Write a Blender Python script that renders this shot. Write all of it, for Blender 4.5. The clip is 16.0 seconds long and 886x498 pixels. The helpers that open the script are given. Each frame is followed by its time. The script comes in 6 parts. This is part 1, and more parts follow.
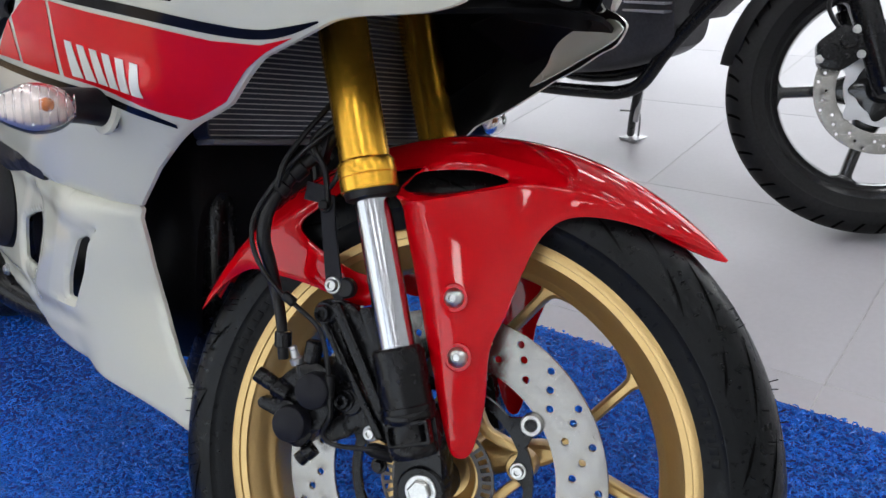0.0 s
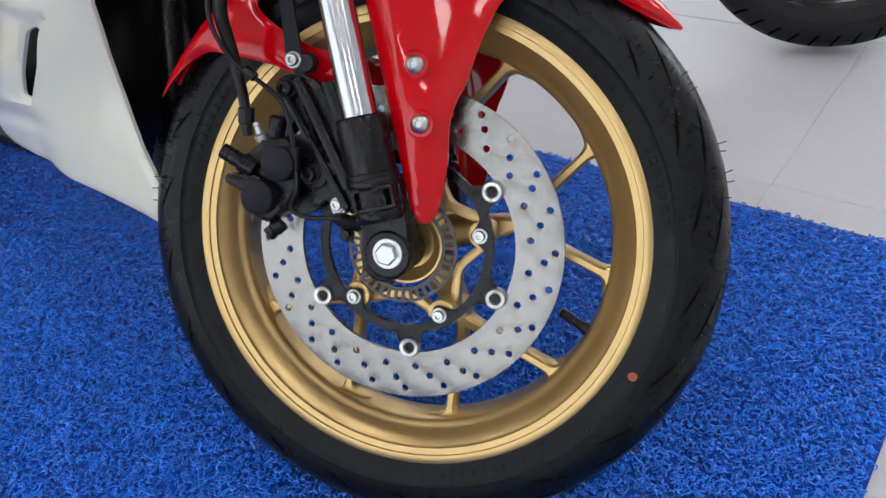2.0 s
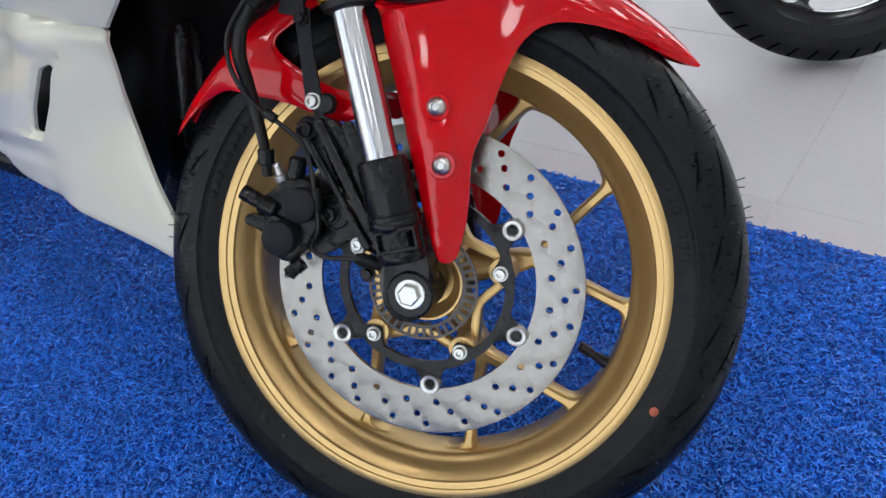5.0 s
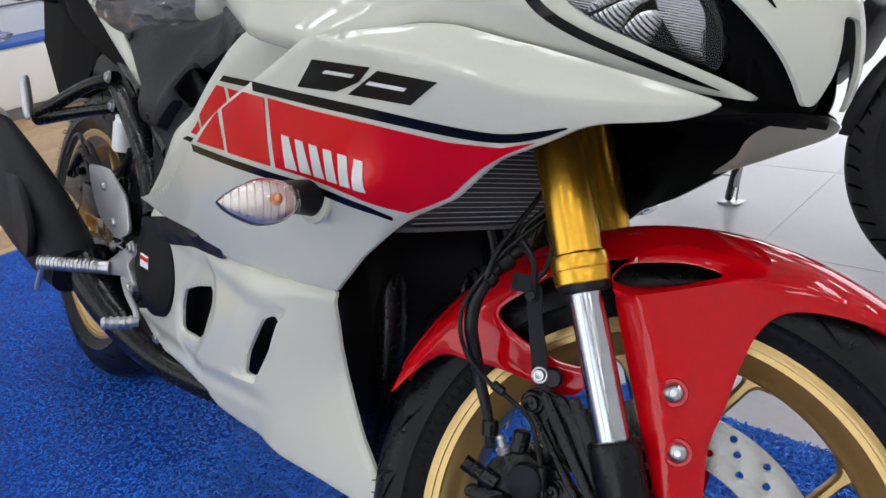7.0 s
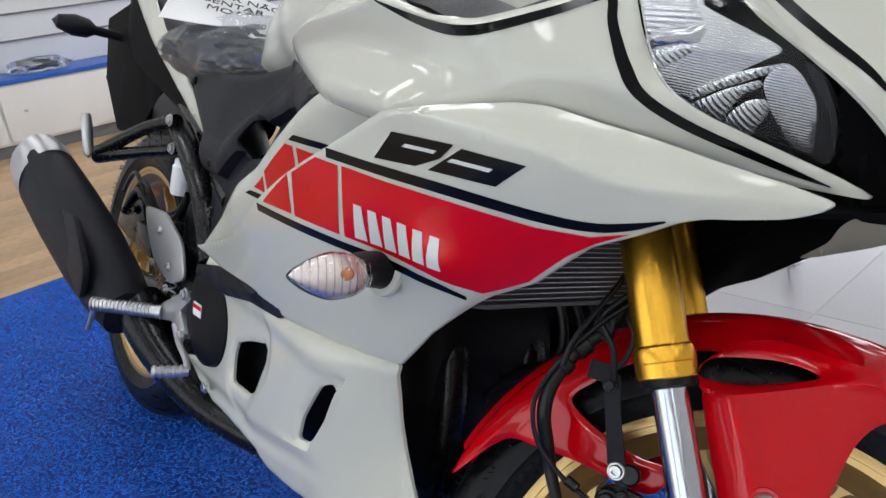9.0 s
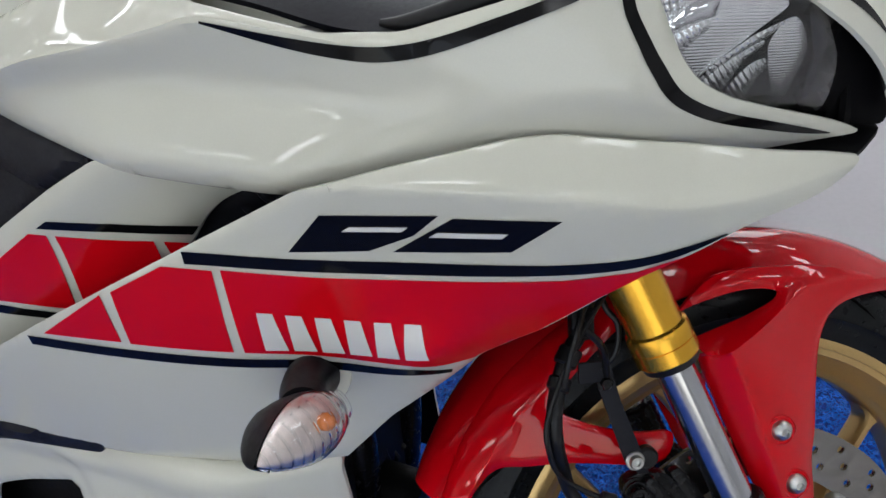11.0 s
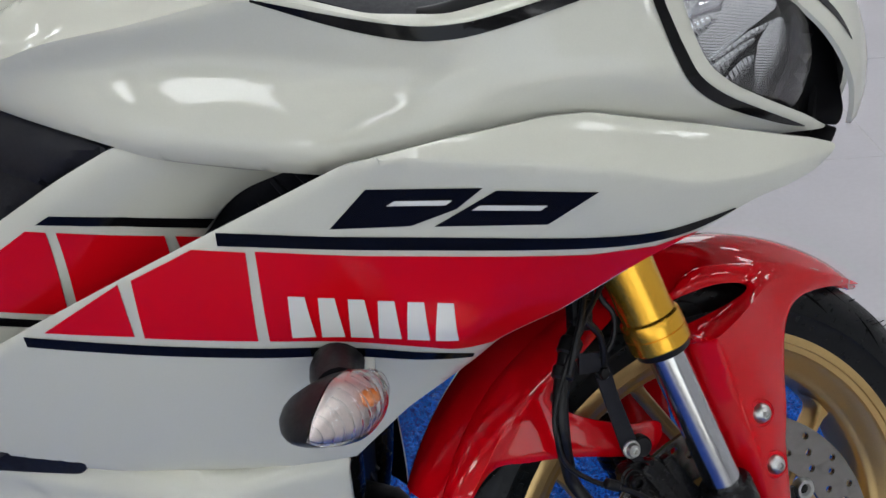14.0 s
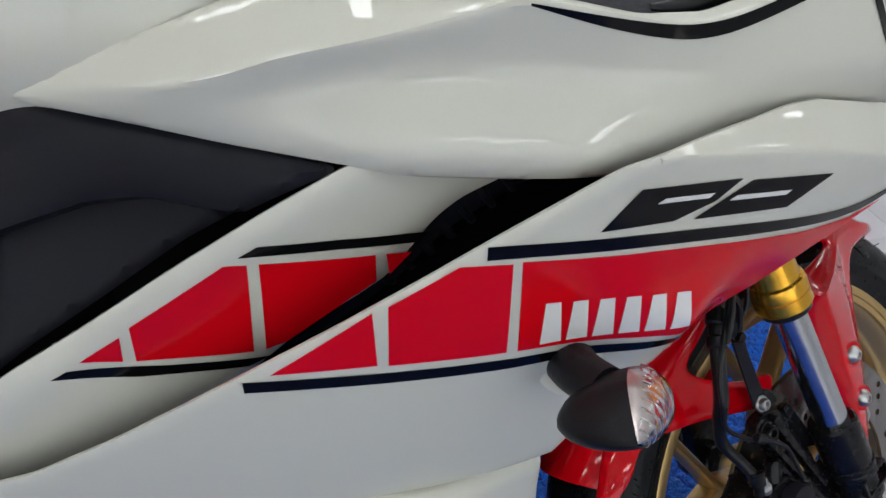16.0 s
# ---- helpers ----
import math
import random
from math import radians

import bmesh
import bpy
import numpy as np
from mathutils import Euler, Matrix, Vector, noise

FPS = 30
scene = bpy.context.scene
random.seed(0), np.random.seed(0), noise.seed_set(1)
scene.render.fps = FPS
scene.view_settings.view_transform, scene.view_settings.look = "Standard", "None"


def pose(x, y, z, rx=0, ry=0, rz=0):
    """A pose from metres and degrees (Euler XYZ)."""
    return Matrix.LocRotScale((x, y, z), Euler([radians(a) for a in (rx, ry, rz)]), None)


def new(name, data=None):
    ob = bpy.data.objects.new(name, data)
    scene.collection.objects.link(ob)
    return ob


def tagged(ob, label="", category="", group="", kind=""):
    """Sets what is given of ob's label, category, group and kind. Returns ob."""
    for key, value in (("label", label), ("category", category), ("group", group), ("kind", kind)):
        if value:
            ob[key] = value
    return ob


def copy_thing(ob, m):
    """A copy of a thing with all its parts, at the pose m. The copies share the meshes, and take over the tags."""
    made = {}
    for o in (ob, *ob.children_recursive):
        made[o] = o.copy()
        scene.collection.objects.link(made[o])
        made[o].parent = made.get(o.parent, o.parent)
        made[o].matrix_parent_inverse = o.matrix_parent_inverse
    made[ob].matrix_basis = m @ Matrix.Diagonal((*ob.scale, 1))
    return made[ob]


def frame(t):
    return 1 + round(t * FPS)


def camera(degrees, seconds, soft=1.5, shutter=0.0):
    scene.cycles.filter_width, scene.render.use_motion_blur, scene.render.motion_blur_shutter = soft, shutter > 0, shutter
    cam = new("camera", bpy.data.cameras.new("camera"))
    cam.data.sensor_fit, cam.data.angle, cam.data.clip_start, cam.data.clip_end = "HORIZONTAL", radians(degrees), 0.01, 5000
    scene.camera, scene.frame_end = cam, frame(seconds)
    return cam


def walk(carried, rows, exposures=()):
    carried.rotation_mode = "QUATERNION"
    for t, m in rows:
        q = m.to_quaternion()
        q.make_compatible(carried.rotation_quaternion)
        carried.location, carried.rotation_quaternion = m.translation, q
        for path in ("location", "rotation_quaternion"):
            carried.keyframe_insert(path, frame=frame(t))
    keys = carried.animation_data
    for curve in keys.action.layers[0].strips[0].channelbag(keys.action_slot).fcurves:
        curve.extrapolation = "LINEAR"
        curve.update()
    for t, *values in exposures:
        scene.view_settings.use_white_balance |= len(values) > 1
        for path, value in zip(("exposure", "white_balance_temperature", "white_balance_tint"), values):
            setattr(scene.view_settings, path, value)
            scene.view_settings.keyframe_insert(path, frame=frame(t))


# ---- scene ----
cam = camera(57.86, 16.0, soft=1.5)
PATH = [
    (0.0, 0.4101, -0.2856, 0.8029, 62.634, 6.865, 46.044),
    (0.5, 0.3965, -0.3209, 0.7737, 58.511, 6.555, 45.712),
    (1.0, 0.4045, -0.3214, 0.7540, 55.604, 6.330, 45.058),
    (1.5, 0.4286, -0.3271, 0.7460, 53.584, 6.208, 44.106),
    (2.0, 0.4443, -0.3320, 0.7457, 52.382, 6.454, 42.982),
    (2.5, 0.4503, -0.3362, 0.7501, 52.086, 6.503, 42.315),
    (3.0, 0.4510, -0.3415, 0.7509, 52.025, 6.421, 41.994),
    (3.2, 0.4506, -0.3432, 0.7521, 51.961, 6.306, 41.930),
    (5.3, 0.3975, -0.3304, 0.7925, 52.412, 6.691, 42.066),
    (5.5, 0.3848, -0.3287, 0.8052, 53.500, 6.824, 42.647),
    (6.0, 0.3421, -0.3575, 0.8280, 59.486, 6.761, 43.605),
    (6.5, 0.3201, -0.3704, 0.8492, 64.096, 7.316, 46.392),
    (7.0, 0.3107, -0.3861, 0.8601, 66.509, 7.734, 49.047),
    (7.5, 0.3100, -0.3927, 0.8638, 67.583, 7.515, 50.540),
    (8.0, 0.3091, -0.3980, 0.8709, 68.664, 7.324, 51.414),
    (8.5, 0.2990, -0.4022, 0.8704, 69.470, 6.906, 52.003),
    (9.0, 0.2552, -0.3813, 0.8918, 69.110, 6.459, 52.281),
    (9.2, 0.2383, -0.3678, 0.9159, 66.933, 6.385, 52.168),
    (11.3, -0.1450, -0.3518, 1.0120, 50.377, 8.629, 10.683),
    (11.5, -0.1695, -0.3818, 1.0117, 51.094, 8.105, 8.880),
    (12.0, -0.1817, -0.4104, 1.0045, 53.268, 6.866, 7.766),
    (12.5, -0.1835, -0.4086, 0.9933, 54.629, 6.019, 7.540),
    (13.0, -0.1775, -0.3997, 0.9846, 55.029, 5.401, 7.751),
    (13.5, -0.1732, -0.4011, 0.9813, 55.123, 5.310, 7.845),
    (14.0, -0.1786, -0.4200, 0.9856, 55.386, 4.996, 8.118),
    (14.5, -0.2203, -0.4320, 1.0073, 55.231, 4.901, 8.288),
    (15.0, -0.2967, -0.4235, 1.0344, 54.732, 3.321, 5.475),
    (15.5, -0.3696, -0.4139, 1.0388, 53.700, 1.608, -0.489),
    (16.0, -0.4598, -0.4070, 1.0156, 52.415, 1.372, -6.671),
]
EXPOSURE = [(0.0, 0.28), (1.5, 0.38), (3.0, 0.42), (5.5, 0.35), (7.5, 0.27), (9.2, 0.22), (11.5, -0.05), (16.0, 0.0)]
walk(cam, [(t, pose(x, y, z, rx, ry, rz)) for t, x, y, z, rx, ry, rz in PATH], EXPOSURE)
scene.view_settings.exposure = 0.0
LAMPS = [(x, y) for x in (-5.5, -3.7, -1.9, -0.1, 1.7, 3.5) for y in (-3.6, -1.8, 0.0, 1.8, 3.6, 5.6)]
WINDOWS = [(-7.0, -3.9), (-3.7, -0.6), (-0.4, 2.7)]
# North lamps are window daylight; the south ones are added fill for the near side.
for p, q in WINDOWS:
    for y, turn, watts in ((7.45, -90, 56.0), (-4.45, 90, 25.0)):
        day = bpy.data.lights.new("window_daylight_and_fill", "AREA")
        day.shape, day.size, day.size_y, day.energy, day.color = "RECTANGLE", q - p - 0.2, 2.3, watts, (0.97, 0.985, 1.0)
        new("window_daylight_and_fill", day).matrix_world = pose(0, 0, 0, 0, 0, 7.0) @ pose((p + q) / 2, y, 1.5, turn, 0, 0)

# ---- world and light ----
world = bpy.data.worlds.new("world")
scene.world = world
world.use_nodes = True
wn = world.node_tree
sky = wn.nodes.new("ShaderNodeTexSky")
sky.sky_type, sky.sun_disc, sky.sun_elevation, sky.sun_rotation = "NISHITA", False, radians(50), radians(120)
wn.links.new(sky.outputs[0], wn.nodes["Background"].inputs[0])
wn.nodes["Background"].inputs[1].default_value = 0.12


# ---- materials ----
def material(name, colour, rough=0.5, metal=0.0, grain=0.0, grain_scale=60.0, stain=0.0, stain_scale=4.0, bump=0.0, bump_scale=300.0,
             coat=0.0, spec=0.5, rough_var=0.0, transmission=0.0, ior=1.45, emit=None, strength=0.0, aniso=0.0, random_tint=0.0):
    """A procedural surface: base colour with grain and stains at two scales, uneven gloss and fine relief."""
    m = bpy.data.materials.new(name)
    m.use_nodes = True
    nt = m.node_tree
    b = nt.nodes["Principled BSDF"]
    link = nt.links.new
    b.inputs["Base Color"].default_value = (*colour, 1)
    b.inputs["Roughness"].default_value, b.inputs["Metallic"].default_value = rough, metal
    b.inputs["Coat Weight"].default_value, b.inputs["Coat Roughness"].default_value = coat, 0.04
    b.inputs["Transmission Weight"].default_value, b.inputs["IOR"].default_value = transmission, ior
    b.inputs["Anisotropic"].default_value, b.inputs["Specular IOR Level"].default_value = aniso, spec
    if emit:
        b.inputs["Emission Color"].default_value, b.inputs["Emission Strength"].default_value = (*emit, 1), strength
    tc = nt.nodes.new("ShaderNodeTexCoord").outputs["Object"]

    def noisy(scale, detail=4):
        n = nt.nodes.new("ShaderNodeTexNoise")
        n.inputs["Scale"].default_value, n.inputs["Detail"].default_value = scale, detail
        link(tc, n.inputs["Vector"])
        return n.outputs["Fac"]

    def spread(fac, lo, hi):
        r = nt.nodes.new("ShaderNodeMapRange")
        r.inputs["From Min"].default_value, r.inputs["From Max"].default_value = 0.3, 0.7
        r.inputs["To Min"].default_value, r.inputs["To Max"].default_value = lo, hi
        link(fac, r.inputs["Value"])
        return r.outputs[0]

    factor = None
    for amount, scale in ((grain, grain_scale), (stain, stain_scale)):
        if amount:
            s = spread(noisy(scale), 1 - amount, 1 + amount * 0.5)
            if factor is not None:
                mul = nt.nodes.new("ShaderNodeMath")
                mul.operation = "MULTIPLY"
                link(factor, mul.inputs[0]), link(s, mul.inputs[1])
                s = mul.outputs[0]
            factor = s
    if random_tint:
        info = nt.nodes.new("ShaderNodeObjectInfo").outputs["Random"]
        r = nt.nodes.new("ShaderNodeMapRange")
        r.inputs["To Min"].default_value, r.inputs["To Max"].default_value = 1 - random_tint, 1 + random_tint
        link(info, r.inputs["Value"])
        if factor is not None:
            mul = nt.nodes.new("ShaderNodeMath")
            mul.operation = "MULTIPLY"
            link(factor, mul.inputs[0]), link(r.outputs[0], mul.inputs[1])
            factor = mul.outputs[0]
        else:
            factor = r.outputs[0]
    if factor is not None:
        v = nt.nodes.new("ShaderNodeVectorMath")
        v.operation = "SCALE"
        v.inputs[0].default_value = colour
        link(factor, v.inputs["Scale"]), link(v.outputs[0], b.inputs["Base Color"])
    if rough_var:
        link(spread(noisy(grain_scale * 0.6), rough - rough_var, rough + rough_var), b.inputs["Roughness"])
    if bump:
        bp = nt.nodes.new("ShaderNodeBump")
        bp.inputs["Strength"].default_value, bp.inputs["Distance"].default_value = bump, 0.001
        link(noisy(bump_scale, 3), bp.inputs["Height"]), link(bp.outputs[0], b.inputs["Normal"])
    return m


WHITE = material("pearl_white_paint", (0.617, 0.619, 0.532), 0.035, grain=0.02, grain_scale=900, stain=0.012, stain_scale=3, rough_var=0.01)
RED = material("red_paint", (0.58, 0.001, 0.006), 0.05, stain=0.03, grain=0.03, grain_scale=700, rough_var=0.015)
RED_FILM = material("red_film", (0.66, 0.002, 0.008), 0.14, spec=0.4, stain=0.04)
BLACK_FILM = material("black_film", (0.004, 0.004, 0.0045), 0.12, spec=0.25, stain=0.1)
WHITE_FILM = material("white_film", (0.74, 0.74, 0.70), 0.12, stain=0.02)
PLASTIC = material("black_plastic", (0.009, 0.009, 0.011), 0.40, spec=0.25, grain=0.2, grain_scale=400, bump=0.15, bump_scale=900, rough_var=0.06)
SATIN = material("satin_dark_grey_plastic", (0.0125, 0.013, 0.0175), 0.46, spec=0.18, grain=0.12, grain_scale=500, bump=0.12, bump_scale=1400, rough_var=0.05, stain=0.08)
GOLD = material("gold_wheel_paint", (0.59, 0.40, 0.165), 0.31, metal=0.78, grain=0.10, grain_scale=1200, stain=0.05, stain_scale=20, bump=0.08, bump_scale=1500)
ANODISED = material("gold_anodised_aluminium", (0.84, 0.45, 0.05), 0.26, metal=0.95, grain=0.04, grain_scale=40)
CHROME = material("polished_steel", (0.55, 0.56, 0.58), 0.17, metal=1.0, grain=0.05, grain_scale=200, rough_var=0.03)
STEEL = material("brushed_disc_steel", (0.30, 0.288, 0.268), 0.26, metal=1.0, grain=0.06, grain_scale=700, stain=0.08, stain_scale=5)
ZINC = material("zinc_bolt", (0.55, 0.55, 0.53), 0.28, metal=1.0, grain=0.1, grain_scale=500)
CAST = material("silver_cast_aluminium", (0.55, 0.55, 0.56), 0.38, metal=0.9, grain=0.08, grain_scale=600, bump=0.1)
DARKMETAL = material("black_painted_metal", (0.006, 0.006, 0.007), 0.24, spec=0.3, grain=0.2, grain_scale=300, bump=0.06, bump_scale=700, rough_var=0.06)
RUBBER = material("tyre_rubber", (0.0060, 0.0070, 0.0080), 0.34, spec=0.21, grain=0.25, grain_scale=200, stain=0.3, stain_scale=12, bump=0.15, bump_scale=600, rough_var=0.10)
HOSE = material("black_rubber_hose", (0.007, 0.007, 0.008), 0.34, spec=0.35, grain=0.2, grain_scale=300)
RADIATOR = material("radiator_core", (0.065, 0.07, 0.10), 0.5, metal=0.3, grain=0.3, grain_scale=700, bump=0.4, bump_scale=900)
TILE = material("polished_grey_tile", (0.49, 0.475, 0.50), 0.34, spec=0.35, grain=0.03, grain_scale=90, stain=0.06, stain_scale=2.5, random_tint=0.03)
GROUT = material("pale_grout", (0.50, 0.49, 0.49), 0.8, grain=0.15)
MAT_BLUE = material("blue_coil_mat", (0.0035, 0.055, 0.36), 0.6, spec=0.15, grain=0.4, grain_scale=300, stain=0.12, stain_scale=6, bump=1.0, bump_scale=400)
WALL = material("showroom_wall_paint", (0.60, 0.60, 0.60), 0.7, grain=0.03, stain=0.04, bump=0.1)
CEIL = material("grey_ceiling_panel", (0.56, 0.56, 0.57), 0.8, grain=0.03)
# Darker, duller copy of the black plastic: shade of inner parts put into its colour.
INNER = material("shade_darkened_black_plastic", (0.003, 0.003, 0.0035), 0.6, spec=0.06, grain=0.2, grain_scale=300, bump=0.1, bump_scale=900)
SENSOR = material("grey_sensor_steel", (0.075, 0.07, 0.068), 0.4, metal=0.7, grain=0.15)
LAMP = material("led_panel", (0.9, 0.9, 0.9), 0.5, emit=(0.945, 0.975, 1.0), strength=8.5)


def turned(m, fine=2600.0):
    """Fine circular machining marks about the part's own y axis."""
    nt = m.node_tree
    link = nt.links.new
    tc, sep, n, bp = (nt.nodes.new("ShaderNode" + k) for k in ("TexCoord", "SeparateXYZ", "TexNoise", "Bump"))
    com, ln = nt.nodes.new("ShaderNodeCombineXYZ"), nt.nodes.new("ShaderNodeVectorMath")
    ln.operation = "LENGTH"
    link(tc.outputs["Object"], sep.inputs[0]), link(sep.outputs["X"], com.inputs["X"]), link(sep.outputs["Z"], com.inputs["Y"]), link(com.outputs[0], ln.inputs[0])
    n.noise_dimensions = "1D"
    n.inputs["Scale"].default_value, n.inputs["Detail"].default_value = fine, 3
    link(ln.outputs["Value"], n.inputs["W"]), link(n.outputs["Fac"], bp.inputs["Height"])
    bp.inputs["Strength"].default_value, bp.inputs["Distance"].default_value = 0.5, 0.0002
    link(bp.outputs[0], nt.nodes["Principled BSDF"].inputs["Normal"])
    return m


turned(STEEL)


# ---- mesh tools ----
def part(name, bm, mat, parent=None, label="", smooth=True, angle=35):
    """Link a bmesh as one mesh object, as a part of parent when given."""
    me = bpy.data.meshes.new(name)
    bm.normal_update()
    if smooth:
        for f_ in bm.faces:
            f_.smooth = True
        for e_ in bm.edges:
            e_.smooth = len(e_.link_faces) == 2 and e_.calc_face_angle(0) < radians(angle)
    bm.to_mesh(me)
    bm.free()
    mats = mat if isinstance(mat, (list, tuple)) else [mat]
    for m_ in mats:
        me.materials.append(m_)
    ob = new(name, me)
    if parent:
        ob.parent = parent
    if label:
        ob["label"] = label
    return ob


def thing(name, m, label, category, group="", kind=""):
    e = new(name)
    e.empty_display_size = 0.05
    e.matrix_world = m
    return tagged(e, label, category, group, kind)


def tps(pts, s=1e-4):
    """Thin plate spline y(x, z) through a few control stations (x, y, z)."""
    p = np.array(pts, float)
    c, n = p[:, [0, 2]], len(pts)

    def kernel(a, b):
        r2 = ((a[:, None] - b[None]) ** 2).sum(2)
        return np.where(r2 > 1e-12, r2 * np.log(np.maximum(r2, 1e-12)), 0)

    a = np.zeros((n + 3, n + 3))
    a[:n, :n] = kernel(c, c) + s * np.eye(n)
    a[:n, n], a[:n, n + 1:] = 1, c
    a[n:, :n] = a[:n, n:].T
    w = np.linalg.solve(a, np.append(p[:, 1], [0, 0, 0]))

    def at(x, z):
        q = np.stack([np.atleast_1d(x), np.atleast_1d(z)], 1).astype(float)
        return kernel(q, c) @ w[:n] + w[n] + q @ w[n + 1:]
    return at


def soft(d, a, b):
    t = np.clip((d - a) / (b - a), 0, 1)
    return t * t * (3 - 2 * t)


def hinge(d, w):
    """max(d, 0) with its corner rounded over w."""
    return np.where(d > w, d, np.where(d < -w, 0.0, (d + w) ** 2 / (4 * w)))


def faceted(lines, widths):
    """y(x, z) of smooth facets that meet along ridge lines (x, y, z), given from the top line down."""
    dense = [np.array(curve(line, 8)) for line in lines]

    def at(x, z):
        x, z = np.atleast_1d(x).astype(float), np.atleast_1d(z).astype(float)
        zs = [np.interp(x, p[:, 0], p[:, 2]) for p in dense]
        ys = [np.interp(x, p[:, 0], p[:, 1]) for p in dense]
        slopes = [(ys[i + 1] - ys[i]) / np.maximum(zs[i] - zs[i + 1], 0.003) for i in range(len(zs) - 1)]
        d = zs[0] - z
        y = ys[0] + slopes[0] * d
        for i in range(1, len(zs) - 1):
            y = y + (slopes[i] - slopes[i - 1]) * hinge(d - (zs[0] - zs[i]), widths[i - 1])
        return y
    return at


def creased(line, *gaps):
    """A crease line (x, z) and its neighbours at small offsets in z."""
    return [[(x, z + g) for x, z in line] for g in gaps]


def rounded(points, r=0.012, steps=4, sharp=()):
    """A closed outline with its corners rounded."""
    out, n = [], len(points)
    for i, p in enumerate(points):
        p, a, b = Vector(p), Vector(points[i - 1]), Vector(points[(i + 1) % n])
        ra, rb = min(r, (a - p).length * 0.45), min(r, (b - p).length * 0.45)
        if i in sharp:
            out.append(tuple(p))
            continue
        pa, pb = p + (a - p).normalized() * ra, p + (b - p).normalized() * rb
        for k in range(steps + 1):
            t = k / steps
            out.append(tuple(pa * (1 - t) ** 2 + p * 2 * t * (1 - t) + pb * t ** 2))
    return out


def curve(points, n=8, closed=False):
    """Catmull-Rom line through a few points, any dimension."""
    p = np.array(points, float)
    m = len(p)
    out = []
    for i in range(m if closed else m - 1):
        if closed:
            a, b, c, d = p[i - 1], p[i], p[(i + 1) % m], p[(i + 2) % m]
        else:
            a, b, c, d = p[max(i - 1, 0)], p[i], p[i + 1], p[min(i + 2, m - 1)]
        for k in range(n):
            t = k / n
            out.append(0.5 * (2 * b + (c - a) * t + (2 * a - 5 * b + 4 * c - d) * t * t + (3 * b - a - 3 * c + d) * t ** 3))
    if not closed:
        out.append(p[-1])
    return [tuple(q) for q in out]


def densify(loop, step):
    out = []
    for i, p in enumerate(loop):
        q = loop[(i + 1) % len(loop)]
        k = max(1, int(math.hypot(q[0] - p[0], q[1] - p[1]) / step))
        out += [(p[0] + (q[0] - p[0]) * j / k, p[1] + (q[1] - p[1]) * j / k) for j in range(k)]
    return out


def inside(pts, loop):
    x, y = pts[:, 0], pts[:, 1]
    r = np.zeros(len(pts), bool)
    for i in range(len(loop)):
        (x0, y0), (x1, y1) = loop[i - 1], loop[i]
        if y0 != y1:
            r ^= ((y0 > y) != (y1 > y)) & (x < (x1 - x0) * (y - y0) / (y1 - y0) + x0)
    return r


def edge_distance(pts, loops):
    best = np.full(len(pts), 9.0)
    for loop in loops:
        a = np.array(loop)
        b = np.roll(a, -1, 0)
        d = b - a
        l2 = np.maximum((d ** 2).sum(1), 1e-12)
        t = np.clip(((pts[:, None] - a[None]) * d[None]).sum(2) / l2, 0, 1)
        near = a[None] + t[..., None] * d[None]
        best = np.minimum(best, np.sqrt(((pts[:, None] - near) ** 2).sum(2)).min(1))
    return best


def fill(outline, holes=(), res=0.015, creases=()):
    """Triangles that fill an outline with holes and follow the creases: points (n, 2), triangles, border loops."""
    from mathutils.geometry import delaunay_2d_cdt
    loops = [densify(outline, res)] + [densify(h, min(res, 0.01)) for h in holes]
    pts, edges = [], []
    for loop in loops:
        n0 = len(pts)
        pts += loop
        edges += [(n0 + i, n0 + (i + 1) % len(loop)) for i in range(len(loop))]
    a = np.array(outline)
    lo, hi = a.min(0), a.max(0)
    gx, gz = np.meshgrid(np.arange(lo[0] + res / 2, hi[0], res), np.arange(lo[1] + res / 2, hi[1], res * 0.87))
    gx[1::2] += res / 2
    grid = np.stack([gx.ravel(), gz.ravel()], 1)
    keep = inside(grid, loops[0])
    for h in loops[1:]:
        keep &= ~inside(grid, h)
    grid = grid[keep]
    folds = []
    for line in creases:
        line = np.array(line)
        run = np.append(0, np.cumsum(np.hypot(*np.diff(line, axis=0).T)))
        at = np.linspace(0, run[-1], max(2, int(run[-1] / (res * 0.8))))
        q = np.stack([np.interp(at, run, line[:, 0]), np.interp(at, run, line[:, 1])], 1)
        ok = inside(q, loops[0])
        for h in loops[1:]:
            ok &= ~inside(q, h)
        ok &= edge_distance(q, loops) > res * 0.25
        for i in range(len(q)):
            if ok[i]:
                if i and ok[i - 1]:
                    edges.append((len(pts) - 1, len(pts)))
                pts.append(tuple(q[i]))
                folds.append(q[i])
    if len(grid):
        grid = grid[edge_distance(grid, loops) > res * 0.4]
    if folds and len(grid):
        f_ = np.array(folds)
        near = np.array([np.hypot(f_[:, 0] - p[0], f_[:, 1] - p[1]).min() for p in grid])
        grid = grid[near > res * 0.45]
    pts += [tuple(p) for p in grid]
    v, e, f, _, _, _ = delaunay_2d_cdt([Vector(p) for p in pts], edges, [], 0, 1e-6)
    v = np.array([tuple(q) for q in v])
    f = np.array([t for t in f if len(t) == 3])
    mid = v[f].mean(1)
    ok = inside(mid, loops[0])
    for h in loops[1:]:
        ok &= ~inside(mid, h)
    return v, f[ok], loops


def shell(outline, yf, holes=(), thick=0.004, res=0.015, roll=0.004, roll_width=0.012, offset=0.0, side=-1, place=None, creases=()):
    """A bmesh panel over the x-z outline at depth yf, with thickness and rolled edges. side -1: the right of the bike. Inner faces take material 1."""
    v, f, loops = fill(outline, holes, res, creases)
    y = yf(v[:, 0], v[:, 1])
    if roll:
        d = edge_distance(v, loops)
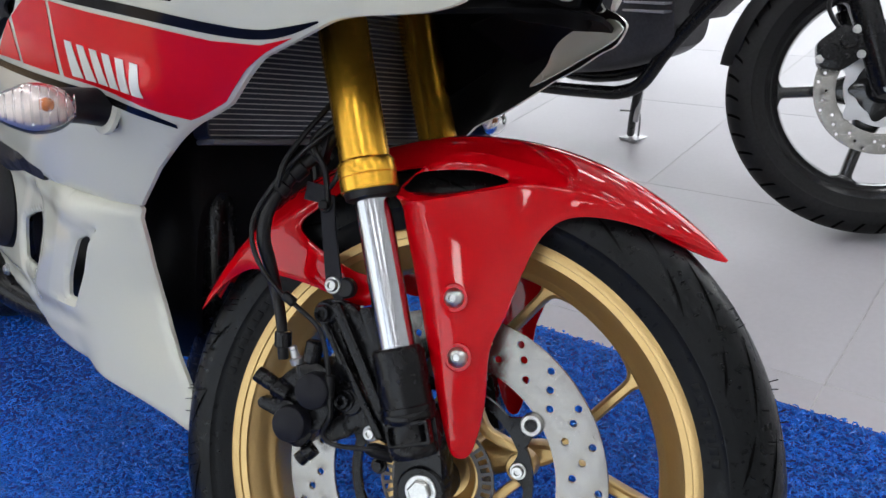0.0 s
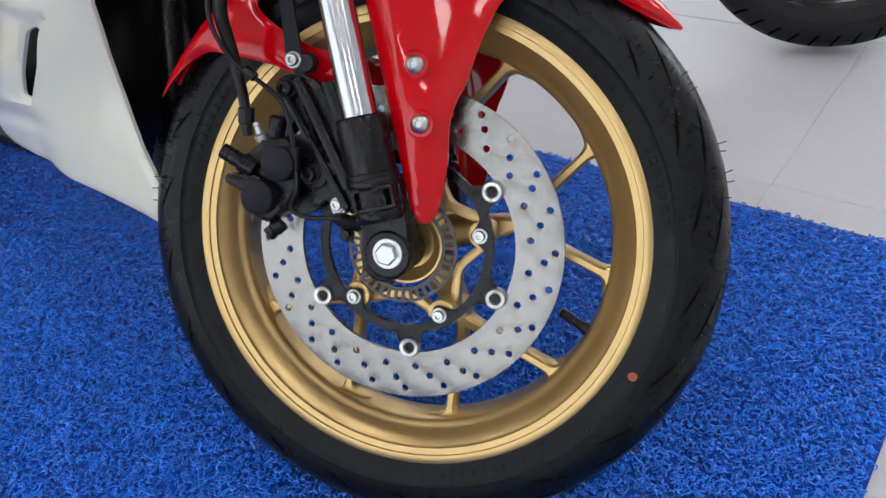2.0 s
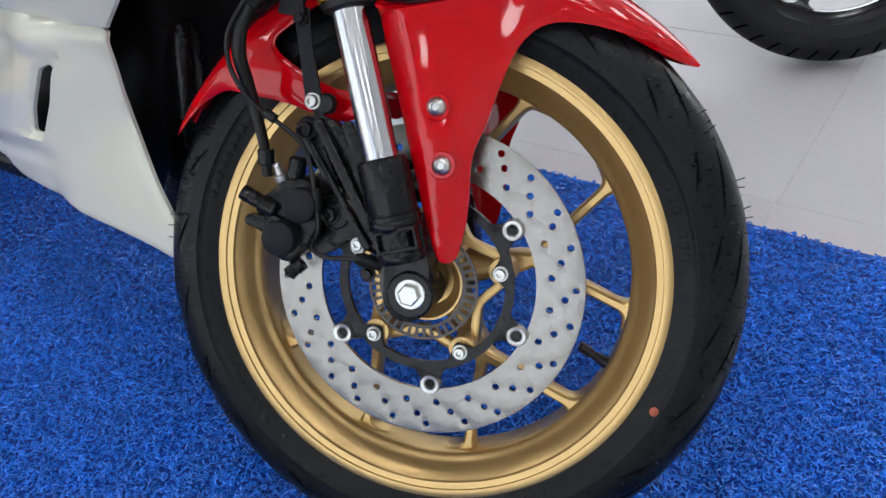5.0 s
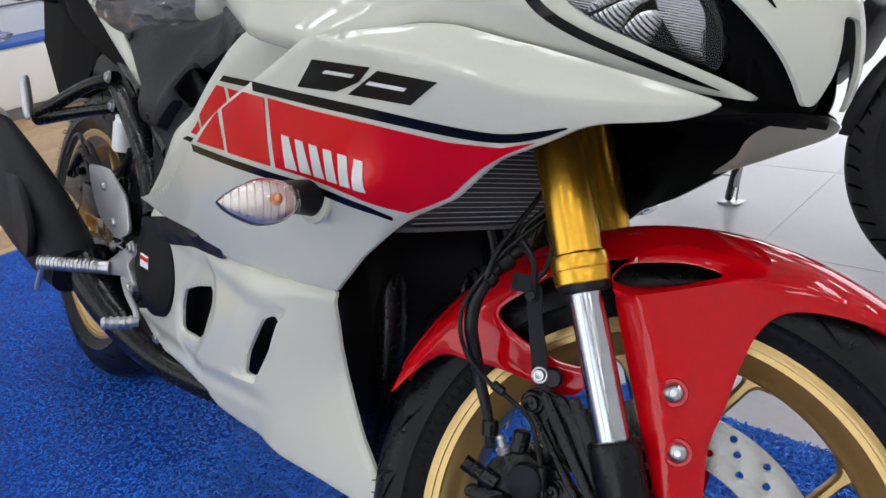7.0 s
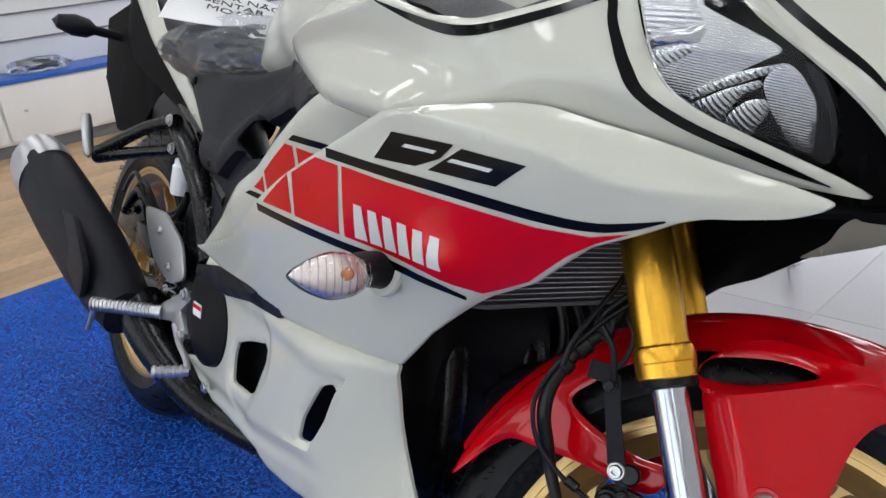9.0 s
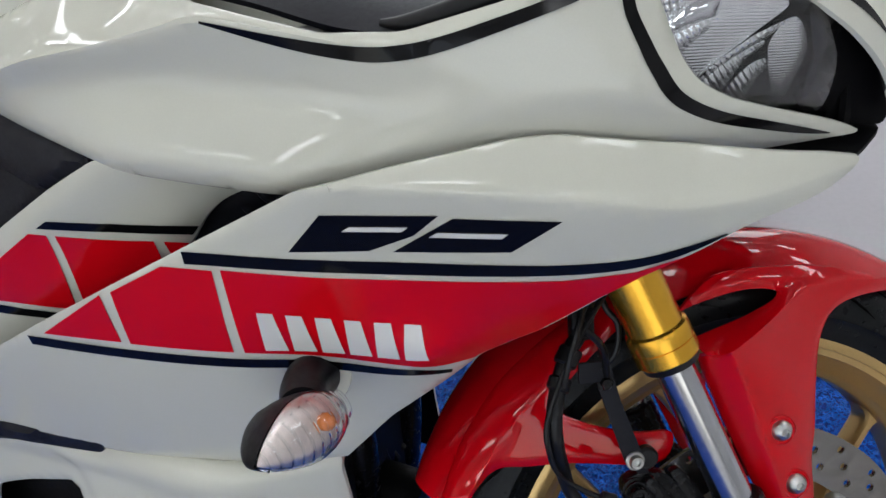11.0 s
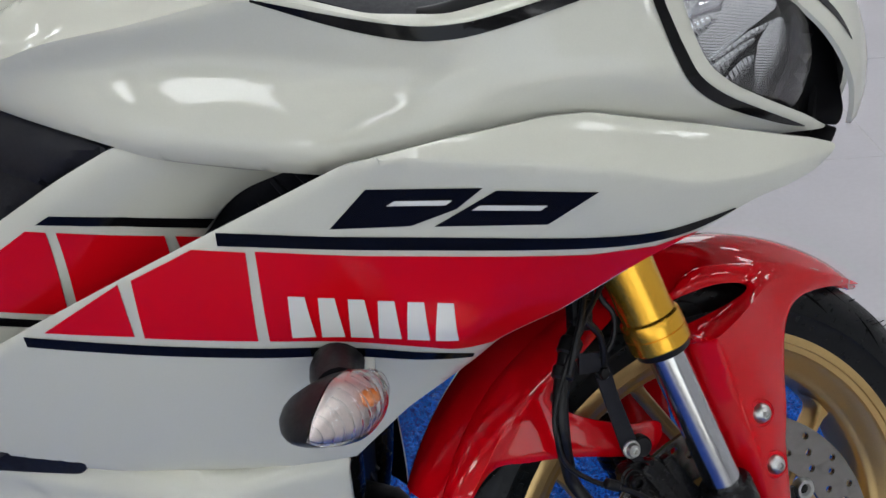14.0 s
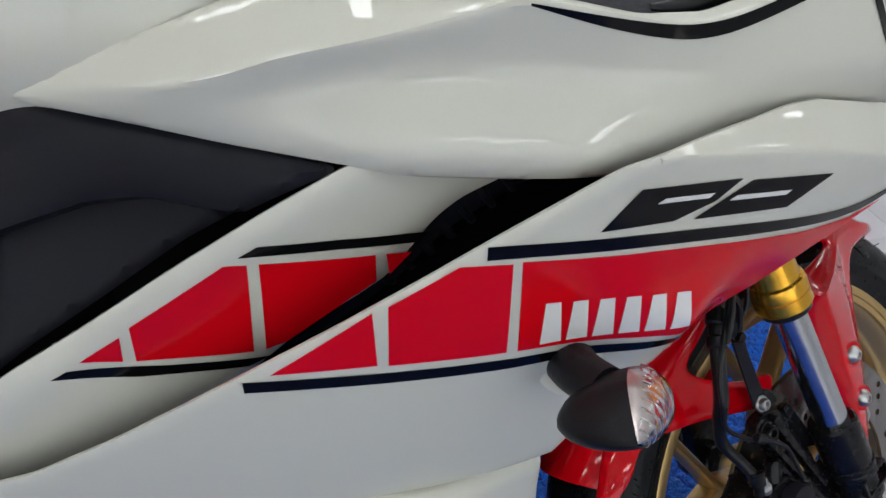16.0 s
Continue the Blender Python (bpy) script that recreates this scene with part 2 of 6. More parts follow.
        y = y + roll * np.clip(1 - d / roll_width, 0, 1) ** 2
    y = y - offset
    bm = bmesh.new()
    s = -side
    front = [bm.verts.new((p[0], s * yy, p[1])) for p, yy in zip(v, y)]
    back = [bm.verts.new((p[0], s * (yy + thick), p[1])) for p, yy in zip(v, y)] if thick else None
    count = {}
    for t in f:
        a, b, c = (int(q) for q in t)
        (x0, z0), (x1, z1), (x2, z2) = v[a], v[b], v[c]
        ccw = (x1 - x0) * (z2 - z0) - (x2 - x0) * (z1 - z0) > 0
        if ccw != (side < 0):
            b, c = c, b
        bm.faces.new((front[a], front[b], front[c]))
        if thick:
            bm.faces.new((back[a], back[c], back[b])).material_index = 1
        for p, q in ((a, b), (b, c), (c, a)):
            count[(p, q)] = count.get((p, q), 0) + 1
    if thick:
        for p, q in count:
            if (q, p) not in count:
                bm.faces.new((front[q], front[p], back[p], back[q]))
    if place:
        bm.transform(place)
    return bm


def lathe(profile, n=64, axis="Y", bm=None, m=None, closed=False):
    """Turn a profile of (radius, height) about the axis."""
    bm = bm or bmesh.new()
    rings = []
    for r, h in profile:
        ring = []
        for i in range(n):
            a = 2 * math.pi * i / n
            p = {"Y": (r * math.cos(a), h, r * math.sin(a)), "Z": (r * math.cos(a), r * math.sin(a), h), "X": (h, r * math.cos(a), r * math.sin(a))}[axis]
            ring.append(bm.verts.new(m @ Vector(p) if m else p))
        rings.append(ring)
    pairs = list(zip(rings[:-1], rings[1:])) + ([(rings[-1], rings[0])] if closed else [])
    for a, b in pairs:
        for i in range(n):
            j = (i + 1) % n
            bm.faces.new((a[i], a[j], b[j], b[i]))
    if not closed:
        if profile[0][0] > 1e-6:
            bm.faces.new(rings[0][::-1])
        if profile[-1][0] > 1e-6:
            bm.faces.new(rings[-1])
    bmesh.ops.recalc_face_normals(bm, faces=bm.faces)
    return bm


def along(a, b):
    """The matrix that lays local z from a to b."""
    a, b = Vector(a), Vector(b)
    return Matrix.Translation(a) @ (b - a).to_track_quat("Z", "Y").to_matrix().to_4x4()


def rod(a, b, profile, n=24, bm=None):
    """A turned piece from a to b; profile rows are (radius, share of the way) or metres when the last share passes 1."""
    length = (Vector(b) - Vector(a)).length
    return lathe([(r, h * length) for r, h in profile], n, "Z", bm, along(a, b))


def cyl(a, b, r, n=20, bm=None, bevel=0.0):
    length = (Vector(b) - Vector(a)).length
    k = min(bevel, r * 0.4, length * 0.4)
    prof = [(r - k, 0), (r, k), (r, length - k), (r - k, length)] if k else [(r, 0), (r, length)]
    return lathe(prof, n, "Z", bm, along(a, b))


def tube(points, r, n=10, bm=None, smooth_n=6):
    """A round tube along a curve through points; r a number or one radius a point."""
    bm = bm or bmesh.new()
    radii = r if isinstance(r, (list, tuple)) else [r] * len(points)
    line = curve([(*p, q) for p, q in zip(points, radii)], smooth_n)
    rings, up = [], None
    for i, q in enumerate(line):
        p = Vector(q[:3])
        d = (Vector(line[min(i + 1, len(line) - 1)][:3]) - Vector(line[max(i - 1, 0)][:3])).normalized()
        if up is None:
            up = d.orthogonal().normalized()
        up = (up - d * up.dot(d)).normalized()
        side = d.cross(up)
        rings.append([bm.verts.new(p + (up * math.cos(2 * math.pi * k / n) + side * math.sin(2 * math.pi * k / n)) * q[3]) for k in range(n)])
    for a, b in zip(rings[:-1], rings[1:]):
        for k in range(n):
            bm.faces.new((a[k], a[(k + 1) % n], b[(k + 1) % n], b[k]))
    bm.faces.new(rings[0][::-1]), bm.faces.new(rings[-1])
    return bm


def slab(outline, depth, m=None, bevel=0.0015, holes=(), res=9.0, bm=None):
    """An outline (x, z) given thickness along y, centred on y = 0, with bevelled rims; holes go through."""
    v, f, loops = fill(outline, holes, res)
    bm2 = bmesh.new()
    h = depth / 2
    front = [bm2.verts.new((p[0], -h, p[1])) for p in v]
    back = [bm2.verts.new((p[0], h, p[1])) for p in v]
    count = set()
    for t in f:
        a, b, c = (int(q) for q in t)
        (x0, z0), (x1, z1), (x2, z2) = v[a], v[b], v[c]
        if (x1 - x0) * (z2 - z0) - (x2 - x0) * (z1 - z0) < 0:
            b, c = c, b
        bm2.faces.new((front[a], front[b], front[c])), bm2.faces.new((back[a], back[c], back[b]))
        count.update(((a, b), (b, c), (c, a)))
    rim = []
    for p, q in count:
        if (q, p) not in count:
            rim.append(bm2.faces.new((front[q], front[p], back[p], back[q])))
    if bevel:
        flat = set(bm2.faces) - set(rim)
        edges = [e for fc in rim for e in fc.edges if any(o in flat for o in e.link_faces)]
        bmesh.ops.bevel(bm2, geom=list(set(edges)), offset=bevel, segments=2, profile=0.6, affect="EDGES")
    if m:
        bm2.transform(m)
    if bm is None:
        return bm2
    join(bm, bm2)
    return bm


def join(bm, other):
    tmp = bpy.data.meshes.new("tmp")
    other.to_mesh(tmp)
    other.free()
    bm.from_mesh(tmp)
    bpy.data.meshes.remove(tmp)
    return bm


def box(a, b, bevel=0.003, m=None, bm=None, segments=2):
    bm2 = bmesh.new()
    bmesh.ops.create_cube(bm2, size=1)
    a, b = Vector(a), Vector(b)
    bm2.transform(Matrix.Translation((a + b) / 2) @ Matrix.Diagonal((*(b - a), 1)))
    if bevel:
        bmesh.ops.bevel(bm2, geom=list(bm2.edges), offset=bevel, segments=segments, profile=0.6, affect="EDGES")
    if m:
        bm2.transform(m)
    return join(bm, bm2) if bm else bm2


def hexbolt(at, d, r=0.007, h=0.006, flange=True, socket=False):
    """A bolt head at a place, facing along d."""
    at, d = Vector(at), Vector(d).normalized()
    bm = bmesh.new()
    if flange:
        cyl(at, at + d * h * 0.35, r * 1.35, 20, bm, 0.0006)
    if socket:
        lathe([(r, 0), (r, h * 0.8), (r * 0.85, h), (r * 0.5, h), (r * 0.48, h * 0.5), (0.0, h * 0.45)], 18, "Z", bm, along(at, at + d))
    else:
        lathe([(r, h * 0.3), (r, h * 0.85), (r * 0.85, h), (0.0, h)], 6, "Z", bm, along(at, at + d))
    return bm


def moved(bm, m):
    bm.transform(m)
    return bm


GLASS = material("clear_lens", (0.95, 0.96, 0.96), 0.02, transmission=1.0, ior=1.35)
REFLECTOR = material("chromed_reflector", (0.82, 0.83, 0.85), 0.08, metal=1.0, grain=0.05, grain_scale=90, rough_var=0.03)
def fluted(name, turn, scale, bend, depth=0.0005, second=None):
    """Chromed reflector with pressed flutes that follow one another along a line turned from x to z."""
    m = material(name, (0.88, 0.89, 0.90), 0.22, metal=0.88, grain=0.06, grain_scale=120)
    nt = m.node_tree
    link = nt.links.new
    tc, bp = nt.nodes.new("ShaderNodeTexCoord"), nt.nodes.new("ShaderNodeBump")
    height = None
    for angle in (turn,) if second is None else (turn, second):
        wv, mp = nt.nodes.new("ShaderNodeTexWave"), nt.nodes.new("ShaderNodeMapping")
        wv.bands_direction, wv.wave_profile = "X", "SIN"
        wv.inputs["Scale"].default_value, wv.inputs["Distortion"].default_value, wv.inputs["Detail Scale"].default_value = scale, bend, 0.6
        mp.inputs["Rotation"].default_value = (0, radians(angle), 0)
        link(tc.outputs["Object"], mp.inputs["Vector"]), link(mp.outputs[0], wv.inputs["Vector"])
        if height is None:
            height = wv.outputs["Fac"]
        else:
            add = nt.nodes.new("ShaderNodeMath")
            link(height, add.inputs[0]), link(wv.outputs["Fac"], add.inputs[1])
            height = add.outputs[0]
    bp.inputs["Strength"].default_value, bp.inputs["Distance"].default_value = 1.0, depth
    link(height, bp.inputs["Height"]), link(bp.outputs[0], nt.nodes["Principled BSDF"].inputs["Normal"])
    return m


FLUTE_FINE = fluted("finely_fluted_reflector", 84, 165.0, 0.0, 0.00022)
FLUTE_LEAF = fluted("rippled_reflector", 30, 90.0, 1.6, 0.0007)
FLUTE_MESH = fluted("faceted_reflector", 10, 80.0, 0.0, 0.0008, 95)
SOFT_REFLECTOR = material("pale_lamp_reflector", (0.80, 0.70, 0.66), 0.32, metal=0.9, grain=0.1, grain_scale=400)
AMBER = material("amber_bulb", (0.75, 0.22, 0.05), 0.2, stain=0.05)
COPPER = material("copper_brake_pad", (0.50, 0.27, 0.17), 0.45, metal=0.6, grain=0.2)
FILM = material("clear_plastic_wrap", (0.80, 0.82, 0.85), 0.10, transmission=0.90, ior=1.2, bump=1.0, bump_scale=60)
PAPER = material("white_paper", (0.80, 0.80, 0.80), 0.7, stain=0.03)
WOOD = material("oak_floor_plank", (0.42, 0.27, 0.14), 0.4, grain=0.2, grain_scale=30, stain=0.15, random_tint=0.15)
CABINET = material("white_laminate", (0.74, 0.74, 0.73), 0.35, stain=0.02)
PLINTH = material("grey_plinth", (0.16, 0.16, 0.17), 0.5, stain=0.1)
BLUE_EDGE = material("blue_edge_strip", (0.02, 0.10, 0.45), 0.4)
ORANGE = material("orange_paint_dot", (0.36, 0.085, 0.045), 0.6, stain=0.1, stain_scale=300)
SOOT = material("black_engine_casting", (0.006, 0.006, 0.007), 0.5, spec=0.15, grain=0.3, grain_scale=200, bump=0.3, bump_scale=300)
INK = material("black_ink", (0.02, 0.02, 0.02), 0.6)
COIL = material("blue_vinyl_coil", (0.011, 0.178, 0.80), 0.24, spec=0.9, grain=0.3, grain_scale=60, stain=0.10, stain_scale=5)

# ---- the room ----
ROOM = pose(0, 0, 0, 0, 0, 7.0)          # tiles, mat and walls run at seven degrees to the motorcycle
sub = tagged(part("floor", box((-7.5, -4.5, -0.10), (4.5, 7.5, -0.0009), 0, ROOM), GROUT), "grey grouted floor under the tiles", "floor", kind="structure")
for name, a, b in (("wall_north", (-7.6, 7.5, 0), (4.6, 7.65, 3.3)), ("wall_south", (-7.6, -4.65, 0), (4.6, -4.5, 3.3)), ("wall_west", (-7.65, -4.5, 0), (-7.5, 7.5, 3.3)), ("wall_east", (4.5, -4.5, 0), (4.65, 7.5, 3.3))):
    if name in ("wall_north", "wall_south"):
        # shop window: three openings through the wall; the south three are made up for the fill lamps
        cuts = WINDOWS
        outline = [(-7.6, 0), (4.6, 0), (4.6, 3.3), (-7.6, 3.3)]
        bm = slab(outline, 0.15, ROOM @ Matrix.Translation((0, (a[1] + b[1]) / 2, 0)), 0, [[(p, 0.25), (q, 0.25), (q, 2.75), (p, 2.75)] for p, q in cuts])
        tagged(part(name, bm, WALL, smooth=False), "white wall with shop windows, made up on the south side", "wall", kind="structure")
        for p, q in cuts:
            w = tagged(part("window_1", slab([(p, 0.25), (q, 0.25), (q, 2.75), (p, 2.75)], 0.05, ROOM @ Matrix.Translation((0, (a[1] + b[1]) / 2, 0)), 0.002, [[(p + 0.06, 0.31), (q - 0.06, 0.31), (q - 0.06, 2.69), (p + 0.06, 2.69)]]), SATIN), "dark framed shop window, made up on the south side", "window", kind="structure")
            pane = part("pane", box((p + 0.05, (a[1] + b[1]) / 2 - 0.003, 0.3), (q - 0.05, (a[1] + b[1]) / 2 + 0.003, 2.7), 0, ROOM), GLASS, w)
            pane.visible_shadow = False
    else:
        tagged(part(name, box(a, b, 0, ROOM), WALL), "plain painted showroom wall", "wall", kind="structure")
tagged(part("ceiling", box((-7.6, -4.6, 3.3), (4.6, 7.6, 3.4), 0, ROOM), CEIL), "grey ceiling with led panels", "ceiling", kind="structure")
tagged(part("ground", box((-60, 7.7, -0.14), (60, 90, -0.1), 0, ROOM), GROUT), "pale paving outside the windows", "ground", kind="structure")
first = None
for x, y in LAMPS:
    m = ROOM @ Matrix.Translation((x, y, 3.27))
    if first:
        copy_thing(first, m)
        continue
    first = lamp = thing("ceiling_light", m, "small white led ceiling panel", "ceiling light", "ceiling lights")
    part("diffuser", box((-0.375, -0.175, -0.005), (0.375, 0.175, 0.012), 0.002), LAMP, lamp)
    part("frame", slab([(-0.395, -0.195), (0.395, -0.195), (0.395, 0.195), (-0.395, 0.195)], 0.02, Matrix.Translation((0, 0, 0.005)) @ pose(0, 0, 0, 90, 0, 0), 0.001, [[(-0.377, -0.177), (0.377, -0.177), (0.377, 0.177), (-0.377, 0.177)]]), CAST, lamp)

# coiled vinyl mat: a backing with loose loops of cord on it
floor_mat = tagged(part("floor_mat", box((-2.5, -2.2, 0.0), (0.392, 0.657, 0.006), 0.002, ROOM), MAT_BLUE), "bright blue coiled vinyl floor mat", "mat")


def coils(x0, x1, y0, y1, count, seed):
    """Many short bent cords lying over one another, joined in one mesh."""
    rng = np.random.default_rng(seed)
    seg, sides = 4, 3
    nx = int(math.sqrt(count * (x1 - x0) / (y1 - y0)))
    ny = count // nx
    count = nx * ny
    gx, gy = np.meshgrid((np.arange(nx) + 0.5) / nx, (np.arange(ny) + 0.5) / ny)
    gx, gy = gx.ravel() + rng.uniform(-0.45, 0.45, count) / nx, gy.ravel() + rng.uniform(-0.45, 0.45, count) / ny
    c = np.stack([x0 + gx * (x1 - x0), y0 + gy * (y1 - y0), rng.uniform(0.0040, 0.0090, count)], 1)
    yaw, bend = rng.uniform(0, 2 * np.pi, count), rng.uniform(2.2, 5.2, count) * rng.choice((-1, 1), count)
    size, lift = rng.uniform(0.007, 0.013, count), rng.uniform(-0.001, 0.0032, count)
    t = np.linspace(-0.5, 0.5, seg + 1)
    ang = yaw[:, None] + bend[:, None] * t
    step = size[:, None] / seg
    px = np.cumsum(np.cos(ang) * step, 1) - np.cos(yaw)[:, None] * size[:, None] / 2
    py = np.cumsum(np.sin(ang) * step, 1) - np.sin(yaw)[:, None] * size[:, None] / 2
    pz = lift[:, None] * (1 - 4 * t ** 2) + rng.uniform(-0.0012, 0.0012, count)[:, None] * t * 2
    mid = np.stack([px, py, pz], 2) + c[:, None]
    r = rng.uniform(0.0011, 0.0016, count)[:, None, None]
    nrm = np.stack([-np.sin(ang), np.cos(ang), np.zeros_like(ang)], 2)
    rings = []
    for k in range(sides):
        a = 2 * np.pi * k / sides + 0.5
        rings.append(mid + r * (nrm * np.cos(a) + np.array([0, 0, 1.0]) * np.sin(a)))
    v = np.stack(rings, 2).reshape(-1, 3)
    base = (np.arange(count) * (seg + 1) * sides)[:, None, None]
    i, k = np.meshgrid(np.arange(seg), np.arange(sides), indexing="ij")
    q = np.stack([i * sides + k, i * sides + (k + 1) % sides, (i + 1) * sides + (k + 1) % sides, (i + 1) * sides + k], 2).reshape(1, -1, 4)
    f = (base + q).reshape(-1, 4)
    m = np.array(ROOM)
    v = v @ m[:3, :3].T + m[:3, 3]
    me = bpy.data.meshes.new("mat_coil")
    me.vertices.add(len(v)), me.loops.add(f.size), me.polygons.add(len(f))
    me.vertices.foreach_set("co", v.ravel().astype(np.float32))
    me.loops.foreach_set("vertex_index", f.ravel().astype(np.int32))
    me.polygons.foreach_set("loop_start", np.arange(0, f.size, 4, dtype=np.int32))
    me.polygons.foreach_set("use_smooth", np.ones(len(f), bool))
    me.update(calc_edges=True)
    me.materials.append(COIL)
    ob = new("mat_coil", me)
    ob.parent = floor_mat
    return tagged(ob, kind="stuff")


coils(-0.95, 0.388, -0.40, 0.654, 84000, 3)
coils(-2.48, -0.95, -0.40, 0.654, 40000, 4)

# oak boards past the mat
boards = tagged(part("floor_boards", box((-7.5, -4.5, -0.01), (-2.19, 7.5, -0.0003), 0, ROOM), GROUT), "oak laminate floor past the mat", "floor", kind="structure")

# display cabinet with goods under wrap
cab = thing("display_cabinet", ROOM @ Matrix.Translation((-4.9, 1.0, 0)), "white display cabinet with a blue edge strip", "cabinet")
part("body", box((-0.5, -3.2, 0.075), (0, 2.4, 0.415), 0.004), CABINET, cab)
part("plinth", box((-0.5, -3.2, -0.003), (-0.03, 2.4, 0.073), 0.002), PLINTH, cab, "dark grey plinth")
part("top", box((-0.52, -3.22, 0.417), (0.015, 2.42, 0.442), 0.003), BLUE_EDGE, cab, "blue edged top")
part("back_panel", box((-0.56, -3.2, 0.444), (-0.53, 2.4, 2.2), 0.003), CABINET, cab)
for k in range(9):
    part("rail", box((-0.528, -3.2, 0.62 + k * 0.16), (-0.515, 2.4, 0.632 + k * 0.16), 0.002), PLINTH, cab, "grey slat rail")
for y in (-2.3, -1.4, -0.5, 0.4, 1.3):
    drawer = part("drawer", box((0.002, y - 0.44, 0.09), (0.012, y + 0.44, 0.405), 0.003), CABINET, cab)
    part("knob", lathe([(0.004, 0), (0.006, 0.008), (0.011, 0.014), (0.011, 0.02), (0.0, 0.023)], 16, "Z", None, along((0.012, y - 0.32, 0.26), (0.03, y - 0.32, 0.26))), CAST, drawer)
rng = random.Random(5)
for k in range(7):
    m = cab.matrix_world @ pose(-0.25 + rng.uniform(-0.08, 0.08), -2.4 + k * 0.45, 0.443, 0, 0, rng.uniform(-30, 30))
    pk = thing("wrapped_part", m, "dark spare part in a clear plastic bag", "spare part", "bagged parts on the cabinet")
    bm = bmesh.new()
    bmesh.ops.create_icosphere(bm, subdivisions=4, radius=1)
    for v in bm.verts:
        q = v.co * (1 + 0.25 * noise.noise(v.co * 2.3 + Vector((k * 5, 0, 0))) + 0.08 * noise.noise(v.co * 7))
        v.co = Vector((q.x * 0.13, q.y * 0.18, max(q.z, -0.5) * 0.055 + 0.0275))
    part("bag", bm, FILM, pk)
    part("metal_part", tube([(-0.07, -0.1, 0.03), (-0.02, -0.03, 0.045), (0.03, 0.04, 0.035), (0.06, 0.11, 0.03)], [0.014, 0.022, 0.018, 0.012], 10), DARKMETAL, pk)

# ---- the motorcycle ----
LEAN, STEER, RAKE, TRAIL = 18.75, 28.5, 25.0, 0.095
BIKE = Matrix.Translation((-0.0502, -0.0146, -0.0039)) @ pose(0, 0, 0, -LEAN, 0, 0)
bike = thing("motorcycle", BIKE, "white sport motorcycle with red stripes and gold wheels", "motorcycle")
AXIS = Vector((-math.sin(radians(RAKE)), 0, math.cos(radians(RAKE))))
PIVOT = Vector((TRAIL, 0, 0))
MS = Matrix.Translation(PIVOT) @ Matrix.Rotation(radians(STEER), 4, AXIS) @ Matrix.Translation(-PIVOT)
WHEEL = MS @ Matrix.Translation((0, 0, 0.293))


def tyre_profile(radius, width, bead):
    """Rounded sport tyre section as (radius, y), from bead to bead."""
    half = [(bead - 0.004, 0.80), (bead + 0.002, 0.84), (bead + 0.009, 0.895), (bead + 0.016, 0.950), (bead + 0.0205, 0.975), (bead + 0.0217, 0.996), (bead + 0.0232, 0.999), (bead + 0.025, 0.99)]
    r1 = bead + 0.025
    for k in range(1, 13):
        a = radians(90 * k / 12)
        half.append((r1 + (radius - r1) * math.sin(a) ** 1.0, math.cos(a) ** 0.85 if k < 12 else 0.0))
    pts = [(r, -y * width / 2) for r, y in half]
    return pts + [(r, -y) for r, y in pts[-2::-1]]


def spoke(root, split, end, wide=1.0):
    """A tapered cast spoke that leaves the hub, turns off its twin and flares at the rim."""
    bm = bmesh.new()
    line = curve([(*root,), (*(root * 0.4 + split * 0.6),), (*split,), (*(split * 0.6 + end * 0.4),), (*(split * 0.15 + end * 0.85),), (*end,)], 5)
    n = len(line)
    rings = []
    for i, q in enumerate(line):
        p = Vector(q)
        d = (Vector(line[min(i + 1, n - 1)]) - Vector(line[max(i - 1, 0)])).normalized()
        t = Vector((-d.z, 0, d.x))
        u = i / (n - 1)
        w = 0.017 - 0.0116 * min(1, u / 0.50) + 0.019 * max(0, (u - 0.80) / 0.20) ** 2
        w *= wide
        h = 0.022 - 0.009 * min(1, u / 0.5)
        ring = []
        for k in range(12):
            a = 2 * math.pi * k / 12 + 0.26
            ca, sn = math.cos(a), math.sin(a)
            ring.append(bm.verts.new(p + t * w * math.copysign(abs(ca) ** 0.55, ca) + Vector((0, 1, 0)) * h * math.copysign(abs(sn) ** 0.55, sn)))
        rings.append(ring)
    for a, b in zip(rings[:-1], rings[1:]):
        for k in range(12):
            bm.faces.new((a[k], a[(k + 1) % 12], b[(k + 1) % 12], b[k]))
    bm.faces.new(rings[0][::-1]), bm.faces.new(rings[-1])
    bmesh.ops.recalc_face_normals(bm, faces=bm.faces)
    return bm


def tyre_grooves(radius, width, parent, count=22):
    """Slanting tread cuts as near-black strips, their shade put into colour, and moulding whiskers that stand on the
    tyre.
    """
    def at(a, s, lift):
        # s from 0 (crown) to 1 (shoulder)
        b = s * math.pi / 2
        r1 = 0.2235 + 0.025
        r = r1 + (radius - r1) * math.cos(b) + lift * math.cos(b)
        y = -(math.sin(b) ** 0.85) * width / 2 - lift * math.sin(b)
        return Vector((r * math.cos(a), y, r * math.sin(a)))
    for k in range(count):
        a0 = 2 * math.pi * k / count
        for lo, hi, sw, wd in ((0.05, 0.27, -0.23, 0.0040), (0.34, 0.62, -0.24, 0.0046), (0.68, 0.90, -0.15, 0.0040)):
            bm = bmesh.new()
            shift = 0.0 if lo < 0.2 or lo > 0.7 else math.pi / count
            rows = []
            for i in range(9):
                u = i / 8
                s, a = lo + (hi - lo) * u, a0 + shift + sw * u
                half = wd * math.sin(math.pi * min(max(u, 0.06), 0.94)) / radius
                rows.append([bm.verts.new(at(a - half, s, 0.0005)), bm.verts.new(at(a + half, s, 0.0005))])
            for p, q in zip(rows[:-1], rows[1:]):
                bm.faces.new((p[0], p[1], q[1], q[0]))
            part("tread_groove", bm, GROOVE, parent)
    bm = bmesh.new()
    rng = random.Random(9)
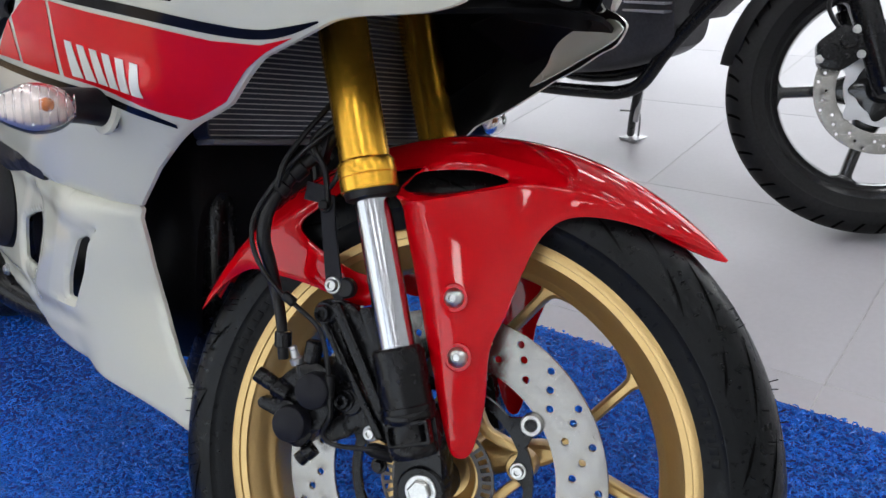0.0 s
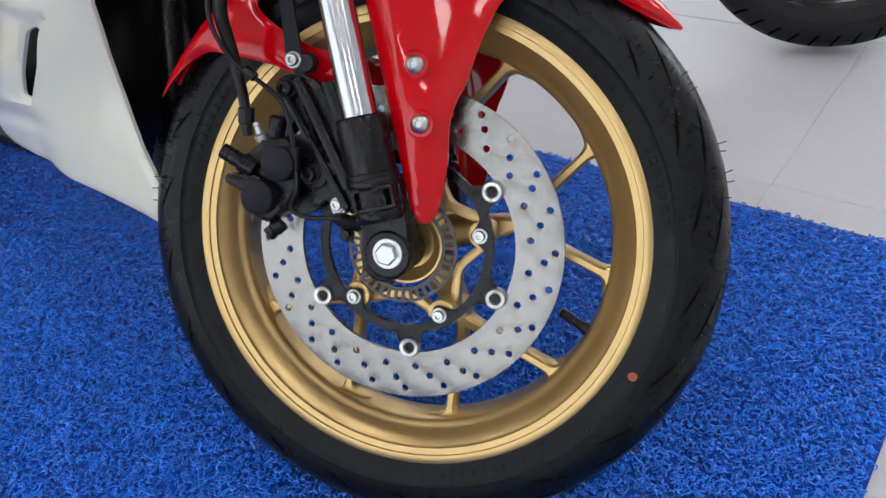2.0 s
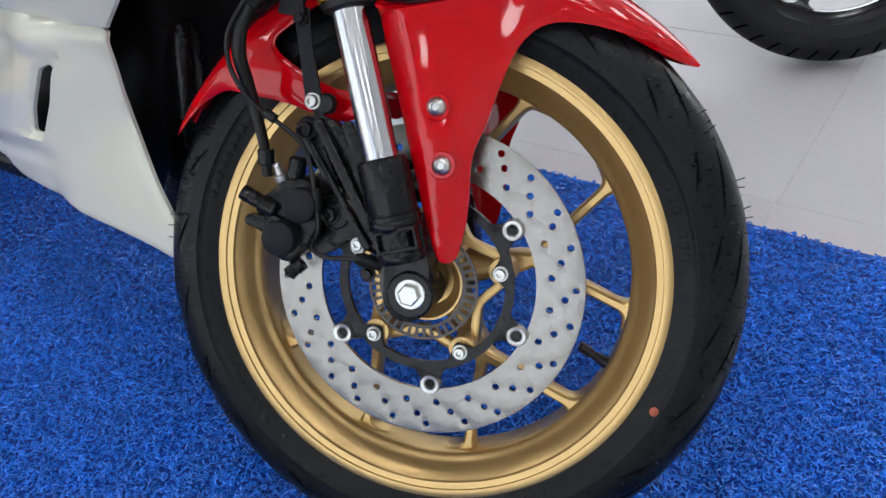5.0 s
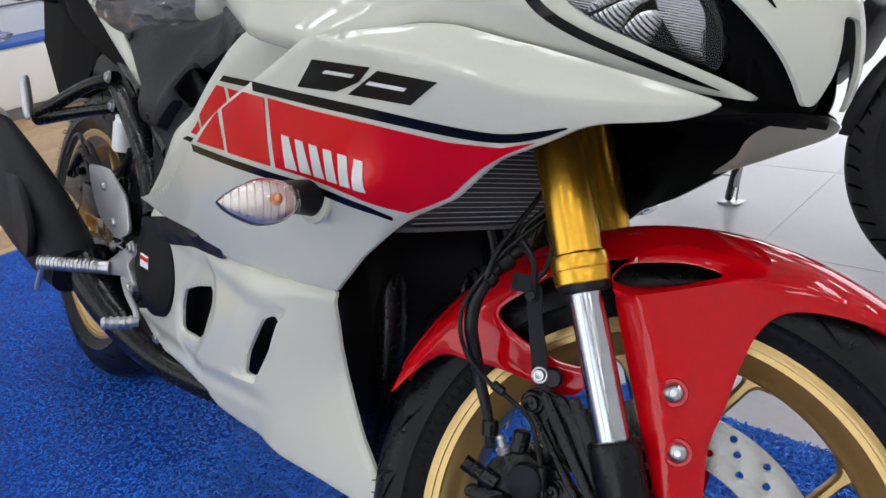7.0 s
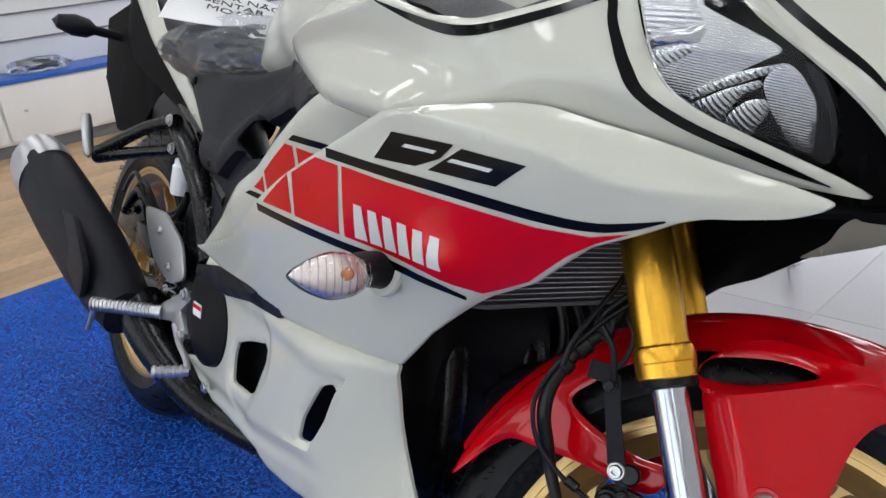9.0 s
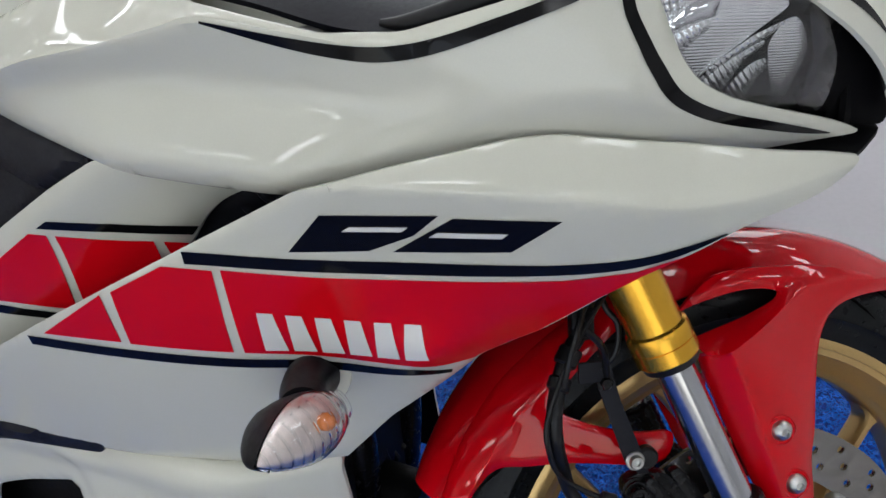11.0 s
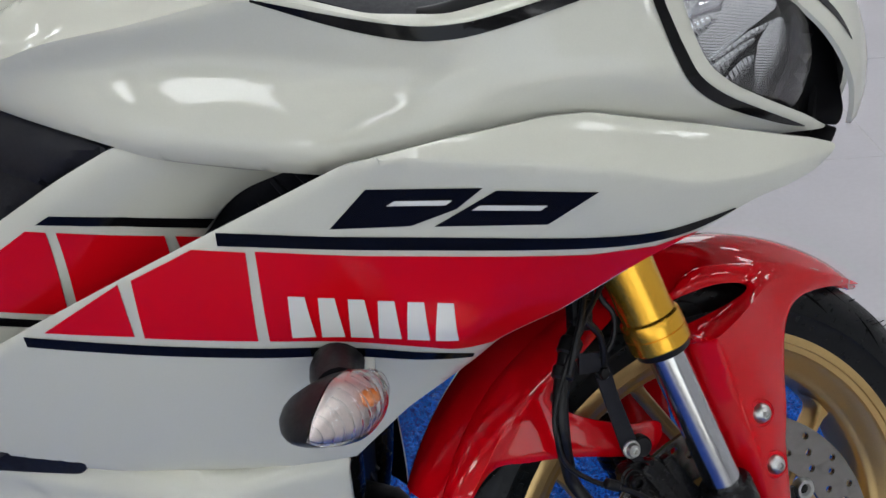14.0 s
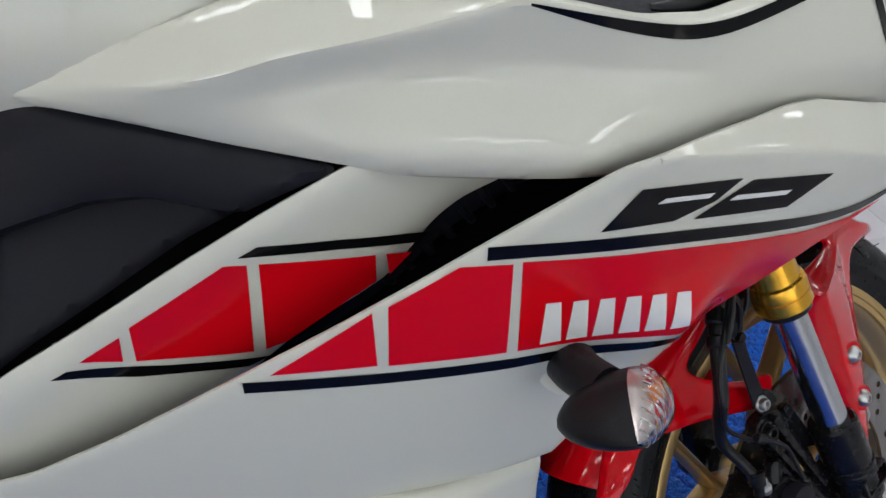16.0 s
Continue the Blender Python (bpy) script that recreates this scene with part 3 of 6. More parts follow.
    for k in range(420):
        a, s = rng.uniform(0, 2 * math.pi), rng.choice((0.12, 0.3, 0.5, 0.66, 0.8)) + rng.uniform(-0.02, 0.02)
        p = at(a, s, 0)
        d = (at(a, s, 0.01) - p).normalized()
        cyl(p - d * 0.001, p + d * rng.uniform(0.004, 0.008) + Vector((rng.uniform(-1, 1), 0, rng.uniform(-1, 1))) * 0.0015, 0.00048, 4, bm)
    part("whisker_fringe", bm, RUBBER, parent)["kind"] = "stuff"


def sidewall_marks(parent, radius, bars):
    """Raised plain bars where the tyre wall carries moulded writing."""
    for a0, n, r in bars:
        for k in range(n):
            a = radians(a0 + k * 2.6)
            m = Matrix.Rotation(-a, 4, "Y") @ Matrix.Translation((r, -0.0518, 0)) @ Matrix.Rotation(radians(-23), 4, "Z")
            part("raised_bar", box((-0.0036, -0.0007, -0.0034), (0.0036, 0.0005, 0.0034), 0.0003, m), RUBBER, parent)


# Near-black for the shade inside tread cuts; the strips lie on the rubber, uncut.
GROOVE = material("tread_groove", (0.003, 0.003, 0.003), 0.95, spec=0.02, grain=0.2)
LOBES = [22, 94, 166, 238, 310]


def wheel(name, place, radius, width, rim_half, label, spread, parent):
    w = part(name, lathe([(0.0, -0.05), (0.026, -0.05), (0.028, -0.047), (0.034, -0.03), (0.030, -0.012), (0.030, 0.012), (0.034, 0.03), (0.028, 0.047), (0.026, 0.05), (0.0, 0.05)], 40), GOLD, parent, label)
    w.matrix_local = place
    prof = tyre_profile(radius, width, 0.2235)
    inner = [(r - 0.006, y * 0.9) for r, y in prof[1:-1]][::-1]
    part("tyre", lathe(prof + inner, 160, closed=True), RUBBER, w, "black sport tyre with new rubber whiskers")
    h = rim_half
    face = [(0.2245, 0.0010), (0.2232, 0.0016), (0.2170, 0.0008), (0.2164, -0.0012), (0.2105, -0.0022), (0.2098, -0.0046), (0.2085, -0.0056), (0.2010, -0.0120), (0.1972, -0.0180), (0.1935, -0.0212), (0.1905, -0.0226), (0.1886, -0.0250), (0.1878, -0.0300)]
    rim = [(0.229, -h), (0.2295, -h + 0.004), (0.221, -h + 0.008), (0.214, -h + 0.014), (0.206, -h + 0.020), (0.2035, 0), (0.206, h - 0.020), (0.214, h - 0.014), (0.221, h - 0.008), (0.2295, h - 0.004), (0.229, h)]
    rim += [(r, h + d) for r, d in face] + [(0.1874, 0)] + [(r, -h - d) for r, d in face[::-1]]
    part("rim", lathe(rim, 160, closed=True), GOLD, w, "matt gold cast rim", angle=42)
    for a in LOBES:
        c = Vector((math.cos(radians(a)), 0, math.sin(radians(a))))
        for s in (-1, 1):
            b = radians(a + s * spread)
            e = Vector((math.cos(b), 0, math.sin(b))) * 0.191
            part("spoke", spoke(c * 0.028, c * 0.092, e), GOLD, w)
        pad = slab(circle2d(0.073 * c.x, 0.073 * c.z, 0.013, 18), 0.026, Matrix.Translation((0, -0.047, 0)), 0.002)
        part("disc_mount", pad, GOLD, w)
    return w


def ring2d(r, n=96, phase=0.0):
    return [(r * math.cos(phase + 2 * math.pi * i / n), r * math.sin(phase + 2 * math.pi * i / n)) for i in range(n)]


def circle2d(x, z, r, n=10):
    return [(x + r * math.cos(2 * math.pi * i / n), z + r * math.sin(2 * math.pi * i / n)) for i in range(n)]


def capsule(a, b, ra, rb, n=8):
    """Outline round two circles in the x-z plane."""
    a, b = np.array(a, float), np.array(b, float)
    d = math.atan2(*(b - a)[::-1])
    out = [(b[0] + rb * math.cos(d + t), b[1] + rb * math.sin(d + t)) for t in np.linspace(-math.pi / 2, math.pi / 2, n)]
    return out + [(a[0] + ra * math.cos(d + t), a[1] + ra * math.sin(d + t)) for t in np.linspace(math.pi / 2, 3 * math.pi / 2, n)]


front_wheel = wheel("front_wheel", WHEEL, 0.293, 0.112, 0.046, "gold ten-spoke front wheel", 19, bike)
tyre_grooves(0.293, 0.112, front_wheel)
sidewall_marks(front_wheel, 0.293, ((-70, 9, 0.2360), (20, 7, 0.2360), (150, 10, 0.2360), (215, 8, 0.2360)))
rear_wheel = wheel("rear_wheel", Matrix.Translation((-1.38, 0, 0.312)), 0.312, 0.142, 0.058, "gold ten-spoke rear wheel", 19, bike)
tyre_grooves(0.312, 0.142, rear_wheel, 24)

BOBBINS = [45, -15, -75, -135, 165, 105]
holes = [ring2d(0.1045)]
for k in range(12):
    a0 = 45 + k * 30
    for da, r in ((2, 0.1185), (8, 0.1285), (13, 0.140), (17.5, 0.1185), (23, 0.131), (27, 0.1405)):
        a = radians(a0 + da)
        holes.append(circle2d(r * math.cos(a), r * math.sin(a), 0.0034, 8))
part("brake_disc", slab(ring2d(0.149, 120), 0.0045, Matrix.Translation((0, -0.062, 0)), 0.0004, holes), STEEL, front_wheel, "drilled steel floating brake disc", angle=25)


def lobed(base, add, width, centres):
    out = []
    for i in range(240):
        a = 1.5 * i
        d = min(abs((a - b + 180) % 360 - 180) for b in centres)
        r = base + add * (0.5 + 0.5 * math.cos(math.pi * min(d / width, 1)))
        out.append((r * math.cos(radians(a)), r * math.sin(radians(a))))
    return out


part("disc_carrier", slab(lobed(0.0850, 0.020, 11, BOBBINS), 0.005, Matrix.Translation((0, -0.064, 0)), 0.0006, [lobed(0.0765, -0.0125, 13, LOBES)]), DARKMETAL, front_wheel, "black disc carrier", angle=25)
for a in BOBBINS:
    p = Vector((math.cos(radians(a)) * 0.0983, -0.0615, math.sin(radians(a)) * 0.0983))
    part("bobbin", lathe([(0.0, 0.0045), (0.0042, 0.0045), (0.0058, 0.008), (0.0088, 0.0085), (0.0100, 0.0065), (0.0100, 0)], 24, "Z", None, along(p, p + Vector((0, -1, 0)))), ZINC, front_wheel, "zinc disc bobbin")
for a in LOBES:
    p = Vector((math.cos(radians(a)) * 0.073, -0.0665, math.sin(radians(a)) * 0.073))
    part("bolt", hexbolt(p, (0, -1, 0), 0.0055, 0.007, True, True), ZINC, front_wheel, "zinc socket bolt")
def star(tip, waist):
    return [(r * math.cos(radians(a)), r * math.sin(radians(a))) for k in LOBES for r, a in ((tip, k - 7), (tip, k + 7), (waist, k + 36))]


part("hub_rib", slab(rounded(star(0.082, 0.056), 0.006), 0.014, Matrix.Translation((0, -0.038, 0)), 0.003, [rounded(star(0.068, 0.0465), 0.006)]), GOLD, front_wheel, "gold star-shaped hub rib", angle=40)
part("hub_collar", lathe([(0.024, -0.050), (0.030, -0.062), (0.034, -0.066), (0.036, -0.066), (0.037, -0.060), (0.033, -0.040)], 48, closed=True), GOLD, front_wheel, "gold hub collar")
slots = [ring2d(0.0385, 48)]
for k in range(40):
    a = 2 * math.pi * k / 40
    slots.append([(r * math.cos(a + s), r * math.sin(a + s)) for r, s in ((0.0418, -0.047), (0.0500, -0.047), (0.0500, 0.047), (0.0418, 0.047))])
part("sensor_ring", slab(ring2d(0.0525, 72), 0.002, Matrix.Translation((0, -0.074, 0)), 0, slots), SENSOR, front_wheel, "slotted sensor ring", angle=25)
va = radians(-15.0)
valve_root, valve_tip = Vector((0.194 * math.cos(va), -0.004, 0.194 * math.sin(va))), Vector((0.156 * math.cos(va + 0.03), -0.010, 0.156 * math.sin(va + 0.03)))
part("valve", rod(valve_root, valve_tip, [(0.0075, 0), (0.0065, 0.12), (0.0045, 0.5), (0.0043, 0.62), (0.0052, 0.63), (0.0052, 0.96), (0.0035, 1)], 16), HOSE, front_wheel, "black tyre valve with cap")
da = radians(-15.5)
part("balance_mark", lathe([(0.0046, 0), (0.0042, 0.0006), (0.0, 0.0007)], 20, "Z", None, along((0.2405 * math.cos(da), -0.0543, 0.2405 * math.sin(da)), (0.2405 * math.cos(da), -0.0620, 0.2405 * math.sin(da)))), ORANGE, front_wheel, "orange paint dot on the tyre wall")

# ---- fork legs, caliper and hoses: laid out straight ahead, then turned with the steering ----
RF = radians(24.2)
FD = Vector((-math.sin(RF), 0, math.cos(RF)))


def steer(name, bm, mat, parent, label="", angle=35):
    return part(name, moved(bm, MS), mat, parent, label, True, angle)


def leg(side):
    base = Vector((0.0, side * 0.113, 0.293))

    def on(s, fwd=0.0, out=0.0):
        return base + FD * s + Vector((FD.z, 0, -FD.x)) * fwd + Vector((0, side, 0)) * out
    root = steer("fork_leg", rod(on(0.03), on(0.122), [(0.0205, 0), (0.0222, 0.03), (0.0222, 0.10), (0.0208, 0.125), (0.0208, 0.30), (0.0232, 0.33), (0.0236, 0.36), (0.0236, 0.40), (0.0222, 0.425), (0.0226, 0.45), (0.0226, 0.93), (0.0221, 0.975), (0.0200, 1)], 48), DARKMETAL, bike, "black lower leg of an upside-down fork")
    steer("stanchion", cyl(on(0.118), on(0.262), 0.0155, 48), CHROME, root, "polished chrome inner tube")
    steer("dust_seal", rod(on(0.2485), on(0.257), [(0.0175, 0), (0.0222, 0.25), (0.0236, 1)], 48), HOSE, root, "black rubber dust seal")
    steer("outer_tube", lathe([(0.0165, 0), (0.0246, 0.0), (0.0252, 0.0012), (0.0252, 0.0125), (0.0247, 0.0128), (0.0254, 0.0135), (0.0254, 0.0215), (0.0244, 0.0255), (0.0222, 0.0275), (0.0218, 0.035), (0.0222, 0.16), (0.0225, 0.31), (0.0165, 0.31)], 64, "Z", None, along(on(0.2565), on(0.6))), ANODISED, root, "gold anodised outer fork tube", 18)
    clamp = slab(rounded([(-0.034, 0.352), (-0.006, 0.366), (0.006, 0.335), (0.019, 0.300), (0.018, 0.278), (0.004, 0.2665), (-0.012, 0.2665), (-0.025, 0.280), (-0.029, 0.32)], 0.012), 0.034, Matrix.Translation((0, side * 0.098, 0)), 0.003)
    steer("axle_clamp", clamp, DARKMETAL, root)
    steer("axle_boss", cyl((0, side * 0.07, 0.293), (0, side * 0.118, 0.293), 0.0215, 32, None, 0.002), DARKMETAL, root)
    steer("axle_bolt", hexbolt((0.0005, side * 0.1165, 0.2945), (0, side, 0), 0.0102, 0.009, True), ZINC, root, "zinc hexagon axle bolt")
    for s0, s1, w in ((0.040, 0.062, 0.019),):
        mid = on((s0 + s1) / 2, 0.004, 0.0165)
        plate = slab(rounded([(-w, -0.0105), (w, -0.0105), (w, 0.0105), (-w, 0.0105)], 0.003), 0.010, Matrix.Translation(mid) @ Matrix.Rotation(-RF, 4, "Y"), 0.0015, [rounded([(-w + 0.003, -0.007), (w - 0.003, -0.007), (w - 0.003, 0.007), (-w + 0.003, 0.007)], 0.002)])
        steer("cast_frame", plate, DARKMETAL, root)
    steer("guard_ring", cyl(on(0.066), on(0.074), 0.0238, 40, None, 0.002), DARKMETAL, root)
    return root


leg_right, leg_left = leg(-1), leg(1)
# brace arms between the lower leg and the caliper mounts
steer("caliper_bracket", slab(rounded([(-0.139, 0.414), (-0.128, 0.403), (-0.110, 0.380), (-0.105, 0.352), (-0.096, 0.330), (-0.080, 0.324), (-0.047, 0.315), (-0.030, 0.318), (-0.034, 0.345), (-0.052, 0.350), (-0.064, 0.375), (-0.080, 0.398), (-0.099, 0.424), (-0.121, 0.427), (-0.134, 0.423)], 0.007), 0.012, Matrix.Translation((0, -0.092, 0)), 0.002,
      [rounded([(-0.112, 0.402), (-0.100, 0.404), (-0.070, 0.368), (-0.058, 0.349), (-0.064, 0.342), (-0.080, 0.356), (-0.100, 0.384)], 0.004)]), DARKMETAL, leg_right, "black caliper bracket")
steer("rib", slab(capsule((-0.116, 0.420), (-0.052, 0.340), 0.005, 0.0045), 0.012, Matrix.Translation((0, -0.100, 0)), 0.002), DARKMETAL, leg_right)
steer("rib", slab(capsule((-0.126, 0.404), (-0.052, 0.322), 0.0035, 0.0035), 0.010, Matrix.Translation((0, -0.099, 0)), 0.002), DARKMETAL, leg_right)
steer("strut", slab(rounded([(-0.098, 0.424), (-0.089, 0.428), (-0.064, 0.395), (-0.05, 0.39), (-0.05, 0.375), (-0.070, 0.378)], 0.003), 0.008, Matrix.Translation((0, -0.094, 0)), 0.0015), DARKMETAL, leg_right)
for x, z, r in ((-0.127, 0.412, 0.0115), (-0.086, 0.342, 0.0125)):
    steer("boss", cyl((x, -0.09, z), (x, -0.101, z), r, 28, None, 0.0015), DARKMETAL, leg_right)
steer("bracket_bolt", hexbolt((-0.061, -0.098, 0.3205), (0, -1, 0), 0.0052, 0.006, True, True), ZINC, leg_right, "zinc socket bolt")
cal = steer("brake_caliper", slab(rounded([(-0.158, 0.340), (-0.146, 0.357), (-0.132, 0.367), (-0.118, 0.372), (-0.102, 0.364), (-0.094, 0.344), (-0.100, 0.324), (-0.108, 0.303), (-0.120, 0.287), (-0.138, 0.293), (-0.150, 0.308), (-0.158, 0.322)], 0.010), 0.050, Matrix.Translation((0, -0.088, 0)), 0.009), DARKMETAL, leg_right, "black two-piston brake caliper")
for x, z, r in ((-0.113, 0.3475, 0.0160), (-0.1275, 0.3135, 0.0162)):
    steer("piston_boss", lathe([(r, 0), (r, 0.010), (r * 0.95, 0.013), (r * 0.8, 0.0145), (0.0, 0.015)], 36, "Z", None, along((x, -0.113, z), (x, -0.13, z))), SATIN, cal)
steer("guide_pin", rod((-0.140, -0.112, 0.335), (-0.172, -0.116, 0.3455), [(0.009, 0), (0.009, 0.4), (0.007, 0.45), (0.0075, 0.7), (0.0068, 0.74), (0.0075, 0.78), (0.0072, 1)], 20), DARKMETAL, cal)
steer("lug", slab(capsule((-0.135, 0.322), (-0.160, 0.322), 0.01, 0.0055), 0.014, Matrix.Translation((0, -0.112, 0)), 0.003), DARKMETAL, cal)
steer("bleed_screw", rod((-0.140, -0.106, 0.362), (-0.1475, -0.110, 0.377), [(0.006, 0), (0.0065, 0.3), (0.004, 0.4), (0.0035, 0.8), (0.0042, 0.85), (0.003, 1)], 14), CAST, cal, "silver bleed screw")
steer("hose_union", cyl((-0.128, -0.106, 0.366), (-0.128, -0.106, 0.387), 0.008, 18, None, 0.002), DARKMETAL, cal)
steer("brake_pad", slab(rounded([(-0.106, 0.320), (-0.090, 0.333), (-0.085, 0.325), (-0.098, 0.303), (-0.106, 0.303)], 0.003), 0.006, Matrix.Translation((0, -0.075, 0)), 0.001), COPPER, cal, "copper coloured brake pad")
steer("pad_spring", slab(rounded([(-0.104, 0.318), (-0.090, 0.330), (-0.076, 0.324), (-0.083, 0.308), (-0.100, 0.297), (-0.110, 0.300)], 0.004), 0.010, Matrix.Translation((0, -0.086, 0)), 0.002), DARKMETAL, cal)
steer("guide_pin", rod((-0.113, -0.095, 0.290), (-0.122, -0.098, 0.276), [(0.008, 0), (0.008, 0.5), (0.0065, 0.6), (0.007, 1)], 16), DARKMETAL, cal)
for x, y, z, r in ((-0.127, -0.101, 0.412, 0.0075), (-0.091, -0.1, 0.342, 0.0072)):
    steer("mount_bolt", hexbolt((x, y, z), (0, -1, 0), r, 0.009, True, True), DARKMETAL, cal, "black socket bolt")
steer("hose_bracket", slab(rounded([(-0.1595, 0.512), (-0.1450, 0.5165), (-0.1375, 0.487), (-0.1195, 0.440), (-0.108, 0.406), (-0.113, 0.402), (-0.124, 0.426), (-0.1345, 0.436)], 0.003), 0.0028, Matrix.Translation((0, -0.096, 0)), 0.0005), SATIN, leg_right, "bent sheet steel hose bracket")
steer("tab", box((-0.1725, -0.1008, 0.506), (-0.1505, -0.0980, 0.5225), 0.0008, Matrix.Translation((0, 0, 0))), SATIN, leg_right)
steer("bracket_bolt", hexbolt((-0.151, -0.0975, 0.505), (0, -1, 0), 0.005, 0.007, True), DARKMETAL, leg_right)
steer("bracket_bolt", hexbolt((-0.127, -0.0975, 0.4375), (0, -1, 0), 0.0058, 0.007, True, True), ZINC, leg_right, "zinc socket bolt")
steer("grommet", cyl((-0.116, -0.088, 0.4375), (-0.116, -0.098, 0.4375), 0.0095, 20, None, 0.002), HOSE, leg_right)
steer("brake_hose", tube([(-0.150, -0.085, 0.600), (-0.165, -0.096, 0.555), (-0.184, -0.105, 0.528), (-0.196, -0.115, 0.494), (-0.196, -0.115, 0.466), (-0.189, -0.105, 0.441), (-0.180, -0.098, 0.416), (-0.165, -0.106, 0.394), (-0.157, -0.112, 0.379), (-0.153, -0.110, 0.364)], [0.006, 0.0062, 0.0064, 0.0064, 0.0064, 0.0062, 0.0056, 0.0050, 0.0048, 0.0048], 14), HOSE, leg_right, "black rubber brake hose")
for p, q, r in (((-0.178, -0.103, 0.536), (-0.186, -0.107, 0.524), 0.0092), ((-0.189, -0.109, 0.516), (-0.193, -0.112, 0.506), 0.0088), ((-0.166, -0.097, 0.556), (-0.173, -0.100, 0.545), 0.0080)):
    steer("hose_clamp", cyl(p, q, r, 20, None, 0.0015), HOSE, leg_right, "black rubber hose clamp")
steer("connector", box((-0.178, -0.104, 0.541), (-0.160, -0.090, 0.566), 0.002), PLASTIC, leg_right, "black cable connector")
steer("cable", tube([(-0.190, -0.120, 0.512), (-0.186, -0.124, 0.535), (-0.176, -0.118, 0.562), (-0.164, -0.100, 0.600), (-0.158, -0.085, 0.650)], 0.0026, 8), HOSE, leg_right)
steer("cable", tube([(-0.154, -0.099, 0.516), (-0.144, -0.104, 0.530), (-0.142, -0.104, 0.552), (-0.152, -0.100, 0.570), (-0.150, -0.090, 0.61)], 0.0024, 8), HOSE, leg_right)
steer("ferrule", cyl((-0.158, -0.112, 0.388), (-0.1555, -0.111, 0.374), 0.0076, 18, None, 0.001), DARKMETAL, leg_right)
steer("sensor_cable", tube([(-0.150, -0.105, 0.58), (-0.180, -0.116, 0.54), (-0.203, -0.122, 0.49), (-0.203, -0.122, 0.462), (-0.192, -0.114, 0.438), (-0.168, -0.114, 0.421), (-0.144, -0.118, 0.4125), (-0.122, -0.117, 0.400), (-0.109, -0.118, 0.378), (-0.100, -0.12, 0.355), (-0.094, -0.118, 0.330), (-0.098, -0.115, 0.312), (-0.086, -0.112, 0.305), (-0.056, -0.112, 0.311), (-0.042, -0.106, 0.312)], 0.0022, 8), HOSE, leg_right, "thin black sensor cable")
for p, q in (((-0.150, -0.118, 0.416), (-0.162, -0.119, 0.421)), ((-0.102, -0.119, 0.365), (-0.098, -0.119, 0.345))):
    steer("clip", cyl(p, q, 0.0045, 16, None, 0.0012), HOSE, leg_right)
steer("sensor", rod((-0.058, -0.11, 0.311), (-0.036, -0.098, 0.308), [(0.004, 0), (0.0065, 0.25), (0.0065, 1)], 16), PLASTIC, leg_right)
steer("sensor_bolt", hexbolt((-0.045, -0.102, 0.298), (0, -1, 0), 0.0055, 0.008, True), DARKMETAL, leg_right)
for k, (dx, dy) in enumerate(((0.0, -0.006),)):
    steer("handlebar_cable", tube([(-0.148 + dx, -0.09 + dy, 0.50 + 0.01 * k), (-0.155 + dx, -0.10 + dy, 0.535), (-0.172 + dx, -0.10 + dy, 0.56), (-0.150 + dx, -0.09 + dy, 0.60), (-0.165, -0.08, 0.66)], 0.003, 8), HOSE, leg_right)

# ---- front fender ----
def fender_crown():
    """The arch over the tyre: a swept section that narrows to a beak at the front."""
    bm = bmesh.new()
    rings = []
    for i in range(97):
        u = i / 96
        a = radians(161 - 109.2 * u)
        w = 0.066 if u < 0.5 else 0.066 * (1 - ((u - 0.5) / 0.5) ** 4.5) + 0.002
        if u < 0.15:
            w *= 0.72 + 1.87 * u
        ring = []
        for k in range(21):
            s = -1 + k / 10
            r = 0.3125 - 0.034 * abs(s) ** 2.1 * (w / 0.066) ** 0.7
            ring.append((r * math.cos(a), s * w, 0.293 + r * math.sin(a)))
        rings.append([bm.verts.new(p) for p in ring])
    for a, b in zip(rings[:-1], rings[1:]):
        for k in range(20):
            bm.faces.new((a[k], b[k], b[k + 1], a[k + 1]))
    bmesh.ops.recalc_face_normals(bm, faces=bm.faces)
    bmesh.ops.solidify(bm, geom=list(bm.faces), thickness=0.0025)
    bm.transform(MS)
    return bm


fender = part("front_fender", fender_crown(), RED, bike, "glossy red front fender")
FACETS = [
    [(-0.10, -0.066, 0.60), (0.0, -0.064, 0.60), (0.10, -0.050, 0.585), (0.20, -0.004, 0.56)],
    [(-0.10, -0.078, 0.545), (-0.06, -0.088, 0.5375), (-0.022, -0.085, 0.5505), (0.003, -0.078, 0.5635), (0.03, -0.072, 0.5715), (0.10, -0.058, 0.570), (0.20, -0.006, 0.549)],
    [(-0.10, -0.124, 0.5275), (-0.066, -0.124, 0.528), (-0.04, -0.1155, 0.5370), (-0.015, -0.1035, 0.548), (0.019, -0.085, 0.5625), (0.05, -0.0755, 0.565), (0.12, -0.056, 0.562), (0.20, -0.006, 0.544)],
    [(-0.10, -0.119, 0.44), (-0.04, -0.117, 0.44), (0.0, -0.112, 0.43), (0.03, -0.098, 0.43), (0.06, -0.078, 0.44), (0.20, -0.0, 0.44)],
    [(-0.10, -0.113, 0.33), (0.0, -0.107, 0.33), (0.03, -0.098, 0.33), (0.06, -0.08, 0.33), (0.20, 0.0, 0.33)]]
YF0 = faceted(FACETS, [0.003, 0.0016, 0.03])
ARM_FOLD = [(0.013, 0.33), (-0.008, 0.40), (-0.031, 0.468), (-0.043, 0.497), (-0.057, 0.527)]
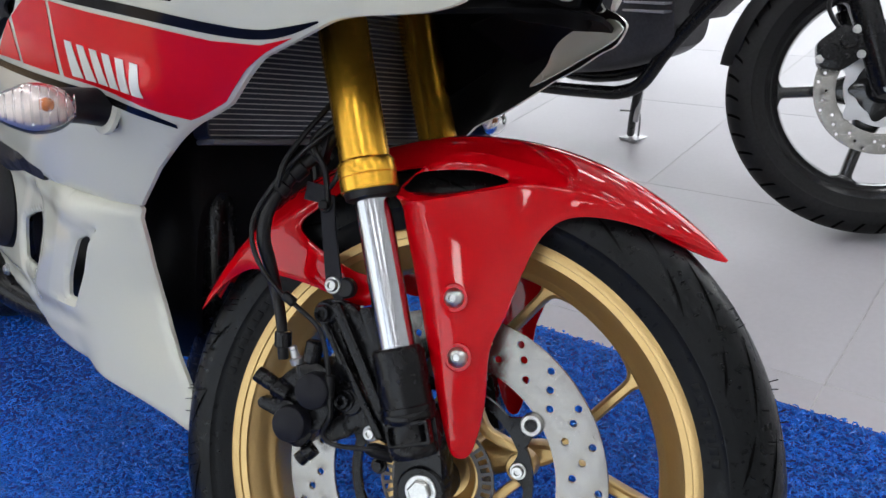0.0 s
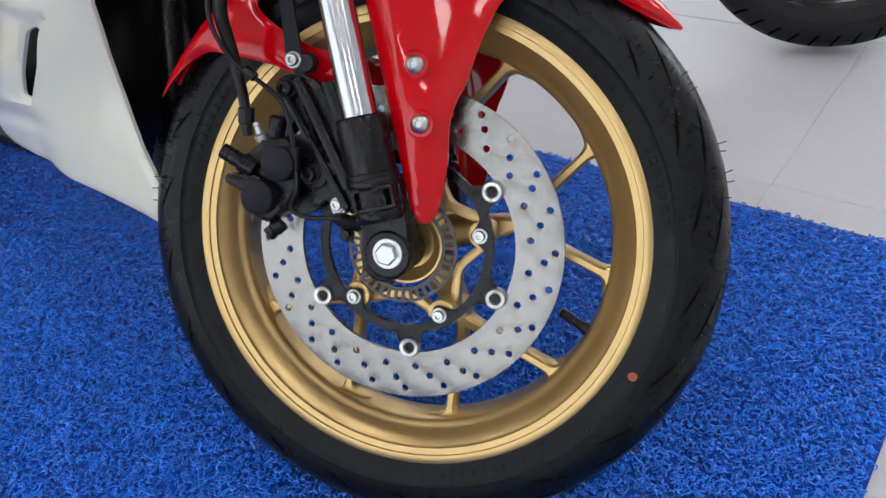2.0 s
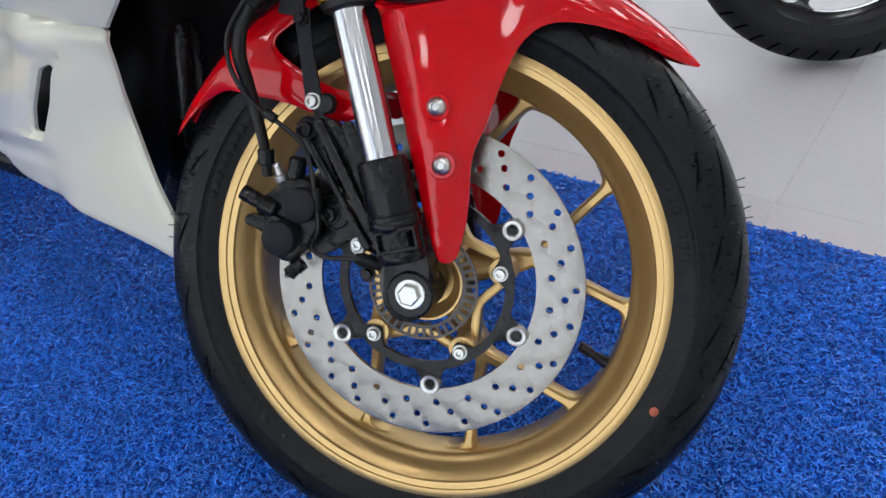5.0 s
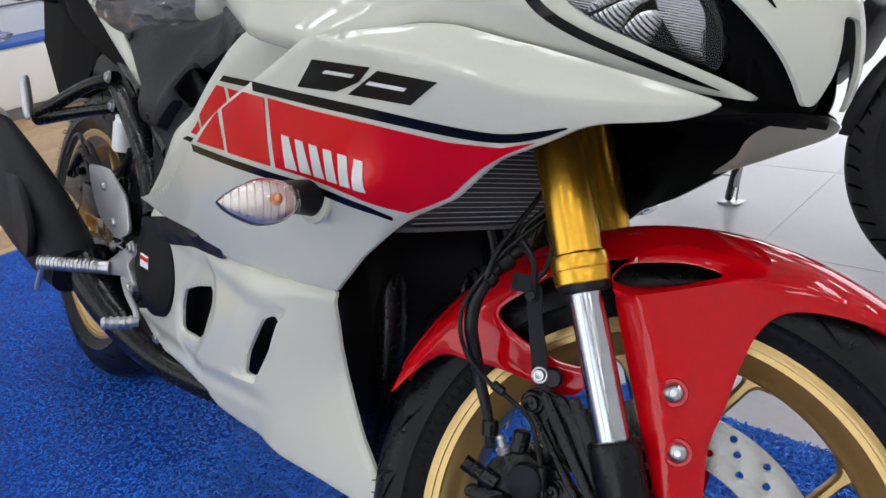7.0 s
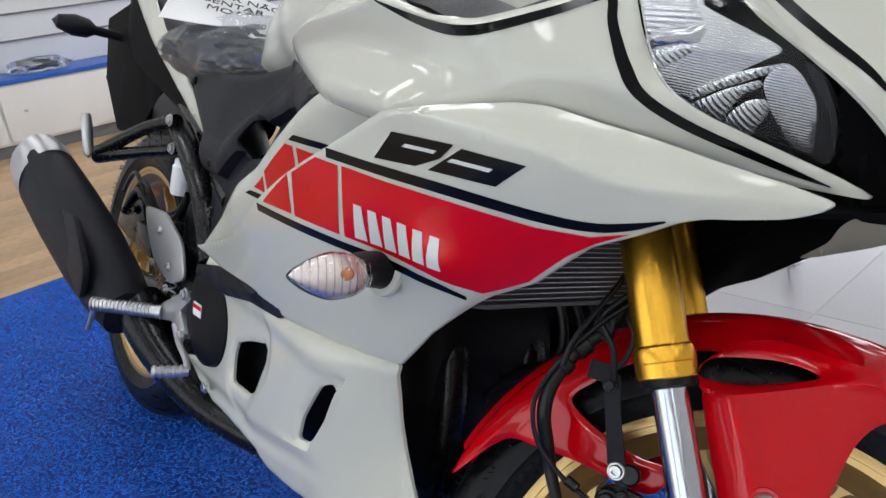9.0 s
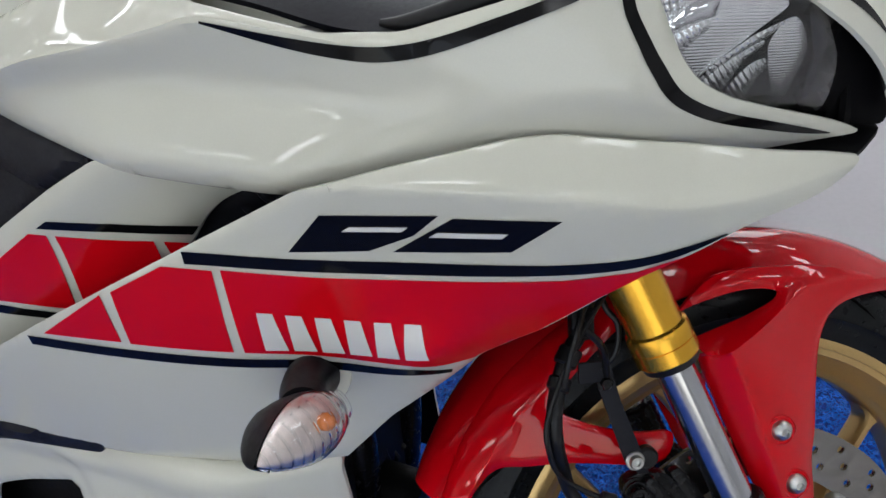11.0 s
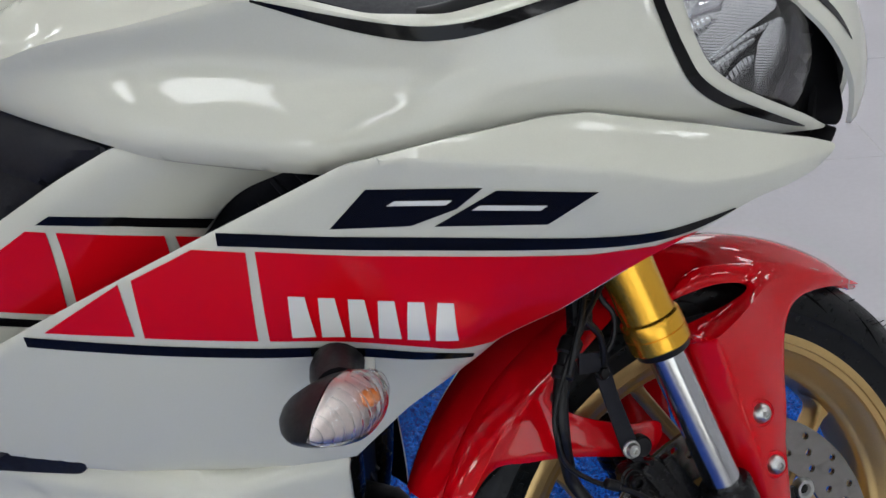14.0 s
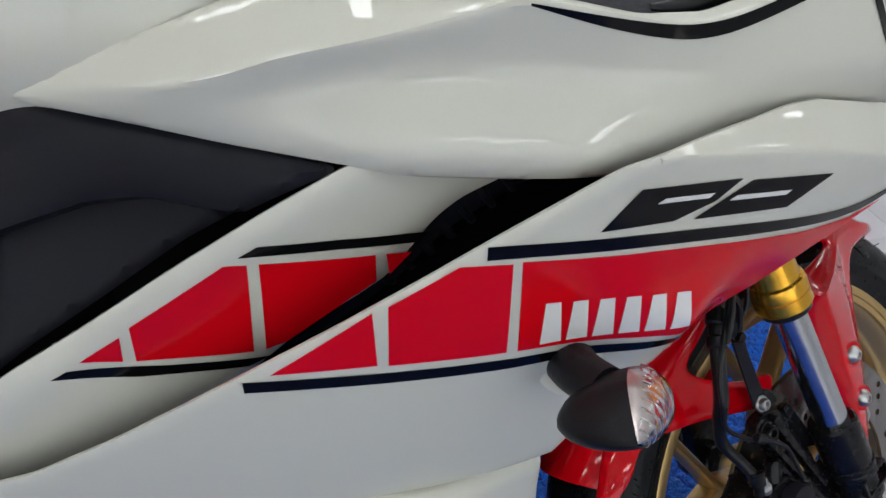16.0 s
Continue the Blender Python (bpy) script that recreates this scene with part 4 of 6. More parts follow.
F_FOLDS = [f for k, w in ((1, 0.003), (2, 0.0016)) for f in creased([(p[0], p[2]) for p in curve(FACETS[k], 8)], -w, w)] + [[(x + d, z) for x, z in ARM_FOLD] for d in (-0.0015, 0.0015)]


def YF(x, z):
    """Fender side: a bright shoulder over the arm, and the arm's rear face folded in along an upright crease."""
    x, z = np.atleast_1d(x).astype(float), np.atleast_1d(z).astype(float)
    fold = np.interp(z, *zip(*[(r, q) for q, r in ARM_FOLD]))
    return YF0(x, z) + 0.75 * hinge(fold - x, 0.0015) * soft(0.5285 - z, 0.0, 0.006)


YT = tps([(-0.08, -0.076, 0.558), (-0.13, -0.075, 0.53), (-0.2, -0.07, 0.48), (-0.286, -0.052, 0.37), (-0.1, -0.08, 0.43), (-0.1, -0.06, 0.6)])


def YT2(x, z):
    """Fender tail: its side face rolls over into the crown of the arch."""
    x, z = np.atleast_1d(x).astype(float), np.atleast_1d(z).astype(float)
    r = np.hypot(x, z - 0.293)
    crown = -0.066 * np.clip((0.3125 - r) / 0.034, 0.0, 1.0) ** 0.476 - 0.004
    k = soft(r, 0.266, 0.284) * soft(-x, 0.115, 0.165)
    return YT(x, z) * (1 - k) + crown * k


FL = curve([(0.183, 0.543), (0.145, 0.547), (0.095, 0.550), (0.06, 0.543), (0.042, 0.522), (0.034, 0.487), (0.03, 0.45), (0.025, 0.42), (0.031, 0.372), (0.030, 0.334), (0.022, 0.325), (0.012, 0.331), (-0.004, 0.36), (-0.043, 0.443), (-0.071, 0.505), (-0.079, 0.528), (-0.086, 0.545), (-0.05, 0.577), (0.0, 0.581), (0.06, 0.576), (0.12, 0.560)], 5, True)
SLOT = curve([(-0.084, 0.536), (-0.080, 0.551), (-0.05, 0.561), (-0.02, 0.5655), (0.003, 0.5615), (-0.022, 0.549), (-0.06, 0.5365)], 5, True)
FR = curve([(-0.284, 0.37), (-0.24, 0.421), (-0.205, 0.427), (-0.165, 0.428), (-0.1, 0.424), (-0.088, 0.45), (-0.12, 0.452), (-0.16, 0.463), (-0.186, 0.48), (-0.165, 0.506), (-0.14, 0.53), (-0.12, 0.55), (-0.125, 0.56), (-0.16, 0.545), (-0.2, 0.516), (-0.235, 0.48), (-0.265, 0.43)], 5, True)
for s in (-1, 1):
    part("fender_side", shell(FL, YF, [SLOT], 0.003, 0.0050, 0.0020, 0.004, side=s, place=MS, creases=F_FOLDS), [RED, RED], fender)
    part("fender_tail", shell(FR, YT2, [], 0.003, 0.005, 0.002, 0.005, side=s, place=MS), [RED, RED], fender)
    for x, z in ((-0.0111, 0.4572), (0.0032, 0.41)):
        y = float(YF(x, z)[0]) * -s
        dirn = Vector((0, s, 0))
        at = Vector((x, -s * abs(y) if s < 0 else abs(y), z))
        at.y = s * abs(y)
        cup = lathe([(0.0125, 0.0012), (0.0118, 0.002), (0.0105, -0.001), (0.0, -0.001)], 28, "Z", None, along(at, at + dirn))
        steer("bolt_cup", cup, RED, fender)
        steer("fender_bolt", lathe([(0.0, 0.0055), (0.0028, 0.0055), (0.0032, 0.0078), (0.0058, 0.0068), (0.0085, 0.003), (0.0088, 0.0)], 24, "Z", None, along(at, at + dirn)), ZINC, fender, "zinc button-head bolt")

# ---- fairing panels ----
YA = tps([(-0.201, -0.215, 0.604), (-0.213, -0.221, 0.63), (-0.275, -0.251, 0.694), (-0.116, -0.222, 0.703), (-0.331, -0.252, 0.672), (-0.328, -0.236, 0.605), (-0.183, -0.179, 0.589), (-0.42, -0.246, 0.61), (0.05, -0.105, 0.711), (-0.121, -0.223, 0.748), (-0.292, -0.177, 0.486), (-0.832, -0.177, 0.489), (-0.286, -0.215, 0.583), (0.011, -0.144, 0.691), (-0.02, -0.166, 0.683), (-0.063, -0.178, 0.660)])


A_CREASE = [(-0.30, 0.735), (-0.245, 0.731), (-0.208, 0.7275), (-0.134, 0.7215), (-0.107, 0.7165), (-0.086, 0.711), (-0.052, 0.7035), (-0.013, 0.7035), (0.013, 0.706), (0.06, 0.709)]
A_CREASE = curve(A_CREASE, 6)
A_FOLDS = creased(A_CREASE, -0.0012, 0.0012)


def YA2(x, z):
    """The side fairing with its upper facet folded in along a crease."""
    crease = np.interp(x, *zip(*A_CREASE))
    d = z - crease
    bulge = np.clip(1 - np.abs(d) / 0.035, 0, 1) ** 2 * np.clip((0.05 - x) / 0.06, 0, 1)
    return YA(x, z) - 0.0042 * bulge + 0.50 * hinge(d, 0.0012)


AO = [(-0.83, 0.489), (-0.69, 0.476), (-0.49, 0.474), (-0.366, 0.48), (-0.293, 0.488), (-0.25, 0.533), (-0.183, 0.587), (-0.139, 0.609), (-0.083, 0.6505), (-0.063, 0.660), (-0.041, 0.671), (-0.02, 0.683), (-0.006, 0.688), (0.011, 0.691), (0.031, 0.696), (0.044, 0.703), (0.0505, 0.709), (0.050, 0.7125), (0.027, 0.7195), (-0.051, 0.7365), (-0.121, 0.749), (-0.146, 0.7485), (-0.208, 0.7385), (-0.264, 0.727), (-0.363, 0.68), (-0.413, 0.656), (-0.49, 0.618), (-0.596, 0.563), (-0.657, 0.535)]
AO = rounded(AO, 0.006, 3, (0, 4))
fairing = part("side_fairing", shell(AO, YA2, [], 0.004, 0.0065, 0.0018, 0.004, creases=A_FOLDS), [WHITE, PLASTIC], bike, "glossy pearl white side fairing")
fairing_left = part("side_fairing", shell(AO, YA2, [], 0.004, 0.018, 0.005, 0.010, side=1), [WHITE, INNER], bike, "glossy pearl white side fairing")
part("fairing_lip", shell(curve([(-0.086, 0.644), (-0.055, 0.666), (-0.044, 0.682), (-0.028, 0.694), (0.004, 0.706), (0.045, 0.7135), (0.062, 0.709), (0.066, 0.704), (0.052, 0.694), (0.01, 0.678), (-0.026, 0.664)], 4, True), lambda x, z: -(0.141 - 0.463 * (x + 0.084)) - 0.10 * np.abs(z - 0.70), [], 0.003, 0.006, 0.003, 0.008, side=1), [WHITE, WHITE], fairing_left, "white inner lip of the fairing")


def decal(name, outline, yf, mat, parent, lift=0.0009, res=0.006, label=""):
    return part(name, shell(outline, yf, [], 0.0004, res, 0, offset=lift), [mat, mat], parent, label)


def stripe(points, widths):
    """Outline of a tapering line in the x-z plane."""
    line = curve([(*p, w) for p, w in zip(points, widths)], 6)
    left, right = [], []
    for i, (x, z, w) in enumerate(line):
        a, b = line[max(i - 1, 0)], line[min(i + 1, len(line) - 1)]
        d = math.hypot(b[0] - a[0], b[1] - a[1])
        nx, nz = -(b[1] - a[1]) / d, (b[0] - a[0]) / d
        left.append((x + nx * w / 2, z + nz * w / 2)), right.append((x - nx * w / 2, z - nz * w / 2))
    return left + right[::-1]


decal("black_stripe", stripe([(-0.347, 0.6815), (-0.30, 0.6785), (-0.25, 0.6755), (-0.19, 0.672), (-0.11, 0.6668), (-0.075, 0.6672), (-0.050, 0.6728), (-0.0270, 0.6812)], [0.009, 0.0088, 0.009, 0.009, 0.0082, 0.0068, 0.0052, 0.0012]), YA2, BLACK_FILM, fairing)
decal("black_stripe", stripe([(-0.502, 0.6035), (-0.414, 0.6), (-0.34, 0.597), (-0.275, 0.5925), (-0.24, 0.589), (-0.215, 0.586), (-0.199, 0.580)], [0.0085, 0.0082, 0.008, 0.008, 0.0075, 0.007, 0.004]), YA2, BLACK_FILM, fairing)
decal("red_panel", [(-0.325, 0.6725), (-0.262, 0.6675), (-0.189, 0.663), (-0.12, 0.6580), (-0.078, 0.6595), (-0.0500, 0.6676), (-0.075, 0.6552), (-0.1, 0.6400), (-0.141, 0.6098), (-0.186, 0.5878), (-0.224, 0.5965), (-0.262, 0.6005), (-0.3275, 0.6065)], YA2, RED_FILM, fairing)
decal("red_panel", [(-0.408, 0.654), (-0.364, 0.675), (-0.331, 0.672), (-0.335, 0.607), (-0.411, 0.610)], YA2, RED_FILM, fairing)
decal("red_panel", [(-0.484, 0.612), (-0.418, 0.651), (-0.418, 0.611)], YA2, RED_FILM, fairing)
# maker's mark as six plain white blocks, model mark as two slanted black blocks
for k in range(6):
    x0 = -0.3125 + k * 0.0186
    z1, z0 = 0.6405 - k * 0.0019, 0.6085 - k * 0.0011
    w = 0.0148
    decal("white_block", [(x0 + 0.0028, z1), (x0 + w - 0.0018, z1 - 0.0008), (x0 + w, z0 - 0.0006), (x0, z0)], YA2, WHITE_FILM, fairing, 0.0019, 0.005)
decal("black_mark", [(-0.2765, 0.6865), (-0.252, 0.7115), (-0.184, 0.7095), (-0.2, 0.6965), (-0.228, 0.6865)], YA2, BLACK_FILM, fairing, 0.0010, 0.006)
decal("black_mark", [(-0.214, 0.6855), (-0.176, 0.7075), (-0.116, 0.7035), (-0.146, 0.6835)], YA2, BLACK_FILM, fairing, 0.0010, 0.006)
for o in ([(-0.236, 0.7035), (-0.202, 0.7025), (-0.206, 0.6995), (-0.241, 0.7005)], [(-0.186, 0.6985), (-0.146, 0.6965), (-0.150, 0.6935), (-0.191, 0.6955)]):
    decal("white_slit", o, YA2, WHITE_FILM, fairing, 0.0019, 0.006)

YB = tps([(-0.494, -0.219, 0.684), (-0.493, -0.2135, 0.673), (-0.612, -0.196, 0.61), (-0.632, -0.197, 0.6), (-0.413, -0.2, 0.668), (-0.379, -0.193, 0.676), (-0.505, -0.195, 0.604), (-0.422, -0.232, 0.733), (-0.3, -0.2, 0.735), (-0.8, -0.165, 0.5)])
BO = rounded([(-0.8584, 0.4821), (-0.6978, 0.4877), (-0.6148, 0.5253), (-0.5083, 0.5845), (-0.4657, 0.6161), (-0.4250, 0.6365), (-0.4054, 0.6480), (-0.3870, 0.6690), (-0.3727, 0.6863), (-0.3536, 0.7000), (-0.3236, 0.7110), (-0.3000, 0.7220), (-0.3100, 0.7340), (-0.3601, 0.7340), (-0.4230, 0.7360), (-0.4724, 0.7121), (-0.5398, 0.6754), (-0.6115, 0.6333), (-0.6647, 0.6058), (-0.7445, 0.5491)], 0.01, 3)
inner_fairing = part("inner_fairing", shell(BO, YB, [], 0.004, 0.013, 0.006, 0.014), [WHITE, INNER], bike, "white inner fairing with red blocks")
for o in ([(-0.6148, 0.6101), (-0.5847, 0.6273), (-0.5875, 0.6069)], [(-0.5763, 0.6346), (-0.5082, 0.6749), (-0.4942, 0.6736), (-0.5008, 0.6054), (-0.5788, 0.6063)], [(-0.4867, 0.6732), (-0.4130, 0.6680), (-0.4140, 0.6469), (-0.4412, 0.6314), (-0.4780, 0.6096), (-0.4925, 0.6059)], [(-0.4060, 0.6672), (-0.3890, 0.6652), (-0.4050, 0.6502)]):
    decal("red_panel", o, YB, RED_FILM, inner_fairing)
decal("black_stripe", [(-0.4985, 0.6798), (-0.4855, 0.6866), (-0.4352, 0.6844), (-0.3770, 0.6790), (-0.3840, 0.6721), (-0.4362, 0.6772)], YB, BLACK_FILM, inner_fairing)
decal("black_stripe", [(-0.6352, 0.5994), (-0.6241, 0.6046), (-0.5586, 0.6005), (-0.4902, 0.5996), (-0.5066, 0.5930), (-0.5795, 0.5925)], YB, BLACK_FILM, inner_fairing)

# upper cowl side: bright upper facet, ridge, shallow valley, swelling band, rolled rim
CL = [
    [(-0.66, -0.138, 0.796), (-0.56, -0.170, 0.824), (-0.45, -0.190, 0.848), (-0.38, -0.186, 0.846), (-0.315, -0.215, 0.838), (-0.2, -0.205, 0.832), (-0.087, -0.178, 0.852), (0.05, -0.06, 0.80)],
    [(-0.66, -0.144, 0.786), (-0.568, -0.192, 0.786), (-0.504, -0.224, 0.7905), (-0.454, -0.2395, 0.801), (-0.40, -0.2435, 0.809), (-0.346, -0.2455, 0.819), (-0.315, -0.2465, 0.8235), (-0.25, -0.2375, 0.809), (-0.2, -0.2285, 0.802), (-0.13, -0.2085, 0.819), (-0.087, -0.196, 0.832), (-0.05, -0.166, 0.815), (0.05, -0.045, 0.78)],
    [(-0.66, -0.146, 0.782), (-0.568, -0.191, 0.7815), (-0.504, -0.2180, 0.782), (-0.42, -0.2280, 0.786), (-0.36, -0.2285, 0.788), (-0.295, -0.2285, 0.780), (-0.227, -0.2255, 0.770), (-0.121, -0.2105, 0.768), (-0.058, -0.187, 0.764), (0.05, -0.064, 0.738)],
    [(-0.66, -0.147, 0.778), (-0.558, -0.193, 0.776), (-0.49, -0.2190, 0.7725), (-0.42, -0.2335, 0.773), (-0.361, -0.2355, 0.770), (-0.295, -0.2355, 0.763), (-0.24, -0.233, 0.756), (-0.174, -0.2170, 0.754), (-0.12, -0.201, 0.755), (-0.05, -0.170, 0.746), (0.05, -0.064, 0.726)],
    [(-0.66, -0.147, 0.773), (-0.556, -0.1885, 0.766), (-0.498, -0.2085, 0.7535), (-0.421, -0.2365, 0.7405), (-0.39, -0.2445, 0.738), (-0.33, -0.2455, 0.7315), (-0.268, -0.243, 0.7265), (-0.174, -0.2090, 0.732), (-0.12, -0.191, 0.733), (-0.05, -0.155, 0.728), (0.05, -0.063, 0.717)],
    [(-0.66, -0.142, 0.767), (-0.556, -0.183, 0.759), (-0.498, -0.2030, 0.7455), (-0.421, -0.2305, 0.7325), (-0.39, -0.2345, 0.7275), (-0.33, -0.234, 0.7205), (-0.268, -0.2315, 0.716), (-0.174, -0.2000, 0.718), (-0.12, -0.182, 0.719), (-0.05, -0.148, 0.716), (0.05, -0.058, 0.709)]]
YC = faceted(CL, [0.0035, 0.010, 0.015, 0.012])
C_FOLDS = [f for k, w in ((1, 0.0035), (3, 0.012), (4, 0.010)) for f in creased([(p[0], p[2]) for p in curve(CL[k], 8)], -w, 0, w)]


CO = rounded([(-0.641, 0.7865), (-0.638, 0.7805), (-0.569, 0.7655), (-0.498, 0.7495), (-0.421, 0.7345), (-0.39, 0.7265), (-0.33, 0.7195), (-0.268, 0.7155), (-0.15, 0.722), (-0.06, 0.722), (0.0525, 0.7160), (0.0545, 0.7193), (0.036, 0.7295), (0.000, 0.7450), (-0.030, 0.7590), (-0.048, 0.7720), (-0.058, 0.7880), (-0.067, 0.8110), (-0.076, 0.838), (-0.087, 0.841), (-0.15, 0.822), (-0.205, 0.809), (-0.25, 0.811), (-0.315, 0.828), (-0.38, 0.838), (-0.41, 0.848), (-0.45, 0.845)], 0.008, 3, (11,))
cowl = part("cowl_side", shell(CO, YC, [], 0.004, 0.006, 0.002, 0.004, creases=C_FOLDS), [WHITE, PLASTIC], bike, "white upper cowl with a black pinstripe")
part("cowl_side", shell(CO, YC, [], 0.004, 0.02, 0.006, 0.012, side=1), [WHITE, PLASTIC], bike, "white upper cowl with a black pinstripe")
decal("pinstripe", stripe([(-0.315, 0.8205), (-0.27, 0.808), (-0.235, 0.8005), (-0.209, 0.7985), (-0.18, 0.8025), (-0.13, 0.817), (-0.096, 0.8285), (-0.087, 0.828), (-0.083, 0.813), (-0.0766, 0.7985), (-0.0688, 0.7826), (-0.0570, 0.7642), (-0.0355, 0.7492), (-0.005, 0.7360), (0.018, 0.7270), (0.035, 0.7212)], [0.0015, 0.006, 0.008, 0.0085, 0.008, 0.007, 0.0065, 0.006, 0.0062, 0.0066, 0.0072, 0.0076, 0.0074, 0.0062, 0.0042, 0.0008]), YC, BLACK_FILM, cowl, 0.0009, 0.008)

YE = tps([(-0.292, -0.177, 0.486), (-0.49, -0.19, 0.474), (-0.83, -0.16, 0.48), (-0.671, -0.165, 0.39), (-0.379, -0.201, 0.43), (-0.441, -0.195, 0.346), (-0.574, -0.179, 0.268), (-0.302, -0.168, 0.45), (-0.302, -0.153, 0.39), (-0.27, -0.146, 0.33), (-0.225, -0.140, 0.275), (-0.806, -0.147, 0.272)])


E_RIDGE = [(-0.448, 0.30), (-0.421, 0.343), (-0.388, 0.394), (-0.370, 0.433), (-0.356, 0.452)]
E_LOW = [(-0.80, 0.292), (-0.592, 0.311), (-0.492, 0.332), (-0.42, 0.342), (-0.38, 0.346)]
E_FOLDS = creased(E_LOW, -0.004, 0.0, 0.005) + [[(x - d, z) for x, z in E_RIDGE[1:]] for d in (-0.001, 0.004)]


def YE2(x, z):
    """Belly fairing with the pressed fields round its two vents."""
    y = YE(x, z)
    # hollow behind the front vent: deepest along the ridge, running out to the rear
    back = np.interp(z, *zip(*[(r, q) for q, r in E_RIDGE])) - x
    low = np.interp(x, *zip(*E_LOW))
    top = np.interp(x, [-0.48, -0.36], [0.436, 0.451])
    y = y + 0.006 * np.clip(1 - back / 0.085, 0, 1) * soft(back, -0.001, 0.004) * soft(top - z, -0.001, 0.006) * soft(z - low, -0.001, 0.005)
    y = y + 0.42 * hinge(low - z, 0.003) * soft(-x, 0.38, 0.45) * (1 - 0.6 * soft(low - z, 0.015, 0.035))
    # field round the rear vent
    (ax, az), (bx, bz) = (-0.60, 0.405), (-0.665, 0.335)
    t = np.clip(((x - ax) * (bx - ax) + (z - az) * (bz - az)) / ((bx - ax) ** 2 + (bz - az) ** 2), 0, 1)
    d = np.hypot(x - ax - t * (bx - ax), z - az - t * (bz - az))
    y = y + 0.003 * (1 - soft(d, 0.040, 0.060))
    # rolled shoulder under the seam
    shoulder = np.interp(x, [-0.60, -0.458, -0.36, -0.30], [0.4535, 0.4585, 0.466, 0.478])
    y = y + 0.004 * soft(z, 0.474, 0.482)
    return y - 0.0045 * (1 - soft(np.abs(z - shoulder), 0.0, 0.022)) * soft(-x, 0.31, 0.40)


EO = rounded([(-0.83, 0.440), (-0.818, 0.425), (-0.755, 0.391), (-0.779, 0.325), (-0.924, 0.286), (-0.915, 0.268), (-0.80, 0.250), (-0.585, 0.270), (-0.555, 0.261), (-0.447, 0.268), (-0.343, 0.262), (-0.278, 0.257), (-0.224, 0.251), (-0.232, 0.277), (-0.245, 0.300), (-0.270, 0.330), (-0.288, 0.360), (-0.301, 0.390), (-0.304, 0.420), (-0.303, 0.452), (-0.302, 0.470), (-0.300, 0.4865), (-0.355, 0.483), (-0.474, 0.477), (-0.7, 0.477), (-0.82, 0.486)], 0.009, 3)
V1 = rounded([(-0.693, 0.381), (-0.643, 0.399), (-0.576, 0.417), (-0.567, 0.400), (-0.600, 0.343), (-0.626, 0.330), (-0.703, 0.319), (-0.706, 0.352)], 0.010, 3)
V2 = rounded([(-0.402, 0.427), (-0.381, 0.437), (-0.3755, 0.428), (-0.391, 0.396), (-0.410, 0.368), (-0.427, 0.349), (-0.448, 0.347), (-0.438, 0.376)], 0.006, 3)
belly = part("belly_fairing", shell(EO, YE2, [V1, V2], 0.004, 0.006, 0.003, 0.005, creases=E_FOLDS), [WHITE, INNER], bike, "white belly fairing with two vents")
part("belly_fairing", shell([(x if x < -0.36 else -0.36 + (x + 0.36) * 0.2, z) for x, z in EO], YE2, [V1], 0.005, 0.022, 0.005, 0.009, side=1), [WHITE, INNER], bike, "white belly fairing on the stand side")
part("belly_bolt", hexbolt((-0.806, -0.149, 0.272), (0, -1, 0), 0.007, 0.006, True, True), ZINC, belly)
part("edge_strip", shell(rounded([(-0.85, 0.456), (-0.72, 0.482), (-0.60, 0.487), (-0.505, 0.482), (-0.515, 0.468), (-0.62, 0.460), (-0.73, 0.438), (-0.86, 0.424)], 0.008), lambda x, z: YA(x, z) - 0.006, [], 0.01, 0.014, 0.006, 0.01), [SATIN, SATIN], bike, "dark grey plastic edge strip")

# Inner covers take the darkened plastic, so the depth behind the fairing is coloured in.
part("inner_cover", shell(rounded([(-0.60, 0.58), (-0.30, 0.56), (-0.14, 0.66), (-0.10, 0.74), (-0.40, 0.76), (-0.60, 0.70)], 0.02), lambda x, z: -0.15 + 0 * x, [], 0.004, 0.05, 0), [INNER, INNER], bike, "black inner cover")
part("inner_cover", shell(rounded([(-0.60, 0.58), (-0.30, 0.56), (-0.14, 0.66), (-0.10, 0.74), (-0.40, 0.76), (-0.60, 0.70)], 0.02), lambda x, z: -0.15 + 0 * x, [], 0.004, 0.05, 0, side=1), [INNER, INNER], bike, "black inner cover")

duct = part("air_duct", tube([(-0.50, -0.130, 0.590), (-0.43, -0.150, 0.640), (-0.37, -0.154, 0.690), (-0.29, -0.142, 0.722)], [0.020, 0.024, 0.024, 0.020], 18), SATIN, bike, "ribbed black air duct")
for k in range(7):
    p = Vector((-0.415, -0.151, 0.650)).lerp(Vector((-0.325, -0.149, 0.711)), k / 6)
    d_ = Vector((0.10, 0.0, 0.068)).normalized() * 0.003
    part("duct_rib", cyl(p - d_, p + d_, 0.0250, 20, None, 0.0015), SATIN, duct)

# ---- seat side covers, tank, dash ----
YD = tps([(-0.435, -0.222, 0.734), (-0.498, -0.2, 0.749), (-0.488, -0.211, 0.705), (-0.6, -0.168, 0.712), (-0.672, -0.135, 0.770), (-0.638, -0.152, 0.779), (-0.716, -0.185, 0.604), (-1.063, -0.115, 0.728), (-0.8, -0.17, 0.54), (-0.85, -0.15, 0.7)])


D_CREASE = [(-0.80, 0.60), (-0.735, 0.645), (-0.70, 0.678), (-0.663, 0.695), (-0.6, 0.712), (-0.558, 0.716), (-0.489, 0.705)]


def YD2(x, z):
    crease = np.interp(x, *zip(*D_CREASE))
    band = np.clip((z - crease) / 0.05, 0, 1)
